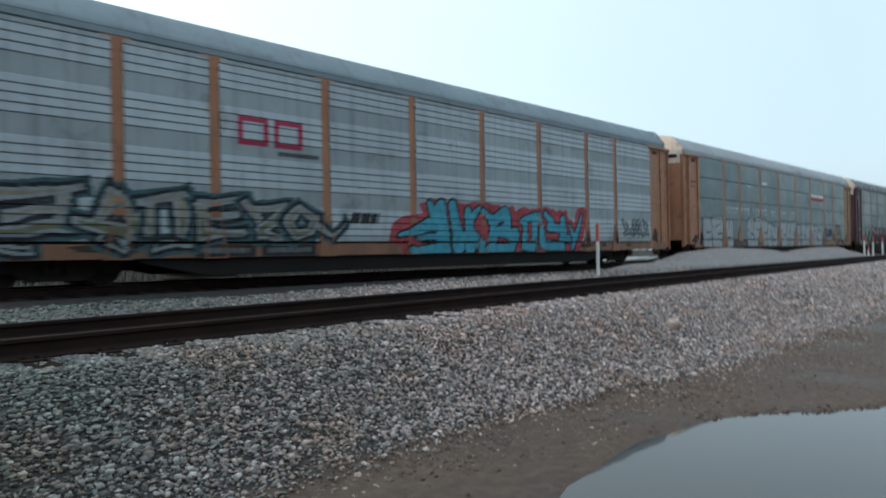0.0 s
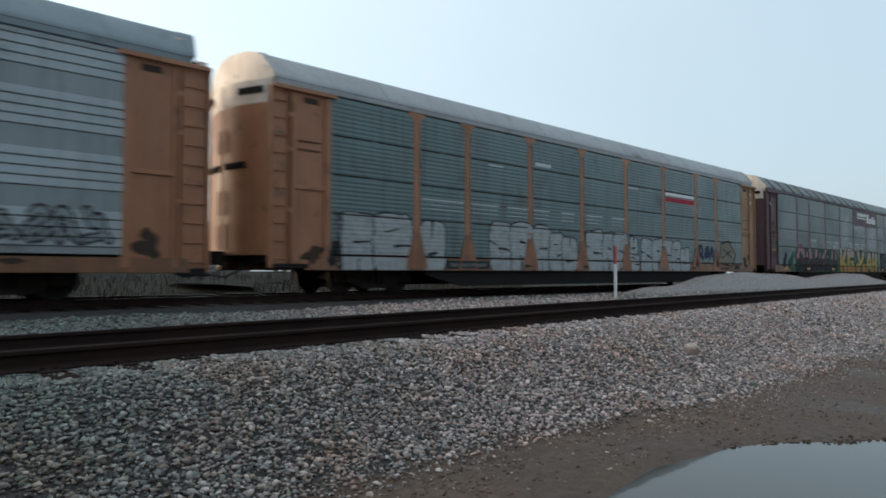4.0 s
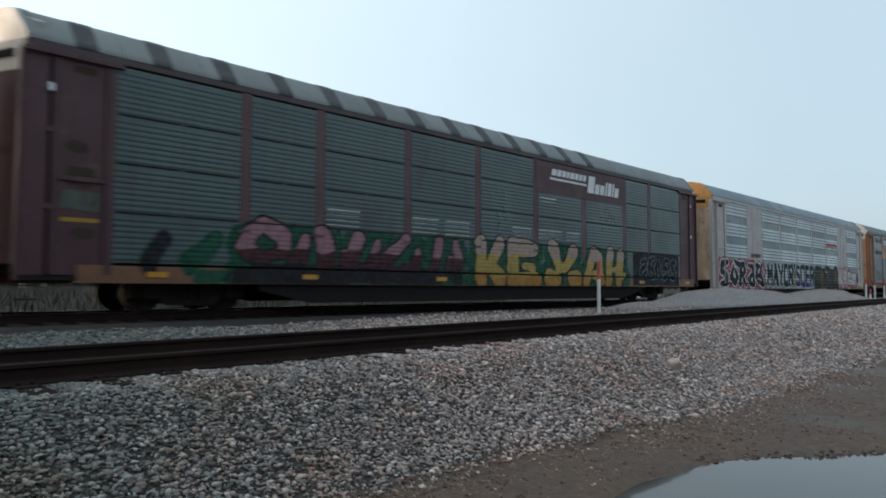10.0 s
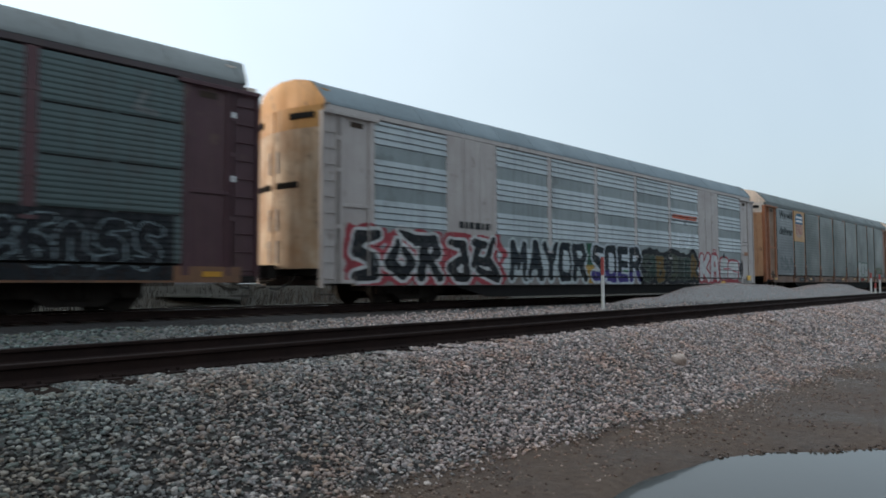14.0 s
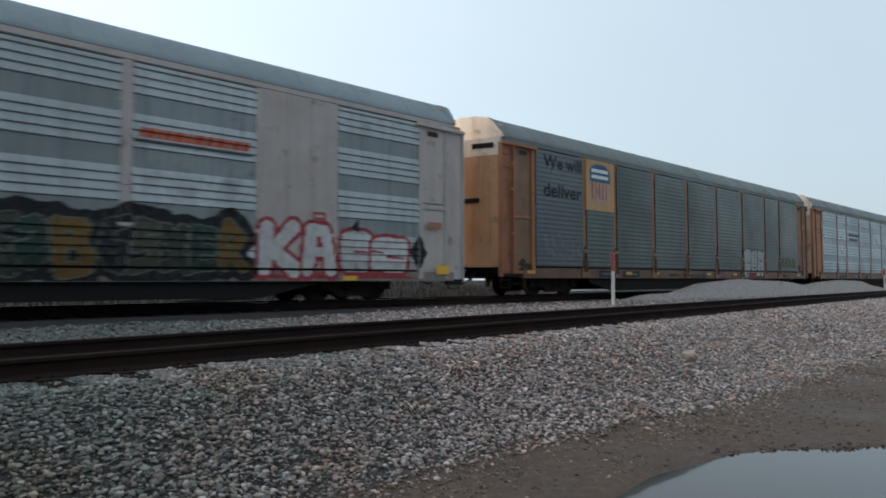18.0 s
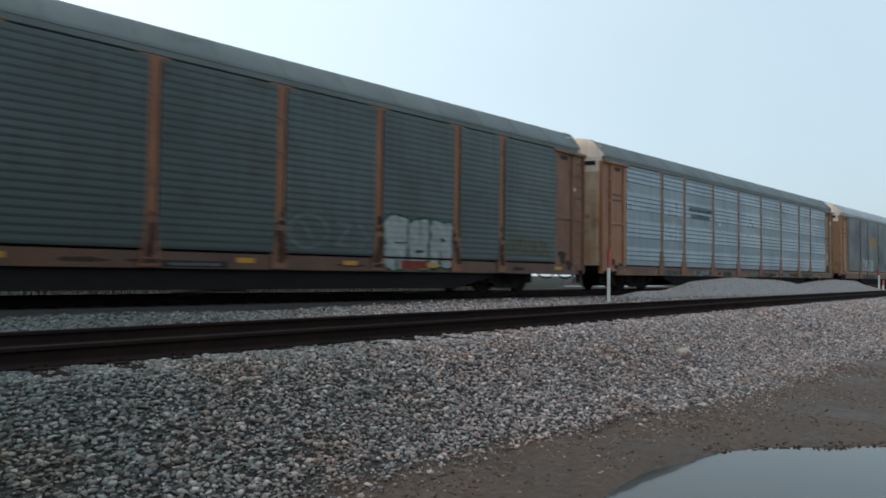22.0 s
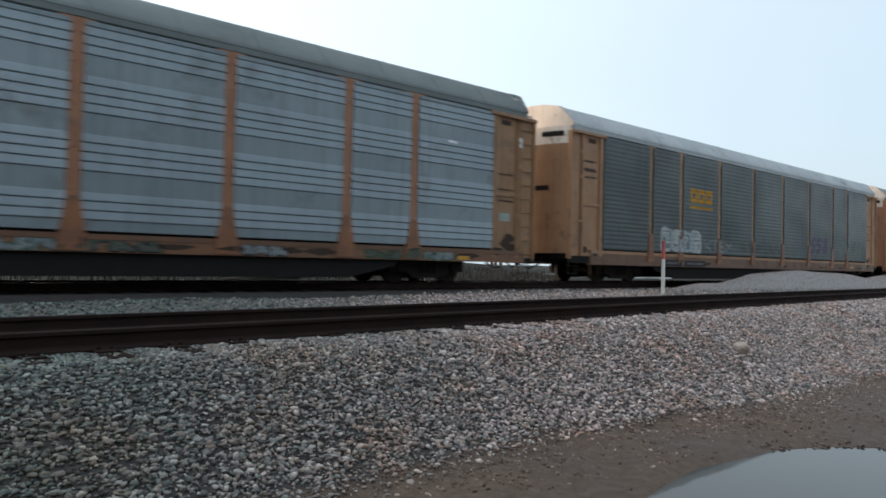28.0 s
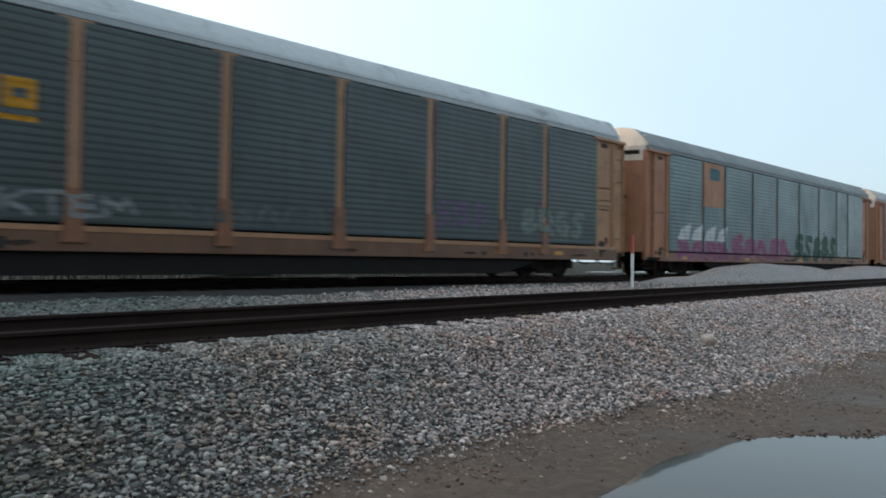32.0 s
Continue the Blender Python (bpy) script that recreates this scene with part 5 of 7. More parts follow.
def bulkhead(car, e, far, s0, s1, z1, ends, plain=False, recess=None):
    """The near side of one end of a car: a framed plate, then the ladder bay next to the corner, under the cover of the door track."""
    def plate(name, x0, x1, y0, y1, za, zb, material, parent, bevel=0.01):
        a, b = sorted((e * x0, e * x1))
        bm = bmesh.new()
        box(bm, a, b, -SIDE + y0, -SIDE + y1, za, zb, bevel)
        return part(name, bm, material, parent)
    def ladder(bay):
        plate("stile", 12.99, 13.03, 0.015, 0.062, low, z1 - 0.1, ends, bay)
        for k in range(10):
            z = low + 0.12 + 0.40 * k
            bm = bmesh.new()
            rod(bm, (e * 13.03, -SIDE + 0.035, z), (e * (far - 0.07), -SIDE + 0.035, z), 0.013, sides=6)
            part("rung", bm, ends, bay)
    low = s1 - 0.25
    board = plate("end_bulkhead", 12.02, 12.84, 0.045, 0.14, low, z1, recess or ends, car)
    for x0, x1 in ((11.85, 12.02), (12.84, 12.93)):
        plate("stiffener", x0, x1, -0.012, 0.14, low, z1, ends, board)
    for z in (low, 2.45):
        plate("rail", 12.024, 12.836, 0.005, 0.042, z, z + 0.09, ends, board, 0.008)
    plate("bay_gap", 12.934, 12.986, 0.09, 0.14, low, z1, M_BLACK, board, 0)
    for z in (1.9, 3.3, 4.1):
        plate("hinge", 12.90, 13.02, 0.0, 0.05, z, z + 0.10, ends, board)
    bay = plate("ladder_bay", 12.99, far - 0.07, 0.065, 0.16, low, z1 - 0.06, ends, car)
    plate("corner_post", far - 0.066, far - 0.006, 0.0, 0.16, low - 0.1, z1 - 0.03, ends, bay)
    if plain:
        plate("cover_plate", 12.99, far - 0.068, 0.045, 0.062, low, z1 - 0.08, ends, bay, 0.006)
    else:
        ladder(bay)
    plate("door_track_cover", 11.72, far - 0.02, -0.07, -0.014, z1 - 0.10, z1 - 0.005, ends, car)
    plate("sill_end", SILL_FRONT + 0.004 if e < 0 else 12.95, far - 0.02, 0.02, 0.15, s0 + 0.04 if e < 0 else low - 0.16, low - 0.004, M_BLACK, car)
    part("sill_step", SHARED["step"], None, car, at=Matrix.Translation((e * 13.25, 0, 0)))


def autorack(center, label, screen, style, post, sill, ends, roof, cap, flare=0.26, sill_z=(0.58, 0.97), fascia=None, solid=(), solid_mat=None, roof_marks=None, door_mat=None, flange=None, plain_front=False, plain_rear=False, band=None, rear=None, front_plate=None):
    """One covered vehicle carrier: deck, screened sides between posts, end doors, roof sheets, bogies, couplers."""
    car = thing("autorack_wagon", pose(center, TRACK_Y, 0), label, "freight wagon", "covered car carriers of the train")
    s0, s1 = sill_z
    SPEC[car.name] = (style, s0, s1, flare, solid)
    z0, z1 = s1, 4.80
    spin = Matrix.Rotation(math.pi, 4, "Z")
    part("underframe", SHARED["underframe"], None, car)
    part("lower_beam", SHARED["skirt"], None, car)
    bm = bmesh.new()
    prism(bm, [(-SIDE - 0.01, s0), (-SIDE - 0.01, s1 - 0.055), (-1.452, s1 - 0.055), (-1.452, s0)], -SILL_FRONT, HALF - 0.25)
    side_sill = mesh_of("side_sill", bm, sill)
    # black strip in place of the shade inside the open seam over the sill
    bm = bmesh.new()
    box(bm, -11.84, 11.84, -SIDE + 0.085, -SIDE + 0.15, s1 - 0.054, s1 - 0.001)
    deck_edge = mesh_of("deck_edge", bm, M_BLACK)
    if flange:
        bm = bmesh.new()
        box(bm, -SILL_FRONT + 0.01, HALF - 0.26, -SIDE - 0.022, -SIDE - 0.0105, s1 - 0.16, s1 - 0.058, 0.004)
        ledge = mesh_of("sill_flange", bm, flange)
    bm = bmesh.new()
    prism(bm, [(-SIDE + 0.03, z1), (-SIDE + 0.004, z1 + 0.02), (-SIDE + 0.004, 4.955), (-SIDE + 0.12, 4.955), (-SIDE + 0.12, z1)], -ROOF_FRONT + 0.03, ROOF_REAR - 0.03)
    top_rail = mesh_of("top_rail", bm, fascia or roof)
    # black strip over the panels, painted as the shade in their recess
    bm = bmesh.new()
    box(bm, -11.84, 11.84, -SIDE + 0.09, -SIDE + 0.14, PANEL_TOP + 0.002, z1 - 0.001)
    header_gap = mesh_of("header_gap", bm, M_BLACK)
    bm = bmesh.new()
    box(bm, 11.85, HALF - 0.05, -SIDE - 0.004, -SIDE + 0.12, s1 - 0.25, z1, 0.012)
    far_plate = mesh_of("end_bulkhead", bm, ends)
    bm = bmesh.new()
    box(bm, -0.02, 0.03, -0.28, 0.28, -0.03, 0.03, 0.008)
    door_bar = mesh_of("door_bar", bm, ends)
    widths = {}
    pm = post_mesh(z0, z1, post, flare)
    if flare:
        bm = bmesh.new()
        prism(bm, [(-flare, z0 - 0.36), (flare, z0 - 0.36), (0.80 * flare, z0), (POST_HALF, z0 + 0.62), (-POST_HALF, z0 + 0.62), (-0.80 * flare, z0)], -SIDE - foot_out(style), -SIDE + 0.05, "y")
        foot = mesh_of("post_foot", bm, M_POST_FOOT)
    for turn in (Matrix.Identity(4), spin):
        part("side_sill", side_sill, None, car, at=turn)
        part("deck_edge", deck_edge, None, car, at=turn)
        if flange:
            part("sill_flange", ledge, None, car, "paler flange along the top of the sill", at=turn)
        part("top_rail", top_rail, None, car, at=turn)
        part("header_gap", header_gap, None, car, at=turn)
        if turn is spin:
            for e in (0, -11.85 - HALF + 0.05):
                part("end_bulkhead", far_plate, None, car, at=turn @ Matrix.Translation((e, 0, 0)))
        for x in POSTS:
            upright = part("side_post", pm, None, car, at=turn @ Matrix.Translation((x, 0, 0)))
            if flare:
                part("post_foot", foot, None, upright)
        for k, (a, b) in enumerate(zip(EDGES, EDGES[1:])):
            w = round(b - a, 2)
            if k in solid:
                if ("solid", w) not in widths:
                    bm = bmesh.new()
                    box(bm, -w / 2, w / 2, -SIDE - 0.002, -SIDE + 0.12, z0, z1, 0.01)
                    for x in (-w / 6, w / 6):
                        box(bm, x - 0.008, x + 0.008, -SIDE - 0.008, -SIDE, z0 + 0.05, z1 - 0.05)
                    box(bm, -w / 2 + 0.03, w / 2 - 0.03, -SIDE - 0.007, -SIDE, 2.95, 2.97)
                    widths["solid", w] = mesh_of("solid_panel", bm, solid_mat)
                part("solid_panel", widths["solid", w], None, car, at=turn @ Matrix.Translation(((a + b) / 2, 0, 0)))
            else:
                # screens fill the openings between the posts
                pa, pb = a + (POST_HALF + 0.003 if k else 0), b - (POST_HALF + 0.003 if k < len(EDGES) - 2 else 0)
                w = round(pb - pa, 2)
                if w not in widths:
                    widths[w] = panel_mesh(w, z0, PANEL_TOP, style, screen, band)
                side = part("side_panel", widths[w], None, car, at=turn @ Matrix.Translation(((pa + pb) / 2, 0, 0)))
                if style == "rows" and turn is not spin:
                    if ("seam", w) not in widths:
                        bm = bmesh.new()
                        box(bm, -w / 4 + 0.04, w / 4 - 0.04, -SIDE + PANEL_IN[style] - 0.011, -SIDE + 0.10, 0.004, 0.036)
                        widths["seam", w] = mesh_of("seam_gap", bm, M_BLACK)
                    for j in range(1, 4):
                        for q in (-w / 4, w / 4):
                            part("seam_gap", widths["seam", w], None, side, at=Matrix.Translation((q, 0, z0 + j * (PANEL_TOP - z0) / 4)))
    bulkhead(car, -1, FRONT, s0, s1, z1, ends, plain_front, front_plate)
    bulkhead(car, 1, REAR, s0, s1, z1, rear or ends, plain_rear)
    n = 16
    rm = roof_mesh((ROOF_FRONT + ROOF_REAR) / n, roof)
    for k in range(n):
        part("roof_sheet", rm, None, car, at=Matrix.Translation((-ROOF_FRONT + (k + 0.5) * (ROOF_FRONT + ROOF_REAR) / n, 0, 0)))
    if roof_marks:
        outer = ROOF_OUTLINE + [(-y, z) for y, z in ROOF_OUTLINE[-2::-1]]
        bm = bmesh.new()
        prism(bm, [(y * 1.004, z + 0.012) for y, z in outer] + [(y, z - 0.01) for y, z in outer[::-1]], -0.2, 0.2)
        strap = mesh_of("roof_strap", bm, roof_marks[0])
        for x in roof_marks[1]:
            part("roof_strap", strap, None, car, "dark band across the roof", at=Matrix.Translation((x, 0, 0)))
    outline = ROOF_OUTLINE + [(-y, z) for y, z in ROOF_OUTLINE[-2::-1]]
    for e in (-1, 1):
        # clamshell end doors, bowed outwards, painted pale above
        turn = Matrix.Identity(4) if e > 0 else spin
        far, roof_end = (REAR, ROOF_REAR) if e > 0 else (FRONT, ROOF_FRONT)

        def bow(y):
            return far - 0.06 + (0.08 if e > 0 else 0.42) * (1 - (y / 1.5) ** 2)
        for lo, hi in ((-1.5, -0.035), (0.035, 1.5)):
            bm = bmesh.new()
            ring = [(bow(y), y) for y in np.linspace(lo, hi, 10)]
            prism(bm, ring + [(far - 0.28, hi), (far - 0.28, lo)], 0.92, 4.38, "z")
            door = part("end_door", bm, door_mat or ends, car, at=turn)
            rounded(door)
            bm = bmesh.new()
            prism(bm, ring + [(far - 0.28, hi), (far - 0.28, lo)], 4.384, 4.93, "z")
            rounded(part("door_head", bm, cap, door, "pale painted head of the door"))
            for z in (1.35, 2.15, 3.6):
                y = lo + (hi - lo) * (0.9 if hi < 0 else 0.1)
                part("door_bar", door_bar, None, door, at=pose(bow(y), y, z, 90, 0, 0))
            for z, y in ((2.92, 0.52), (4.62, 0.98)):
                y = -y if hi < 0 else y
                part("door_latch", SHARED["latch"], None, door, at=pose(bow(y) - 0.01, y, z, 0, 0, math.degrees(math.atan(0.84 * y / 2.25))))
        bm = bmesh.new()
        box(bm, far - 0.25, far - 0.06, -0.034, 0.034, 0.92, 4.9)
        part("door_gap", bm, M_BLACK, car, at=turn)
        bm = bmesh.new()
        prism(bm, [(y * 0.985, z - 0.02) for y, z in outline] + [(1.5, 4.80), (-1.5, 4.80)], roof_end - 0.35, roof_end - 0.06, "x")
        ring = [(roof_end - 0.12 + (0.10 if e > 0 else 0.30) * (1 - (y / 1.45) ** 2), y) for y in np.linspace(-1.30, 1.30, 15)]
        prism(bm, ring + [(roof_end - 0.30, 1.30), (roof_end - 0.30, -1.30)], 4.934, 5.40, "z")
        rounded(part("end_cap", bm, cap, car, "pale weathered gable over the end doors", at=turn))
        bm = bmesh.new()
        prism(bm, [(y * 1.004, z + 0.012) for y, z in outline] + [(y * 0.985, z - 0.03) for y, z in outline[::-1]], roof_end - 0.14, roof_end + 0.006, "x")
        part("roof_edge", bm, roof, car, at=turn)
        # the roof ends in a bow, over a pale bulging gable at the front
        for name, bulge, proud, material, low_z, label in ((("roof_hood", 0.30, 0.014, roof, 4.93, "bowed end of the roof over the doors"),) if e > 0 else
                                                           (("roof_hood", 0.09, 0.016, roof, None, "bowed end of the roof over the doors"), ("gable_bulge", 0.25, 0.004, cap, 4.93, "pale bulging gable over the doors"))):
            bm = bmesh.new()
            inner = [bm.verts.new((roof_end - 0.12, y * 1.006, z + proud)) for y, z in outline]
            outer = [bm.verts.new((roof_end + 0.01 + bulge * (1 - (y / 1.62) ** 2), y * 1.006, z + proud)) for y, z in outline]
            low = [bm.verts.new((v.co.x - 0.03, v.co.y, low_z or v.co.z - 0.02)) for v in outer]
            for k in range(len(outline) - 1):
                bm.faces.new((inner[k], inner[k + 1], outer[k + 1], outer[k]))
                bm.faces.new((outer[k], outer[k + 1], low[k + 1], low[k]))
            bmesh.ops.recalc_face_normals(bm, faces=bm.faces[:])
            part(name, bm, material, car, label, at=turn)
        part("coupler", SHARED["coupler"], None, car, at=turn @ Matrix.Translation((HALF + 0.22, 0, 0)))
        for hose in ("hose_a", "hose_b"):
            part("brake_hose", SHARED[hose], None, car, at=turn @ Matrix.Translation((HALF + 0.02, 0, 0)))
        part("uncoupling_lever", SHARED["lever"], None, car, at=turn @ Matrix.Translation((HALF - 0.02, 0, 0)))
        bogie = part("bogie", SHARED["bolster"], None, car, at=Matrix.Translation((e * 10.05, 0, 0)))
        part("brake_rigging", SHARED["brakes"], None, bogie)
        for y in (-1.0, 1.0):
            part("side_frame", SHARED["side_frame"], None, bogie, at=Matrix.Translation((0, y, 0)) @ (Matrix.Identity(4) if y < 0 else spin))
        for x in (-0.89, 0.89):
            w = part("wheelset", SHARED["wheelset"], None, bogie, at=Matrix.Translation((x, 0, 0.42)))
            WHEELS.append((w, x))
    CARS.append((car, center))
    return car


def spray(name, color, second=None):
    m = mat(name, color, second or tuple(c * 0.75 for c in color), 0.7, 0, 1.5, 40, 0.5, 0, 0.12, (0.1, 0.09, 0.08), spec=0.18)
    # thin, patchy paint lets the panel show through
    n, l = m.node_tree.nodes, m.node_tree.links
    co, t, r = n.new("ShaderNodeTexCoord"), n.new("ShaderNodeTexNoise"), n.new("ShaderNodeMapRange")
    t.inputs["Scale"].default_value, t.inputs["Detail"].default_value = 5.0, 6.0
    l.new(co.outputs["Object"], t.inputs["Vector"])
    r.inputs["From Min"].default_value, r.inputs["From Max"].default_value = 0.36, 0.58
    r.inputs["To Min"].default_value, r.inputs["To Max"].default_value = 0.78, 1.0
    l.new(t.outputs["Fac"], r.inputs["Value"])
    l.new(r.outputs["Result"], n["Principled BSDF"].inputs["Alpha"])
    return m


G_TEAL, G_RED, G_BLACK, G_CREAM = spray("teal_spray", (0.065, 0.31, 0.41)), spray("red_spray", (0.36, 0.06, 0.075)), spray("black_spray", (0.018, 0.02, 0.024)), spray("cream_spray", (0.24, 0.215, 0.165))
G_SILVER, G_YELLOW, G_GREEN, G_PINK = spray("silver_spray", (0.37, 0.39, 0.40), (0.29, 0.31, 0.32)), spray("yellow_spray", (0.38, 0.25, 0.085)), spray("green_spray", (0.015, 0.082, 0.048)), spray("pink_spray", (0.33, 0.18, 0.21))
G_WHITE, G_PALE, G_NAVY, G_DULL = spray("white_spray", (0.58, 0.58, 0.58)), spray("pale_green_spray", (0.33, 0.38, 0.35)), spray("navy_spray", (0.035, 0.04, 0.11)), spray("dull_grey_spray", (0.24, 0.27, 0.28))
G_MAROON = spray("dark_maroon_spray", (0.026, 0.014, 0.016))
G_SILL = spray("murky_green_spray", (0.10, 0.115, 0.095))
G_MAGENTA, G_GOLD = spray("magenta_spray", (0.27, 0.11, 0.18)), spray("ochre_spray", (0.42, 0.25, 0.05))


def data_panel(car, x0, x1, z0, z1, seed):
    """The black panel with small white figures on the sill."""
    painted(car, "data_panel", [rect(x0, x1, z0, z1)], M_DARK, 1, "black data panel on the sill")
    h = z1 - z0
    bars(car, "data_marks", M_DIM_WHITE, x0 + 0.15, x1 - 0.15, z0 + 0.3 * h, z0 + 0.7 * h, seed, label="small white figures, not legible", depth=3)


def reflectors(car, xs, z, material=M_AMBER):
    for x in xs:
        part("reflector_strip", flat([rect(x, x + 0.42, z, z + 0.11)], SIDE + 0.028), material, car, "yellow reflector strip")


def painted_slots(car, spans, z, rows):
    """Rows of white marks painted for the sky light through small slots in a side panel, bright against the dark
    screen.
    """
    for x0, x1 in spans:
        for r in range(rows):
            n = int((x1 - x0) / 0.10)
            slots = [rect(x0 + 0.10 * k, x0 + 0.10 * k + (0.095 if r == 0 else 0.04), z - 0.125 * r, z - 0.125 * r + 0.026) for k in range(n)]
            tagged(painted(car, "slot_row", slots, M_CLEAR_WHITE, 1, "row of white marks painted for sky light through slots", posts=False), kind="stuff")


SCREEN_PALE = galvanized("pale_galvanized", (0.300, 0.335, 0.350), (0.226, 0.258, 0.275), 0.40, (0.10, 0.10, 0.098), 0.35)
SCREEN_GREEN = galvanized("greenish_galvanized", (0.095, 0.148, 0.148), (0.066, 0.110, 0.113), 0.55, (0.035, 0.033, 0.030), 0.55)
SCREEN_DARK = galvanized("dark_galvanized", (0.027, 0.040, 0.040), (0.018, 0.026, 0.027), 0.55, (0.035, 0.033, 0.030), 0.55)
SCREEN_SLATE = galvanized("slate_galvanized", (0.068, 0.092, 0.086), (0.045, 0.062, 0.058), 0.55, (0.045, 0.036, 0.030), 0.55, 0.40, 0.52)
SCREEN_TEAL = galvanized("dull_teal_galvanized", (0.052, 0.086, 0.082), (0.035, 0.059, 0.060), 0.55, (0.035, 0.033, 0.030), 0.55)
SCREEN_BLUE = galvanized("bluish_galvanized", (0.235, 0.286, 0.312), (0.177, 0.219, 0.244), 0.40, (0.10, 0.10, 0.098), 0.35)
SCREEN_SOOT = galvanized("sooty_galvanized", (0.057, 0.074, 0.073), (0.038, 0.052, 0.052), 0.55, (0.035, 0.033, 0.030), 0.55, 0.42, 0.50)
SCREEN_LIGHT = galvanized("light_galvanized", (0.365, 0.392, 0.402), (0.255, 0.290, 0.300), 0.40, (0.10, 0.10, 0.098), 0.35)
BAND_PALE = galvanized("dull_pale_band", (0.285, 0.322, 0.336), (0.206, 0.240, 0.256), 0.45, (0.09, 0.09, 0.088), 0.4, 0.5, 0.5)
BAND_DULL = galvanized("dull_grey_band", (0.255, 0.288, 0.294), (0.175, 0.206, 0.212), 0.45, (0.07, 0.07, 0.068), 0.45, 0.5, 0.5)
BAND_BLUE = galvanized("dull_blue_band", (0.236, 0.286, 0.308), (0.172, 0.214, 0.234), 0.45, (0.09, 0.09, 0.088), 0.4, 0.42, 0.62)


def roofing(name, color, second):
    return galvanized(name, color, second, 0.18, (0.10, 0.095, 0.09), 0.25, 0.62, 0.30)


ROOF_BLUE = roofing("blue_grey_roof", (0.215, 0.262, 0.285), (0.165, 0.202, 0.224))
ROOF_LIGHT = roofing("light_roof", (0.36, 0.37, 0.38), (0.29, 0.295, 0.305))
ROOF_CHALK = roofing("chalky_roof", (0.43, 0.45, 0.46), (0.33, 0.35, 0.36))
ROOF_GREY = roofing("grey_roof", (0.205, 0.222, 0.222), (0.155, 0.168, 0.168))
ROOF_SLATE = roofing("slate_roof", (0.160, 0.182, 0.178), (0.120, 0.138, 0.136))
ROOF_DARK = roofing("dark_roof", (0.060, 0.062, 0.064), (0.044, 0.045, 0.047))
FASCIA_MAROON = paint("dull_maroon_fascia", (0.062, 0.040, 0.044), (0.044, 0.030, 0.034))

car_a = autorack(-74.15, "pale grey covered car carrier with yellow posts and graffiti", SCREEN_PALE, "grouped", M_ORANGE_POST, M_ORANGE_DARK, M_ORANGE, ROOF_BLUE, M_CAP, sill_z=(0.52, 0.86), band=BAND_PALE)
car_b = autorack(-45.67, "green-grey covered car carrier with orange posts and silver graffiti", SCREEN_GREEN, "rows", M_ORANGE_POST, M_ORANGE_DARK, M_ORANGE, ROOF_LIGHT, M_CAP, flare=0.38, rear=M_OLIVE)
car_c = autorack(-17.15, "dark covered car carrier with maroon posts, ends and bright graffiti", SCREEN_TEAL, "rows", M_MAROON_POST, M_ORANGE_DARK, M_MAROON, ROOF_GREY, M_CAP, flare=False, fascia=FASCIA_MAROON, plain_front=True, roof_marks=(ROOF_DARK, [-12.4 + 1.43 * k for k in range(13)]))
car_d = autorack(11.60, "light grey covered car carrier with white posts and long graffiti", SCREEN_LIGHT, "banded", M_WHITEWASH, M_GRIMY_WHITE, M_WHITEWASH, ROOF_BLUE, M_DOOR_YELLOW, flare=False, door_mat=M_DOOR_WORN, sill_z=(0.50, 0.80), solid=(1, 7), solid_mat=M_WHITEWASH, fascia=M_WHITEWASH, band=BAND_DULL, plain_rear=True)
car_e = autorack(40.33, "dark grey covered car carrier with orange posts and rusty ends", SCREEN_SLATE, "even", M_OCHRE, M_BROWN_SILL, M_OCHRE_END, ROOF_SLATE, M_CAP, flare=0.21, door_mat=M_OCHRE_DOOR, rear=M_RUSSET, front_plate=M_UMBER)
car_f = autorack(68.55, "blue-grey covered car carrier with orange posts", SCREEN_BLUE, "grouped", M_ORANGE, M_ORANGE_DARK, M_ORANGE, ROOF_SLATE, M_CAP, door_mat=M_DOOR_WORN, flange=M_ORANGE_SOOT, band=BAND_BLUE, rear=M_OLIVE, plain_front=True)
car_g = autorack(97.28, "sooty covered car carrier with orange posts and a pale roof", SCREEN_SOOT, "even", M_TAN, M_ORANGE_SOOT, M_TAN, ROOF_CHALK, M_CAP, flare=0.20, sill_z=(0.58, 1.10), flange=M_TAN, plain_front=True)
car_h = autorack(125.85, "green-grey covered car carrier with rusty posts and pink graffiti", SCREEN_GREEN, "even", M_DRAB, M_ORANGE_DARK, M_ORANGE, ROOF_GREY, M_CAP, flare=False)
car_i = autorack(154.4, "grey covered car carrier with yellow posts and ends", SCREEN_DARK, "even", M_ORANGE, M_ORANGE_DARK, M_ORANGE, ROOF_LIGHT, M_CAP)


# ---- markings and graffiti ----
def grime(car, seed, spots):
    """Black oily stains, each a ragged patch of its own."""
    rng = random.Random(seed)
    for x, z, w, h in spots:
        ring = [(x + w * rng.uniform(0.65, 1.1) * math.cos(q), z + h * rng.uniform(0.65, 1.1) * math.sin(q)) for q in [math.tau * j / 11 for j in range(11)]]
        fan = [[(x, z), p, q] for p, q in zip(ring, ring[1:] + ring[:1])]
        painted(car, "grime_stain", fan, M_GRIME, 1, "black oily stain")


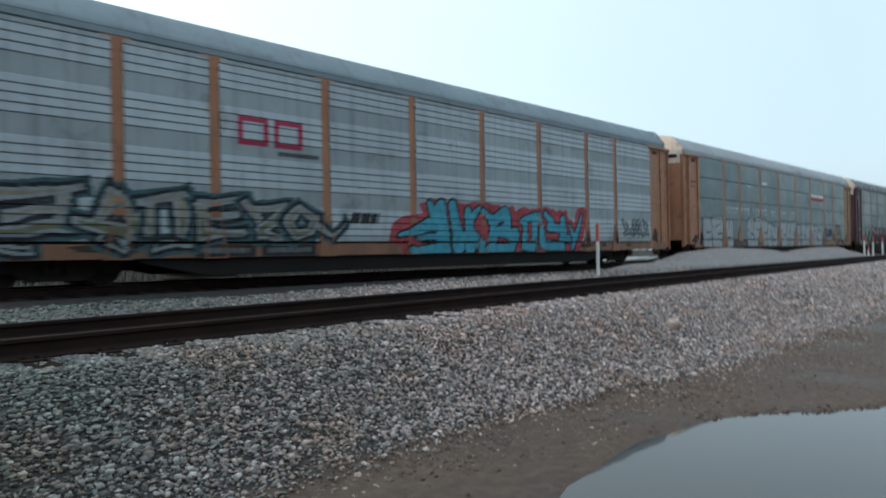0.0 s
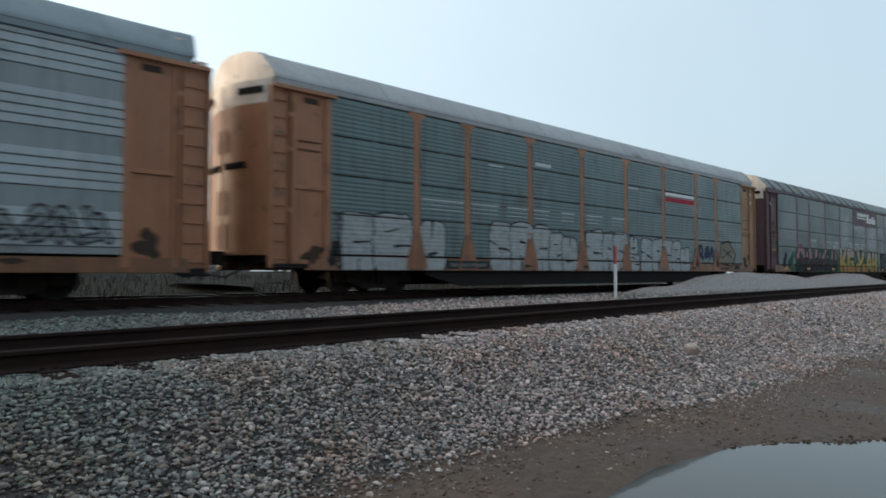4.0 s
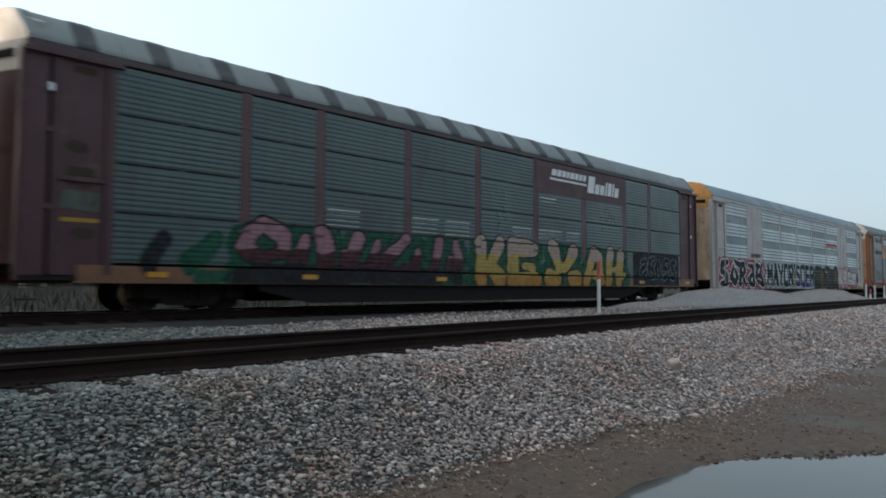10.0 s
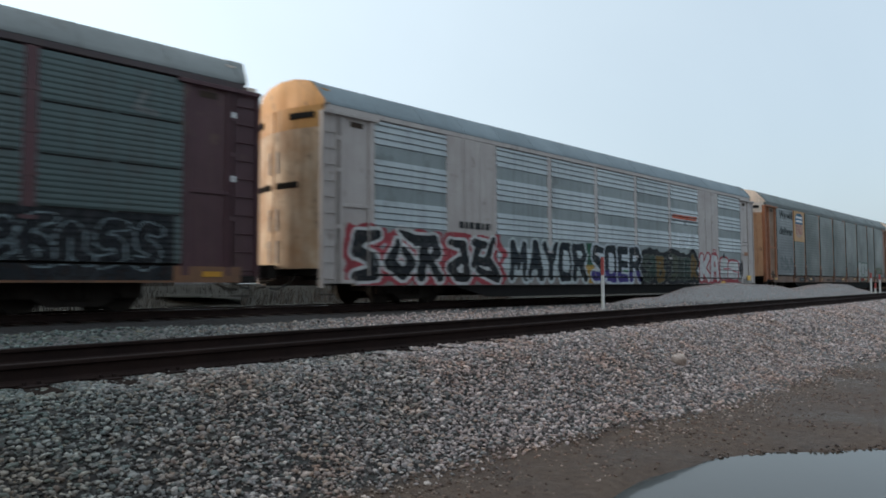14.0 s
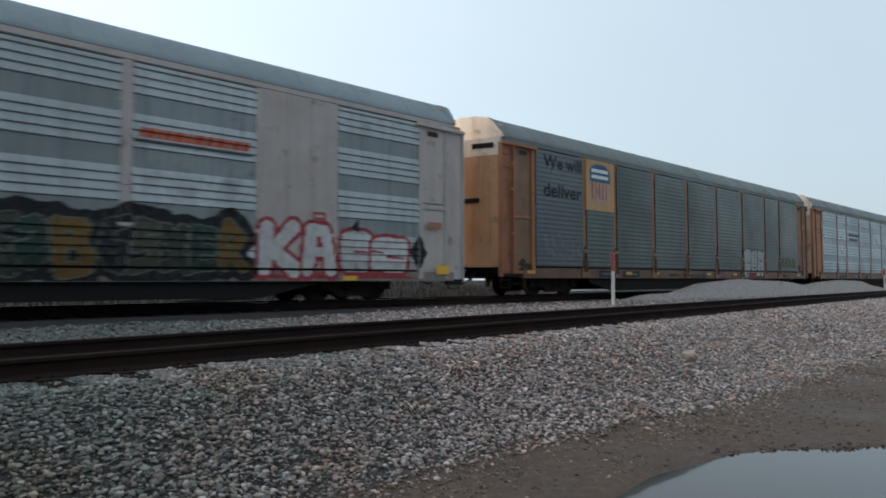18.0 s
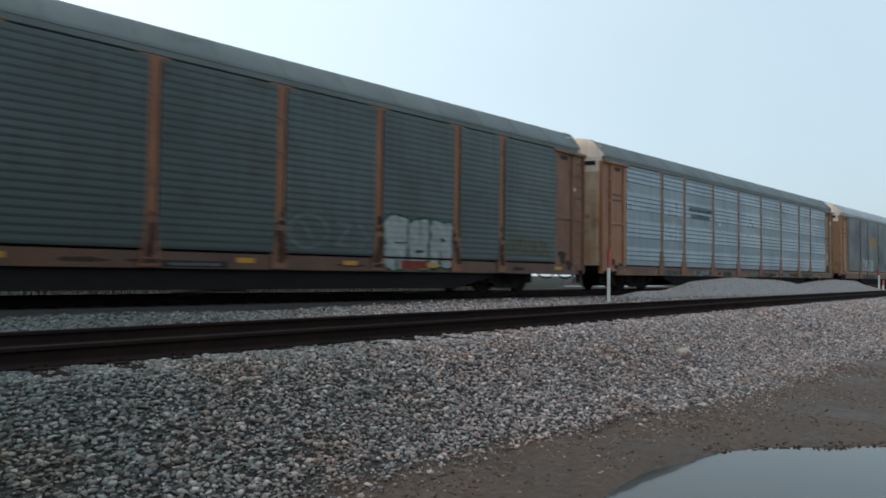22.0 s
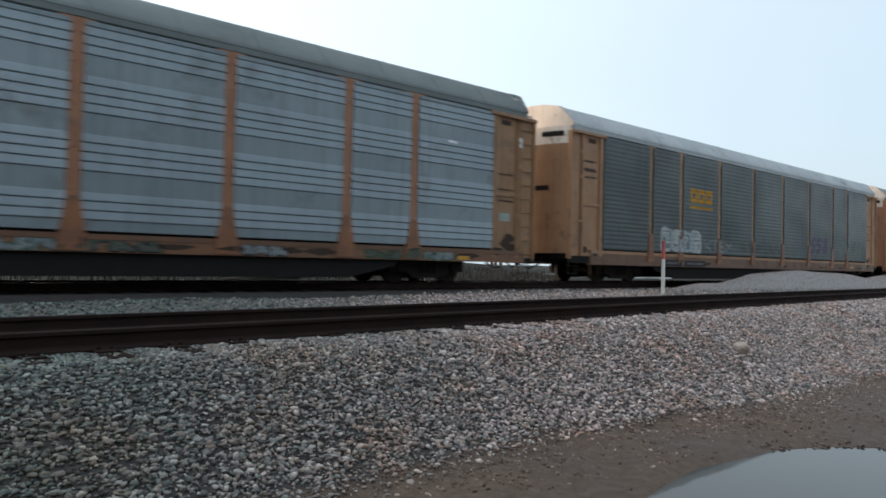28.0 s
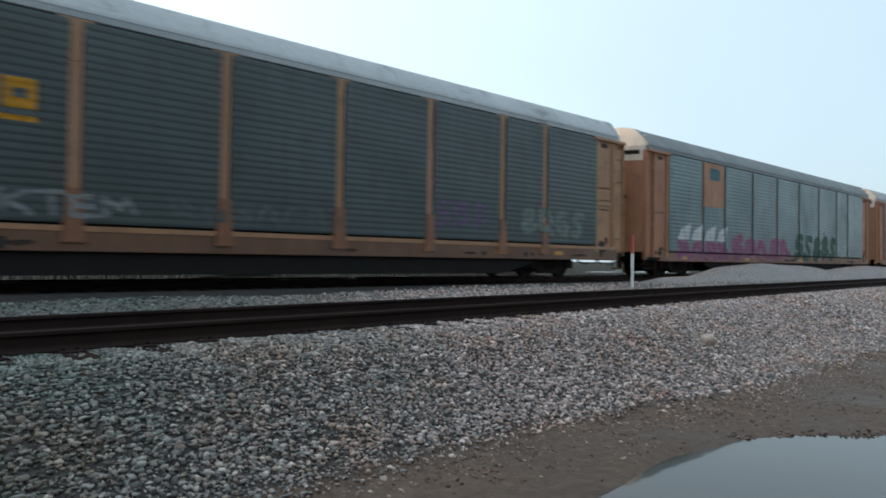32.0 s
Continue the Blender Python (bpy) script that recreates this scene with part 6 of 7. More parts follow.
def end_marks():
    """Dark vents under the track cover, white squares painted for sky light in the ladder gap, and small writing on the
    end plates.
    """
    for car, _ in CARS:
        for e in (-1, 1):
            part("vent_slot", flat([rect(min(e * 12.2, e * 12.6), max(e * 12.2, e * 12.6), 4.48, 4.62)], SIDE - 0.038), M_GRIME, car, "dark vent slot")
        s = 1 if car in (car_b, car_f, car_g) else 0
        if s:
            for z in (3.05, 2.62, 2.5, 2.3):
                bars(car, "small_lettering", M_GRIME, 12.12, 12.75, z, z + 0.045, int(z * 100))
            for z in (3.55, 3.35):
                bars(car, "small_lettering", M_GRIME, -12.75, -12.12, z, z + 0.05, int(z * 90))
    # white squares take the place of sky light through the ladder gap
    for car, heights in ((car_c, (4.15, 2.75)), (car_e, (3.45,)), (car_f, (4.05, 3.9)), (car_b, (4.3, 3.9))):
        for z in heights:
            part("sticker", flat([rect(12.92, 13.02, z, z + 0.13)], SIDE + 0.004), M_CLEAR_WHITE, car, "small white square painted for light through the ladder gap")


def mark_cars():
    end_marks()
    for k, car in enumerate((car_a, car_b, car_e, car_f, car_g, car_h)):
        rng = random.Random(300 + k)
        grime(car, 310 + k, [(rng.uniform(12.1, 12.7), 0.9 + 0.12 * j, rng.uniform(0.10, 0.30), rng.uniform(0.12, 0.25)) for j in range(4)])
        grime(car, 330 + k, [(-rng.uniform(12.1, 12.75), 0.85 + 0.1 * j, rng.uniform(0.10, 0.22), rng.uniform(0.08, 0.16)) for j in range(3)])
        grime(car, 350 + k, [(rng.uniform(-11, 11), 0.72, rng.uniform(0.1, 0.6), rng.uniform(0.04, 0.1)) for j in range(9)])
    smear = spray("rust_smear", (0.075, 0.036, 0.024))
    for car, posts_at, tall in ((car_e, POSTS, 1.0), (car_a, (7.13, 9.1), 0.3), (car_b, (7.13, 9.1), 0.35)):
        rng = random.Random(380)
        for x in posts_at:
            w, h = rng.uniform(0.10, 0.16), tall * rng.uniform(0.7, 1.1)
            piece(car, [[(x + rng.uniform(-0.05, 0.05), 0.92, x + rng.uniform(-0.06, 0.06), 0.92 + h, w, 0.04)]], [(0.0, (smear,))], "brown rusty smear at the foot of a post", warp=0.08, seed=x)
    # car with teal and cream pieces
    m_red = spray("crimson_logo", (0.36, 0.03, 0.07))
    for x0, x1 in ((-6.6, -5.85), (-5.7, -4.95)):
        painted(car_a, "logo_shape", [rect(x0, x1, 3.50, 3.62), rect(x0, x1, 2.98, 3.10), rect(x0, x0 + 0.12, 3.10, 3.50), rect(x1 - 0.12, x1, 3.10, 3.50)], m_red, 2, "crimson frame of a painted logo")
    bars(car_a, "small_lettering", M_DARK, -5.6, -4.5, 2.80, 2.90, 4)
    cream = [
        [(-11.6, 0.95, -11.3, 1.70, 0.12, 0.10), (-11.3, 1.62, -9.75, 1.86, 0.13, 0.06), (-11.0, 1.30, -10.0, 1.50, 0.10, 0.08), (-11.3, 1.0, -9.9, 1.15, 0.10, 0.13), (-10.05, 1.75, -10.2, 1.1, 0.10, 0.08), (-11.9, 0.70, -10.6, 0.72, 0.05, 0.09)],
        [(-9.6, 1.1, -9.15, 1.80, 0.06, 0.15), (-9.1, 1.75, -8.7, 0.95, 0.12, 0.17), (-9.9, 1.25, -9.0, 1.0, 0.07, 0.20), (-9.3, 0.95, -9.0, 0.66, 0.18, 0.08)],
        [(-8.55, 1.05, -8.5, 1.62, 0.10, 0.10), (-8.75, 1.62, -7.8, 1.80, 0.07, 0.11), (-7.85, 1.75, -7.92, 1.0, 0.15, 0.10), (-8.4, 0.75, -7.7, 0.78, 0.10, 0.05)],
        [(-7.5, 1.65, -6.4, 1.76, 0.09, 0.07), (-7.5, 1.6, -7.4, 1.0, 0.14, 0.12), (-7.4, 1.35, -6.6, 1.42, 0.08, 0.07), (-7.5, 1.0, -6.5, 1.08, 0.11, 0.07)],
        [(-6.45, 1.72, -6.1, 1.3, 0.10, 0.10), (-6.3, 1.58, -5.4, 1.62, 0.09, 0.09), (-5.45, 1.55, -6.1, 1.05, 0.12, 0.12), (-6.1, 1.0, -5.3, 0.96, 0.11, 0.07)],
        [(-5.05, 1.65, -5.4, 1.3, 0.09, 0.12), (-5.4, 1.3, -5.2, 0.98, 0.12, 0.12), (-5.2, 0.98, -4.75, 1.1, 0.12, 0.10), (-4.75, 1.1, -4.62, 1.4, 0.10, 0.10), (-4.62, 1.4, -5.05, 1.65, 0.10, 0.09), (-4.6, 1.25, -4.1, 0.95, 0.08, 0.03), (-4.1, 0.95, -3.75, 1.35, 0.05, 0.02)]]
    piece(car_a, cream, [(-0.065, (G_CREAM, G_DULL, G_PALE, spray("dusky_pink_spray", (0.24, 0.16, 0.145)))), (0.0, (G_DULL,)), (0.075, (G_BLACK,)), (0.14, (spray("dim_teal_spray", (0.05, 0.105, 0.12)),))], "cream and olive wildstyle graffiti letters with black feet and edges", [(0.92, G_BLACK), (1.28, spray("murky_olive_spray", (0.135, 0.135, 0.082))), (9.0, G_CREAM)], sharp=True, warp=0.05, seed=21)
    teal = [
        [(-1.95, 1.02, -0.55, 1.38, 0.05, 0.20), (-0.8, 1.92, -0.5, 1.35, 0.10, 0.20), (-0.38, 1.85, -0.28, 0.62, 0.20, 0.27), (-1.5, 0.62, -0.2, 0.62, 0.09, 0.14), (-1.3, 0.98, -0.35, 0.98, 0.06, 0.10)],
        [(0.12, 1.92, 0.35, 0.75, 0.13, 0.26), (0.35, 0.80, 0.62, 1.05, 0.16, 0.10), (0.75, 1.72, 0.85, 0.70, 0.15, 0.22), (1.33, 1.86, 0.80, 1.48, 0.05, 0.13), (0.85, 1.22, 1.35, 0.66, 0.10, 0.20)],
        [(1.48, 1.76, 1.95, 1.45, 0.10, 0.16), (1.75, 1.45, 2.5, 1.74, 0.11, 0.20), (2.5, 1.74, 2.6, 1.35, 0.20, 0.14), (2.6, 1.35, 1.9, 1.12, 0.14, 0.10), (1.9, 1.5, 1.86, 0.66, 0.15, 0.20), (2.05, 1.10, 2.95, 1.06, 0.08, 0.20), (2.95, 1.06, 2.8, 0.66, 0.20, 0.15), (2.8, 0.63, 1.6, 0.63, 0.13, 0.11)],
        [(3.25, 1.48, 4.08, 1.68, 0.08, 0.14), (3.45, 1.48, 3.45, 0.70, 0.13, 0.14), (4.0, 1.6, 3.95, 0.70, 0.13, 0.14), (3.4, 0.68, 4.0, 0.66, 0.12, 0.12)],
        [(4.28, 1.74, 4.42, 0.80, 0.08, 0.19), (4.42, 0.76, 5.6, 0.66, 0.17, 0.12), (4.62, 1.78, 4.95, 1.48, 0.10, 0.14), (4.8, 1.32, 5.6, 1.30, 0.14, 0.14), (5.6, 1.62, 5.6, 1.10, 0.12, 0.20), (5.4, 0.95, 6.0, 0.92, 0.08, 0.12)],
        [(5.98, 1.40, 6.3, 0.95, 0.04, 0.15), (6.78, 1.80, 6.3, 0.95, 0.03, 0.14), (6.3, 1.0, 6.2, 0.64, 0.14, 0.09)]]
    piece(car_a, teal, [(0.0, (G_TEAL,)), (0.062, (G_BLACK,))], "teal wildstyle graffiti letters on a red cloud", back=(G_RED, 0.30, 1.98), warp=0.035, seed=22)
    graffiti(car_a, 9.65, 11.7, 1.02, 1.78, G_DULL, G_BLACK, 23, count=4, weight=0.10, jolt=0.2, edge=1.9, label="small black outlined tag")
    bars(car_a, "small_tag", G_BLACK, -3.6, -2.7, 1.30, 1.58, 24, 0.1, 0.3)
    data_panel(car_a, -7.6, -6.2, 0.525, 0.80, 25)
    data_panel(car_a, -6.05, -4.6, 0.525, 0.80, 26)
    # car with silver pieces
    cuts = ([(0.40, 0.52, 0.86, 0.50, 0.035), (0.5, 0.0, 0.47, 0.20, 0.04)], [(0.55, 0.42, 1.0, 0.45, 0.04), (0.30, 0.72, 0.62, 0.74, 0.025)], [(0.5, 1.0, 0.5, 0.70, 0.035), (0.32, 0.34, 0.7, 0.36, 0.05)],
            [(0.0, 0.60, 0.30, 0.58, 0.03), (0.45, 0.48, 0.9, 0.40, 0.045)], [(0.5, 0.0, 0.5, 0.32, 0.045), (0.45, 0.62, 0.62, 0.60, 0.05)])
    silver = [(-11.6, -10.5, 0.56, 1.98), (-10.55, -9.3, 0.56, 2.02), (-9.0, -8.05, 0.56, 1.9), (-6.2, -5.2, 0.56, 2.02), (-5.25, -4.15, 0.58, 2.05), (-4.15, -3.25, 0.56, 2.0), (-3.3, -2.55, 0.56, 1.82), (-2.6, -1.75, 0.56, 1.70),
              (-1.25, -0.15, 0.57, 2.0), (-0.15, 0.62, 0.57, 1.96), (0.55, 1.5, 0.57, 1.98), (1.62, 2.35, 0.57, 1.25), (1.65, 2.25, 1.2, 1.85), (2.5, 3.4, 0.58, 1.82), (3.35, 4.25, 0.58, 1.86), (4.2, 5.0, 0.58, 1.84), (4.95, 5.75, 0.58, 1.80), (5.65, 6.5, 0.58, 1.56)]
    piece(car_b, [(*q, cuts[k % 5]) for k, q in enumerate(silver)], [(0.0, (G_SILVER,)), (0.04, (G_BLACK,))], "fat silver graffiti letters edged black", posts="upper", warp=0.05, seed=40)
    for x0 in (-11.6, -1.25):
        piece(car_b, [[(x0 + 0.05, 0.62, x0 + 0.02, 1.85, 0.03, 0.05)], [(x0 - 0.25, 0.8, x0 - 0.12, 1.2, 0.12, 0.10)]], [(0.0, (G_BLACK,))], "black sprayed shadow beside the letters", posts=False, seed=41)
    painted(car_b, "logo_shape", [rect(4.45, 6.95, 3.68, 3.80)], M_CLEAR_WHITE, 1, "white bands of a painted logo")
    painted(car_b, "logo_shape", [rect(4.45, 6.95, 3.42, 3.62)], spray("red_logo", (0.42, 0.035, 0.06)), 1, "red band of a painted logo")
    graffiti(car_b, 7.3, 8.9, 1.1, 1.75, G_NAVY, G_BLACK, 44, count=3, weight=0.12, label="dark blurred tag")
    painted(car_b, "graffiti_shape", [[(9.4, 1.0), (10.7, 0.85), (11.1, 1.35), (10.4, 1.95), (9.6, 1.8)]], G_CREAM, 2, "cream sprayed shape")
    painted(car_b, "graffiti_outline", [[(9.32, 0.95), (10.75, 0.78), (11.2, 1.35), (10.45, 2.03), (9.55, 1.88)]], G_BLACK, 1)
    painted(car_b, "graffiti_line", [capsule((9.7, 1.2), (10.6, 1.55), 0.03, 3), capsule((9.8, 1.6), (10.8, 1.2), 0.03, 3)], G_BLACK, 3)
    painted_slots(car_b, ((-8.9, -7.3), (-7.0, -5.8), (-5.4, -4.4), (-4.1, -3.2), (-2.6, -1.9), (-1.2, -0.2), (0.5, 1.3)), 2.50, 3)
    painted_slots(car_b, ((-6.2, -5.6), (1.6, 2.4)), 3.72, 1)
    data_panel(car_b, -8.0, -6.2, 0.62, 0.86, 45)
    bars(car_b, "small_lettering", M_CLEAR_WHITE, -4.0, -3.2, 3.95, 4.05, 46)
    part("data_plate", flat([rect(11.0, 11.5, 0.68, 0.88)], SIDE + 0.03), M_DARK, car_b, "small black plate on the sill")
    # maroon car
    stubs = [
        [(-9, 1.75, -8.6, 1.92, 0.17, 0.18), (-8.6, 1.92, -8.15, 1.68, 0.18, 0.18), (-8.15, 1.68, -8.15, 1.32, 0.18, 0.17), (-8.15, 1.32, -8.7, 1.12, 0.17, 0.15), (-8.7, 1.12, -9.1, 1.42, 0.15, 0.18), (-9.1, 1.42, -9, 1.75, 0.18, 0.17), (-9.2, 0.74, -8.2, 0.74, 0.13, 0.17)],
        [(-7.55, 1.62, -7.8, 0.8, 0.15, 0.25), (-7, 1.7, -6.9, 1, 0.25, 0.25), (-7.8, 0.78, -6.9, 0.74, 0.18, 0.17)],
        [(-5.95, 1.76, -6.12, 1.25, 0.17, 0.2), (-6.6, 0.82, -5.6, 0.9, 0.2, 0.22), (-6.4, 1.3, -6.2, 0.9, 0.11, 0.22)],
        [(-5.35, 1.62, -5.5, 1, 0.13, 0.18), (-4.4, 1.78, -5, 1.25, 0.16, 0.17), (-5.4, 0.84, -4.4, 0.88, 0.2, 0.22)],
        [(-3.9, 1.52, -4.02, 0.8, 0.12, 0.15), (-3.1, 1.82, -3.3, 0.9, 0.16, 0.19), (-4, 0.78, -3.2, 0.74, 0.16, 0.18)],
        [(-2.35, 1.74, -2.3, 0.8, 0.13, 0.2), (-2.75, 0.9, -2.6, 1.4, 0.13, 0.09)]]
    piece(car_c, [[(-10.3, 1.0, -9.8, 1.5, 0.22, 0.2), (-10.1, 0.7, -9.6, 0.7, 0.15, 0.15)], [(-11.1, 0.95, -10.9, 1.5, 0.2, 0.15)]], [(0.0, (G_GREEN, G_BLACK))], "dark sprayed clouds beside the letters", warp=0.12, seed=30)
    piece(car_c, stubs, [(0.0, (G_PINK,)), (0.055, (G_MAROON,))], "pink, maroon and black graffiti letters", [(1.02, G_BLACK), (1.36, spray("deep_maroon_spray", (0.075, 0.028, 0.032))), (9.0, G_PINK)], (G_GREEN, 0.26, 1.92), warp=0.07, seed=31)
    fat = [
        [(-1.3, 0.78, -1.3, 1.85, 0.26, 0.26), (-0.42, 1.9, -0.8, 1.3, 0.24, 0.2), (-0.9, 1.2, -0.42, 0.78, 0.22, 0.31)],
        [(0.2, 0.8, 0.25, 1.85, 0.29, 0.29), (0.3, 1.84, 1.3, 1.76, 0.3, 0.24), (0.3, 0.76, 1.5, 0.78, 0.24, 0.24), (0.8, 1.2, 1.25, 1.16, 0.12, 0.18)],
        [(2.4, 1.85, 2.75, 1.25, 0.28, 0.18), (3.62, 1.8, 3.1, 1.2, 0.25, 0.18), (2.2, 0.85, 2.6, 0.8, 0.31, 0.24), (3.55, 0.85, 3.85, 0.85, 0.29, 0.29), (2.7, 1.2, 3.1, 1.2, 0.17, 0.17)],
        [(4.4, 0.75, 4.9, 1.8, 0.22, 0.22), (4.9, 1.8, 5.28, 1.6, 0.23, 0.22), (5.25, 1.6, 5.4, 0.8, 0.2, 0.22), (4.95, 1, 5.4, 0.9, 0.16, 0.24)],
        [(5.9, 0.75, 6.05, 1.85, 0.22, 0.23), (6.8, 1.76, 6.65, 0.8, 0.25, 0.24), (5.9, 1.2, 6.7, 1.2, 0.11, 0.11), (6.7, 0.9, 7.08, 1, 0.19, 0.12)]]
    piece(car_c, fat, [(0.0, (G_YELLOW,)), (0.05, (G_BLACK,))], "fat yellow graffiti letters with pale pink tops", [(0.92, spray("rusty_orange_spray", (0.40, 0.20, 0.055))), (1.5, spray("straw_spray", (0.44, 0.31, 0.10))), (9.0, spray("pale_pink_spray", (0.43, 0.32, 0.27)))], (G_GREEN, 0.27, 1.98), warp=0.045, seed=32)
    painted(car_c, "graffiti_backing", [rect(7.75, 11.7, 0.62, 1.92)], G_BLACK, 0.6, "dark sprayed field behind a tag")
    graffiti(car_c, 8.25, 11.5, 0.80, 1.86, G_BLACK, spray("slate_spray", (0.20, 0.25, 0.27)), 33, "bdahf", curve=True, weight=0.16, jolt=0.14, edge=1.28, label="dark tag with pale edges")
    bm = bmesh.new()
    box(bm, 1.43, 7.2, -SIDE - 0.012, -SIDE + 0.02, 3.72, 4.78, 0.008)
    part("name_board", bm, M_MAROON, car_c, "maroon board behind the white lettering")
    x, out = 2.3, []
    for w in (0.30, 0.22, 0.22, 0.16, 0.26, 0.2, 0.2, 0.2):
        out.append(rect(x, x + w, 4.36, 4.58, 0.2))
        x += w + 0.05
    out.append(rect(2.2, 4.45, 4.20, 4.27, 0.2))
    x = 4.5
    for w, h in ((0.42, 0.62), (0.30, 0.36), (0.28, 0.36), (0.12, 0.5), (0.26, 0.5), (0.12, 0.5), (0.28, 0.36)):
        out.append(rect(x, x + w, 3.98, 3.98 + h, 0.2))
        x += w + 0.06
    part("logo_shape", flat(out, SIDE + 0.018), M_CLEAR_WHITE, car_c, "white slanted bars of a painted company name")
    painted(car_c, "small_mark", [capsule((10.9, 4.0), (11.1, 4.35), 0.05), capsule((10.9, 4.0), (11.3, 3.95), 0.06)], M_DIM_WHITE, 2, "worn white painted mark")
    painted_slots(car_c, ((1.7, 2.6),), 3.52, 2)
    painted_slots(car_c, ((0.2, 1.2), (1.6, 3.0), (3.2, 4.1)), 2.42, 3)
    painted_slots(car_c, ((-4.1, -3.0), (-2.8, -1.7), (-6.9, -5.9)), 2.40, 4)
    grime(car_c, 401, [(-12.45, 2.55, 0.3, 0.25), (-12.5, 3.1, 0.2, 0.15), (-12.35, 1.5, 0.25, 0.12)])
    painted(car_c, "graffiti_shape", [[(-12.8, 1.95), (-12.1, 1.9), (-12.05, 2.25), (-12.7, 2.3)]], G_SILL, 2, "murky green sprayed patch")
    painted(car_c, "graffiti_shape", [rect(-12.75, -12.1, 1.70, 1.78)], G_GOLD, 3, "ochre sprayed line")
    part("sticker", flat([rect(-13.02, -12.92, 4.05, 4.2)], SIDE + 0.004), M_CLEAR_WHITE, car_c, "small white square painted for light through the ladder gap")
    reflectors(car_c, (-11.2, -7.6, -3.2, 8.2, 12.3), 0.70)
    # light car with the long row of letters
    script = [
        [(-11.75, 1.82, -12.3, 1.74, 0.13, 0.18), (-12.3, 1.74, -12.4, 1.4, 0.18, 0.18), (-12.4, 1.4, -11.9, 1.15, 0.16, 0.16), (-11.9, 1.15, -11.85, 0.85, 0.18, 0.18), (-11.85, 0.82, -12.45, 0.72, 0.18, 0.13)],
        [(-11.05, 1.66, -11.32, 1.1, 0.10, 0.19), (-11.32, 1.1, -10.9, 0.78, 0.19, 0.16), (-10.9, 0.78, -10.55, 1.1, 0.16, 0.16), (-10.55, 1.1, -10.85, 1.42, 0.16, 0.13)],
        [(-11.0, 1.98, -10.4, 1.72, 0.03, 0.15), (-10.4, 1.7, -9.7, 1.74, 0.15, 0.17), (-9.7, 1.7, -9.6, 1.4, 0.17, 0.16), (-9.6, 1.4, -10.1, 1.18, 0.14, 0.11), (-10.1, 1.6, -10.2, 0.75, 0.15, 0.17), (-9.9, 1.2, -9.5, 0.72, 0.13, 0.15)],
        [(-9.05, 1.72, -8.5, 1.64, 0.11, 0.14), (-8.55, 1.65, -8.38, 0.8, 0.15, 0.17), (-9.05, 1.02, -8.7, 1.22, 0.15, 0.12), (-9.05, 1.0, -8.82, 0.74, 0.15, 0.13), (-8.82, 0.72, -8.4, 0.74, 0.13, 0.13)],
        [(-8.05, 1.76, -7.6, 1.72, 0.13, 0.13), (-7.9, 1.62, -8.08, 1.12, 0.13, 0.13), (-7.2, 1.82, -7.5, 1.3, 0.12, 0.13), (-8.0, 1.2, -7.4, 1.2, 0.13, 0.13), (-7.4, 1.2, -6.98, 0.75, 0.13, 0.14), (-7.9, 0.95, -7.0, 0.70, 0.11, 0.13)]]
    piece(car_d, script, [(0.0, (G_BLACK,)), (0.085, (G_WHITE,))], "black graffiti letters edged white on a red cloud", back=(G_RED, 0.24, 2.02), warp=0.03, seed=51)
    piece(car_d, [[(-7.0, 1.75, -6.65, 1.45, 0.16, 0.10), (-6.65, 1.45, -6.95, 1.1, 0.12, 0.05)]], [(0.0, (G_RED,))], "red sprayed arrow", seed=49)
    ink = spray("blue_black_spray", (0.013, 0.019, 0.026))
    graffiti(car_d, -6.4, -2.1, 0.60, 1.97, ink, spray("pale_grey_spray", (0.50, 0.55, 0.56)), 52, "MAYOR", weight=0.165, jolt=0.03, edge=1.6, label="tall dark block letters edged white")
    graffiti(car_d, -1.75, 1.75, 0.58, 1.97, ink, spray("pale_blue_spray", (0.52, 0.56, 0.60)), 53, "SOER", weight=0.175, jolt=0.03, edge=1.55, foot=spray("violet_spray", (0.06, 0.045, 0.20)), back=None, label="tall dark block letters, violet below, edged white")
    painted(car_d, "graffiti_backing", [rect(0.15, 0.75, 0.95, 1.45)], spray("leaf_spray", (0.05, 0.20, 0.075)), 0.4, "green sprayed patch")
    painted(car_d, "graffiti_backing", [rect(-2.1, -1.72, 1.2, 1.98)], G_GREEN, 1)
    painted(car_d, "graffiti_backing", [rect(-2.2, -1.6, 0.55, 1.2)], G_GOLD, 1)
    graffiti(car_d, 1.9, 6.8, 0.60, 1.95, (spray("olive_spray", (0.035, 0.045, 0.036)), spray("bottle_spray", (0.022, 0.045, 0.038)), spray("dark_ochre", (0.15, 0.09, 0.028)), G_BLACK, spray("dark_olive_spray", (0.06, 0.066, 0.045))), spray("moss_spray", (0.14, 0.155, 0.13)), 54, "SbBdheEc", weight=0.19, jolt=0.22, edge=1.22, halo=0.30, back=G_BLACK, label="green, ochre and black camouflage graffiti")
    pale_letters = [[(7.25, 0.78, 7.3, 1.72, 0.17, 0.17), (7.98, 1.74, 7.5, 1.25, 0.16, 0.15), (7.5, 1.2, 7.98, 0.78, 0.16, 0.18)], [(8.36, 0.78, 8.45, 1.66, 0.16, 0.15), (8.45, 1.7, 8.85, 1.68, 0.15, 0.15), (8.85, 1.68, 9.02, 0.78, 0.15, 0.17), (8.45, 1.2, 8.9, 1.2, 0.12, 0.12)],
                    (9.32, 10.3, 0.72, 1.72, cuts[0]), (10.25, 11.45, 0.72, 1.60, cuts[3])]
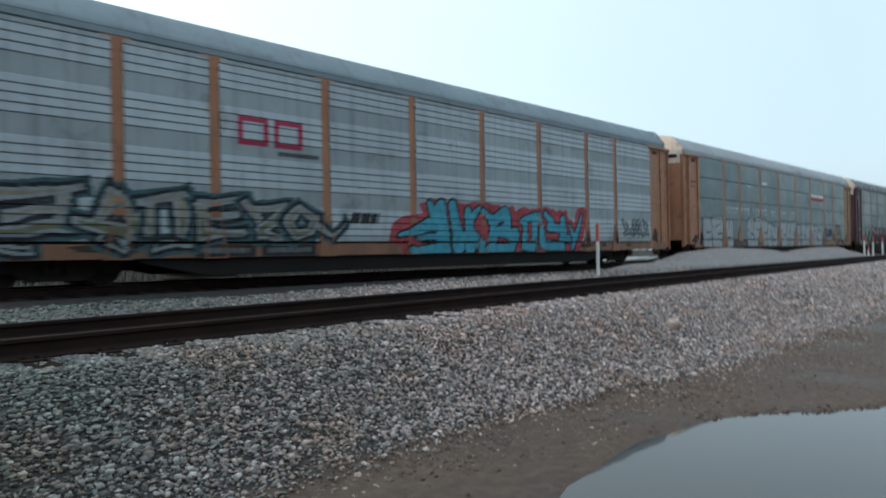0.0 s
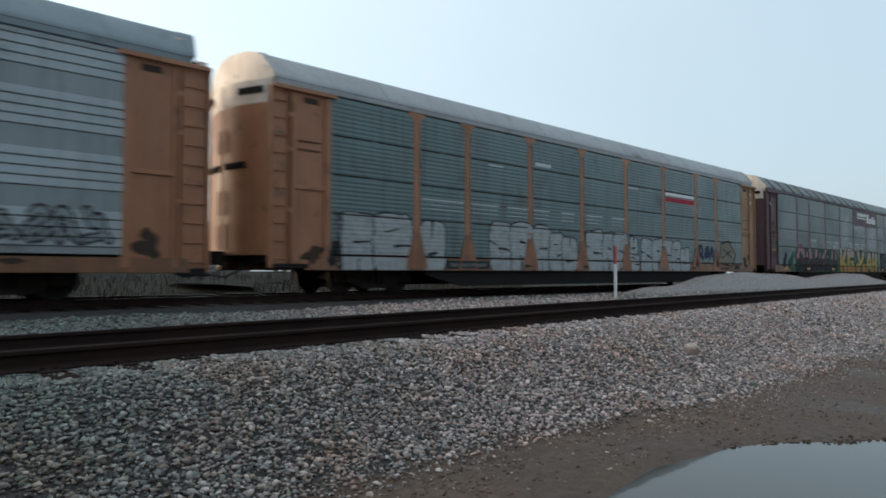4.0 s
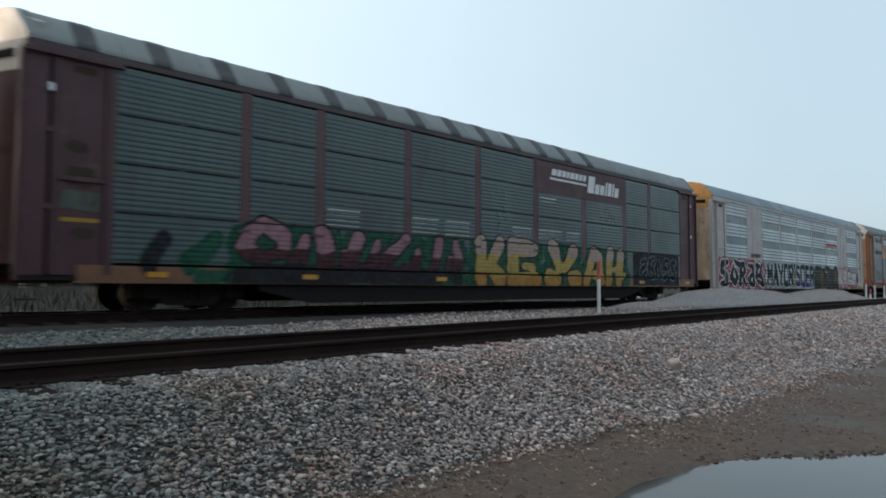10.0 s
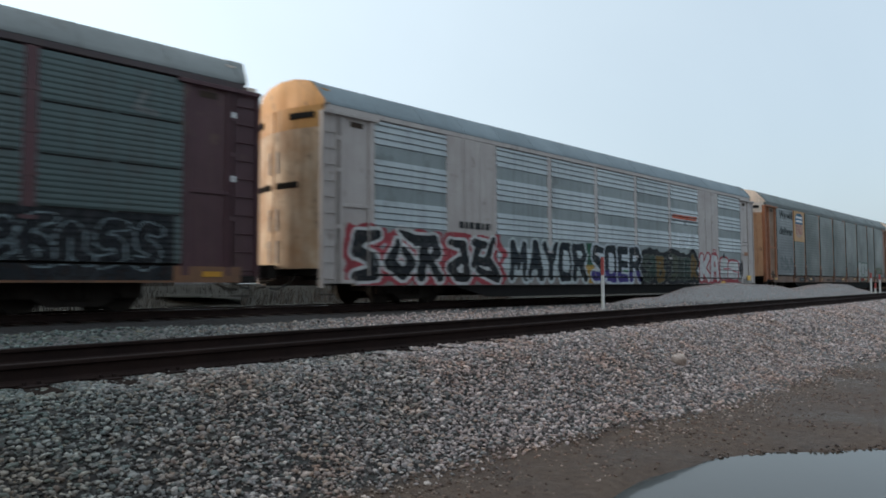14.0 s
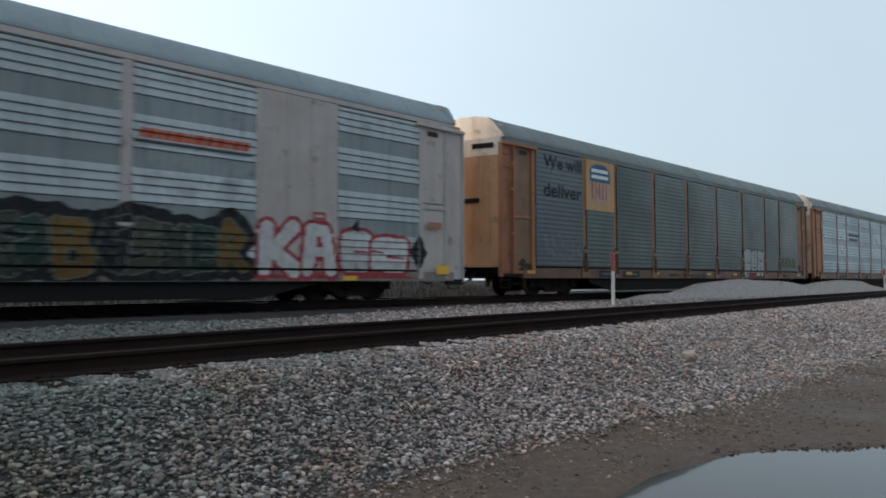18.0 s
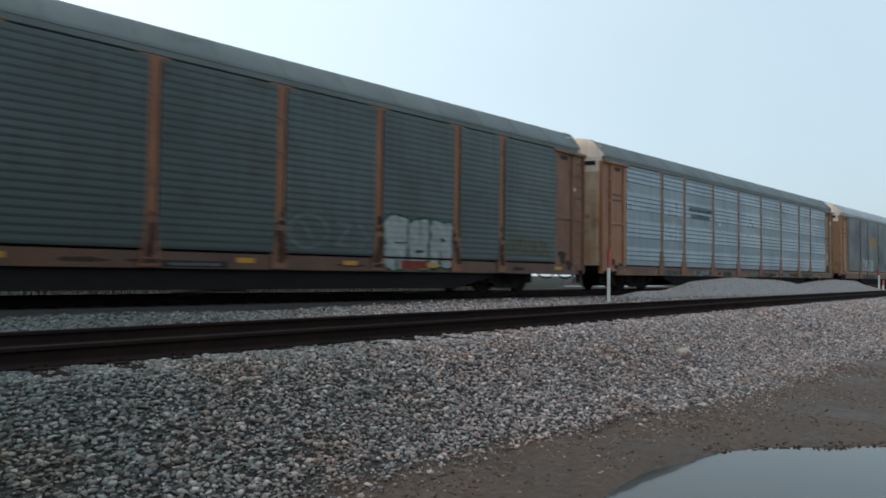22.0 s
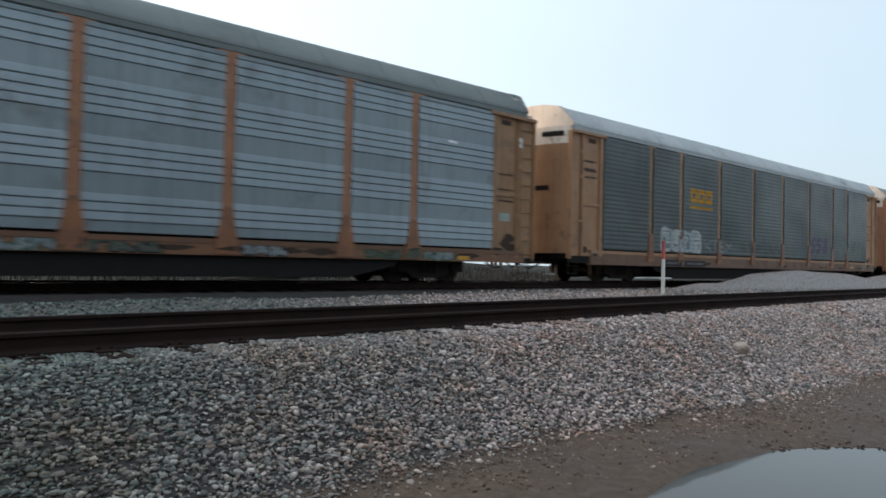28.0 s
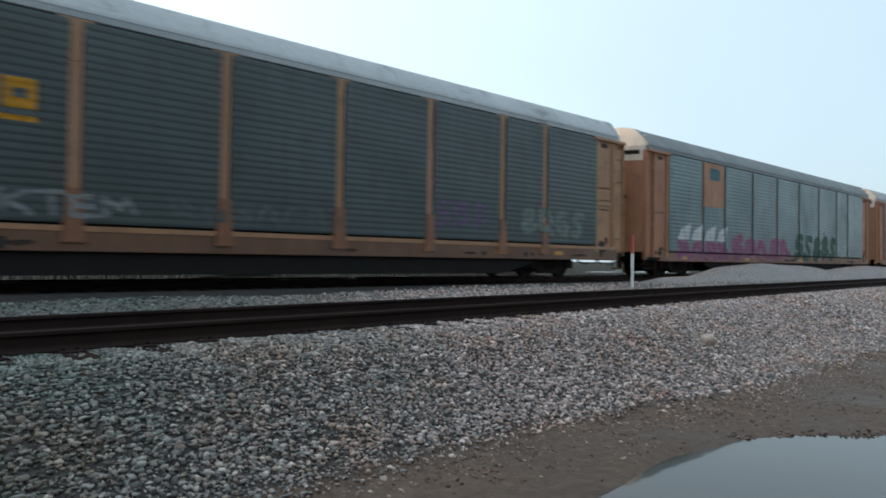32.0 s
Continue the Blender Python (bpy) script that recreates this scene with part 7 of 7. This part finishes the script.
    piece(car_d, pale_letters, [(0.0, (G_WHITE, G_WHITE, spray("off_white_spray", (0.48, 0.50, 0.49)))), (0.095, (G_RED,))], "white graffiti letters edged crimson", warp=0.03, seed=55)
    painted(car_d, "graffiti_ring", [rect(8.5, 8.85, 1.95, 2.0), rect(8.5, 8.55, 2.0, 2.08), rect(8.8, 8.85, 2.0, 2.08), rect(8.5, 8.85, 2.08, 2.13)], G_RED, 1, "small crimson ring over a letter")
    painted(car_d, "graffiti_backing", [[(6.95, 0.56), (9.3, 0.56), (8.6, 0.72), (7.9, 0.62), (7.05, 0.72)], [(9.6, 0.56), (11.9, 0.56), (11.2, 0.66), (10.4, 0.72)]], G_RED, 0.4, "crimson sprayed foot of the letters")
    painted(car_d, "graffiti_shape", [[(11.5, 1.25), (11.85, 0.8), (12.2, 1.25), (11.85, 1.75)], [(9.6, 1.8), (9.85, 1.7), (9.85, 2.05)]], G_BLACK, 5, "black sprayed diamond")
    bars(car_d, "logo_shape", spray("orange_logo", (0.48, 0.09, 0.04)), 4.5, 6.85, 3.32, 3.52, 57, 0.12, 0.2, "slanted orange-red bars of a painted logo")
    bars(car_d, "small_lettering", M_DARK, -8.7, -7.3, 2.15, 2.35, 58, 0.3)
    part("logo_shape", flat([rect(4.4, 6.9, 3.22, 3.25)], SIDE + 0.034), M_DARK, car_d)
    reflectors(car_d, (9.35,), 0.52, M_AMBER_NEW)
    part("reflector_strip", flat([rect(12.45, 12.95, 0.68, 0.92)], SIDE + 0.05), M_AMBER_NEW, car_d, "yellow reflector plate")
    part("warning_label", flat([rect(12.15, 12.65, 1.92, 2.10)], SIDE + 0.05), M_ORANGE, car_d, "small orange label")
    bars(car_d, "small_lettering", M_DARK, 12.0, 12.8, 2.60, 2.63, 59)
    # car with the shield
    painted(car_e, "faded_panel_paint", [rect(-11.8, -9.2, 1.0, 4.78)], galvanized("grey_primer", (0.088, 0.104, 0.112), (0.060, 0.073, 0.080), spec=0.45), 1, "paler grey painted field under the slogan", posts=False)
    faded = spray("faded_slogan", (0.024, 0.034, 0.036))
    lettered(car_e, "slogan", "We will", faded, -11.45, 4.22, 0.60, 2.15, "dark painted words of a slogan")
    lettered(car_e, "slogan", "deliver", faded, -11.45, 3.28, 0.60, 2.15, "dark painted words of a slogan")
    bm = bmesh.new()
    box(bm, -9.02, -7.2, -SIDE - 0.046, -SIDE + 0.06, 2.98, 4.79, 0.008)
    part("logo_board", bm, M_BOARD, car_e, "orange board with a painted shield")
    blue, stripe = spray("blue_logo", (0.05, 0.15, 0.25)), spray("faded_red_stripe", (0.42, 0.16, 0.13))
    part("shield_top", flat([[(-8.80, 4.02), (-7.50, 4.02), (-7.50, 4.45), (-7.62, 4.55), (-7.85, 4.66), (-8.45, 4.66), (-8.68, 4.55), (-8.80, 4.45)]], SIDE + 0.050), blue, car_e, "blue top of a painted shield")
    for z in (4.36, 4.14):
        part("shield_bar", flat([rect(-8.68, -7.62, z, z + 0.12)], SIDE + 0.054), M_CLEAR_WHITE, car_e, "white bar on the shield")
    part("shield_field", flat([[(-8.78, 4.01), (-8.80, 3.5), (-8.55, 3.30), (-8.15, 3.20), (-7.75, 3.30), (-7.50, 3.5), (-7.52, 4.01)]], SIDE + 0.048), spray("faded_shield_white", (0.50, 0.36, 0.28)), car_e, "faded pale field of the shield")
    for k in range(5):
        part("shield_stripe", flat([rect(-8.68 + 0.22 * k, -8.58 + 0.22 * k, 3.40, 4.0)], SIDE + 0.052), stripe, car_e, "faded red stripe of the shield")
    swirl = [(2.2 + 0.55 * math.cos(q), 1.5 + 0.40 * math.sin(q), 2.2 + 0.55 * math.cos(q + 0.6), 1.5 + 0.40 * math.sin(q + 0.6), 0.035, 0.035) for q in np.arange(0, 5.8, 0.6).tolist()]
    piece(car_e, [swirl, [(2.0, 1.7, 2.3, 1.3, 0.03, 0.03)], [(3.0, 1.75, 3.4, 1.7, 0.04, 0.04), (3.4, 1.7, 3.0, 1.2, 0.04, 0.03), (3.0, 1.2, 3.6, 1.18, 0.04, 0.03)], [(3.7, 1.7, 3.95, 1.4, 0.04, 0.03), (3.95, 1.4, 3.7, 1.15, 0.03, 0.04)]], [(0.0, (spray("dim_grey_scrawl", (0.15, 0.17, 0.17)),))], "faint grey scrawl", warp=0.03, seed=61)
    piece(car_e, [(4.5, 5.35, 0.68, 2.0, cuts[0]), (5.3, 6.15, 0.68, 1.95, cuts[2]), (6.1, 6.95, 0.68, 1.98, cuts[4])], [(0.0, (spray("dim_silver", (0.38, 0.40, 0.385)),)), (0.06, (G_GREEN,))], "pale silver tag with green edges", posts=False, warp=0.06, seed=62)
    painted(car_e, "graffiti_shape", [rect(5.05, 6.05, 0.66, 0.88)], spray("brick_spray", (0.26, 0.055, 0.035)), 3, "red sprayed patch on the sill")
    graffiti(car_e, 9.2, 11.5, 1.10, 1.75, spray("dim_yellow", (0.115, 0.12, 0.08)), SCREEN_DARK, 63, count=4, weight=0.14, edge=1.05, label="faint yellowish scrawl")
    graffiti(car_e, -11.5, -9.2, 1.15, 2.1, spray("dim_grey_tag", (0.15, 0.17, 0.175)), SCREEN_DARK, 64, "gea", weight=0.14, edge=1.1, label="faint grey tag")
    reflectors(car_e, (-12.3, -6.4, -4.3, 0.4, 3.2, 6.0, 11.8), 0.72)
    data_panel(car_e, -8.2, -7.2, 0.62, 0.86, 65)
    data_panel(car_e, -6.6, -5.4, 0.62, 0.86, 66)
    data_panel(car_e, -1.2, 0.2, 0.60, 0.74, 67)
    # bluish car
    worn_ink = spray("worn_grey_lettering", (0.085, 0.105, 0.115))
    bars(car_f, "lettering", worn_ink, -6.7, -4.4, 3.40, 3.58, 71, 0.15, 0.25)
    bars(car_f, "lettering", worn_ink, -6.5, -4.6, 3.12, 3.28, 72, 0.15, 0.25)
    for n, (a, b, ink, edge_ink) in enumerate(((-9.0, -7.4, G_SILL, G_GREEN), (-6.3, -4.6, G_DULL, G_BLACK), (-3.2, -2.2, G_SILL, G_BLACK), (0.1, 1.2, G_DULL, G_GREEN), (1.5, 3.0, G_SILL, G_BLACK), (4.6, 5.6, G_DULL, G_BLACK), (7.7, 9.4, G_SILL, G_GREEN), (9.5, 10.5, G_DULL, G_GREEN))):
        graffiti(car_f, a, b, 0.58, 0.91, ink, edge_ink, 700 + n, count=3, weight=0.15, jolt=0.25, edge=1.6, curve=True, label="small murky tag on the sill")
    reflectors(car_f, (10.6,), 0.62)
    painted(car_f, "small_mark", [rect(-3.6, -3.45, 2.95, 3.08), rect(10.2, 10.5, 3.7, 3.76)], M_CLEAR_WHITE, 2, "white painted mark")
    painted(car_f, "small_mark", [rect(12.2, 12.6, 1.75, 1.98)], G_PALE, 3, "pale green sticker")
    # sooty car
    m_yel = spray("chrome_yellow_logo", (0.50, 0.235, 0.02))
    painted(car_g, "logo_shape", [rect(-6.5, -6.02, 3.02, 3.55), rect(-5.95, -5.48, 3.02, 3.55), rect(-5.40, -4.9, 3.02, 3.55), rect(-6.55, -4.88, 2.80, 2.90)], m_yel, 2, "yellow blocks and underline of a painted logo")
    painted(car_g, "logo_gap", [rect(-6.38, -6.14, 3.2, 3.37), rect(-5.83, -5.6, 3.2, 3.37), rect(-5.27, -5.03, 3.2, 3.37)], SCREEN_SOOT, 3)
    piece(car_g, [(-8.5, -7.75, 1.14, 1.98, cuts[1]), (-7.8, -7.15, 1.14, 1.92, cuts[2]), (-7.2, -6.45, 1.14, 1.93, cuts[4]), (-6.5, -5.7, 1.14, 1.94, cuts[0])], [(-0.085, (spray("blue_grey_spray", (0.20, 0.25, 0.27)), G_SILVER)), (0.0, (spray("chalk_spray", (0.45, 0.47, 0.47)),)), (0.03, (G_DULL,))], "pale silver tag with white edges", warp=0.06, seed=81)
    graffiti(car_g, -5.5, -3.2, 1.18, 1.66, spray("dim_grey", (0.22, 0.235, 0.235)), SCREEN_SOOT, 82, "KTEM", weight=0.10, edge=1.05, jolt=0.2, label="pale grey scrawl")
    graffiti(car_g, -2.6, 1.2, 1.2, 1.75, spray("faint_grey", (0.105, 0.118, 0.12)), SCREEN_SOOT, 88, count=6, weight=0.10, edge=1.05, jolt=0.2, label="faint grey scrawl")
    graffiti(car_g, 4.4, 6.5, 1.35, 2.2, spray("dim_violet", (0.13, 0.10, 0.16)), SCREEN_SOOT, 83, count=3, weight=0.12, edge=1.05, label="faint violet tag")
    graffiti(car_g, 7.9, 11.2, 1.25, 2.25, spray("dim_pale_green", (0.17, 0.20, 0.185)), SCREEN_SOOT, 84, "bgdf", weight=0.14, edge=1.2, label="pale green tag")
    data_panel(car_g, -8.2, -7.0, 0.60, 0.82, 85)
    data_panel(car_g, -6.8, -5.3, 0.60, 0.82, 86)
    reflectors(car_g, (6.9, 9.6), 0.72)
    bars(car_g, "small_lettering", M_DARK, -13.0, -12.2, 3.6, 3.66, 87)
    bars(car_g, "small_lettering", M_DARK, -13.0, -12.2, 3.85, 3.91, 88)
    # green-grey car
    bm = bmesh.new()
    box(bm, -9.02, -7.2, -SIDE - 0.046, -SIDE + 0.06, 2.9, 4.75, 0.008)
    part("logo_board", bm, M_ORANGE, car_h, "faded orange board with a painted shield")
    part("shield_top", flat([rect(-8.5, -7.6, 4.05, 4.55)], SIDE + 0.050), spray("teal_logo", (0.08, 0.17, 0.20)), car_h, "dull teal block of a shield")
    graffiti(car_h, -11.2, -6.6, 0.60, 1.55, G_MAGENTA, G_PINK, 91, "ecge", weight=0.17, edge=1.3, label="magenta graffiti letters")
    painted(car_h, "graffiti_top", [[(-11.2 + 1.1 * k, 1.45), (-10.3 + 1.1 * k, 1.45), (-10.1 + 1.1 * k, 2.15), (-10.9 + 1.1 * k, 1.9)] for k in range(4)], G_WHITE, 4, "white peaks of the graffiti")
    graffiti(car_h, -6.6, 0.3, 0.60, 1.9, G_MAGENTA, G_PINK, 92, "dbcha", curve=True, weight=0.14, jolt=0.18, edge=1.3, label="magenta graffiti letters")
    graffiti(car_h, 0.8, 7.1, 0.66, 2.2, spray("drab_green_spray", (0.06, 0.11, 0.085)), G_SILL, 93, count=5, weight=0.14, edge=1.15, label="dull green graffiti letters")
    reflectors(car_h, (-10.8, -5.0, 1.5), 0.66)


mark_cars()


# ---- moving ----
def train_shift(t):
    """How far the train has rolled at t seconds, from where it stands at 16 s."""
    u = (t - 16) / 16
    return 90.056 * u - 0.077 * u ** 2 - 1.2397 * u ** 3 + 0.858 * u ** 4 + 0.0711 * u ** 5


def motions():
    for car, center in CARS:
        walk(car, [(t, pose(center - train_shift(t), TRACK_Y, 0)) for t in range(0, 33)])
    turns = [(k / 10, -math.degrees(train_shift(k / 10) / 0.42)) for k in range(0, 321)]
    for wheel, x in WHEELS:
        walk(wheel, [(t, pose(x, 0, 0.42, 0, a, 0)) for t, a in turns])


motions()
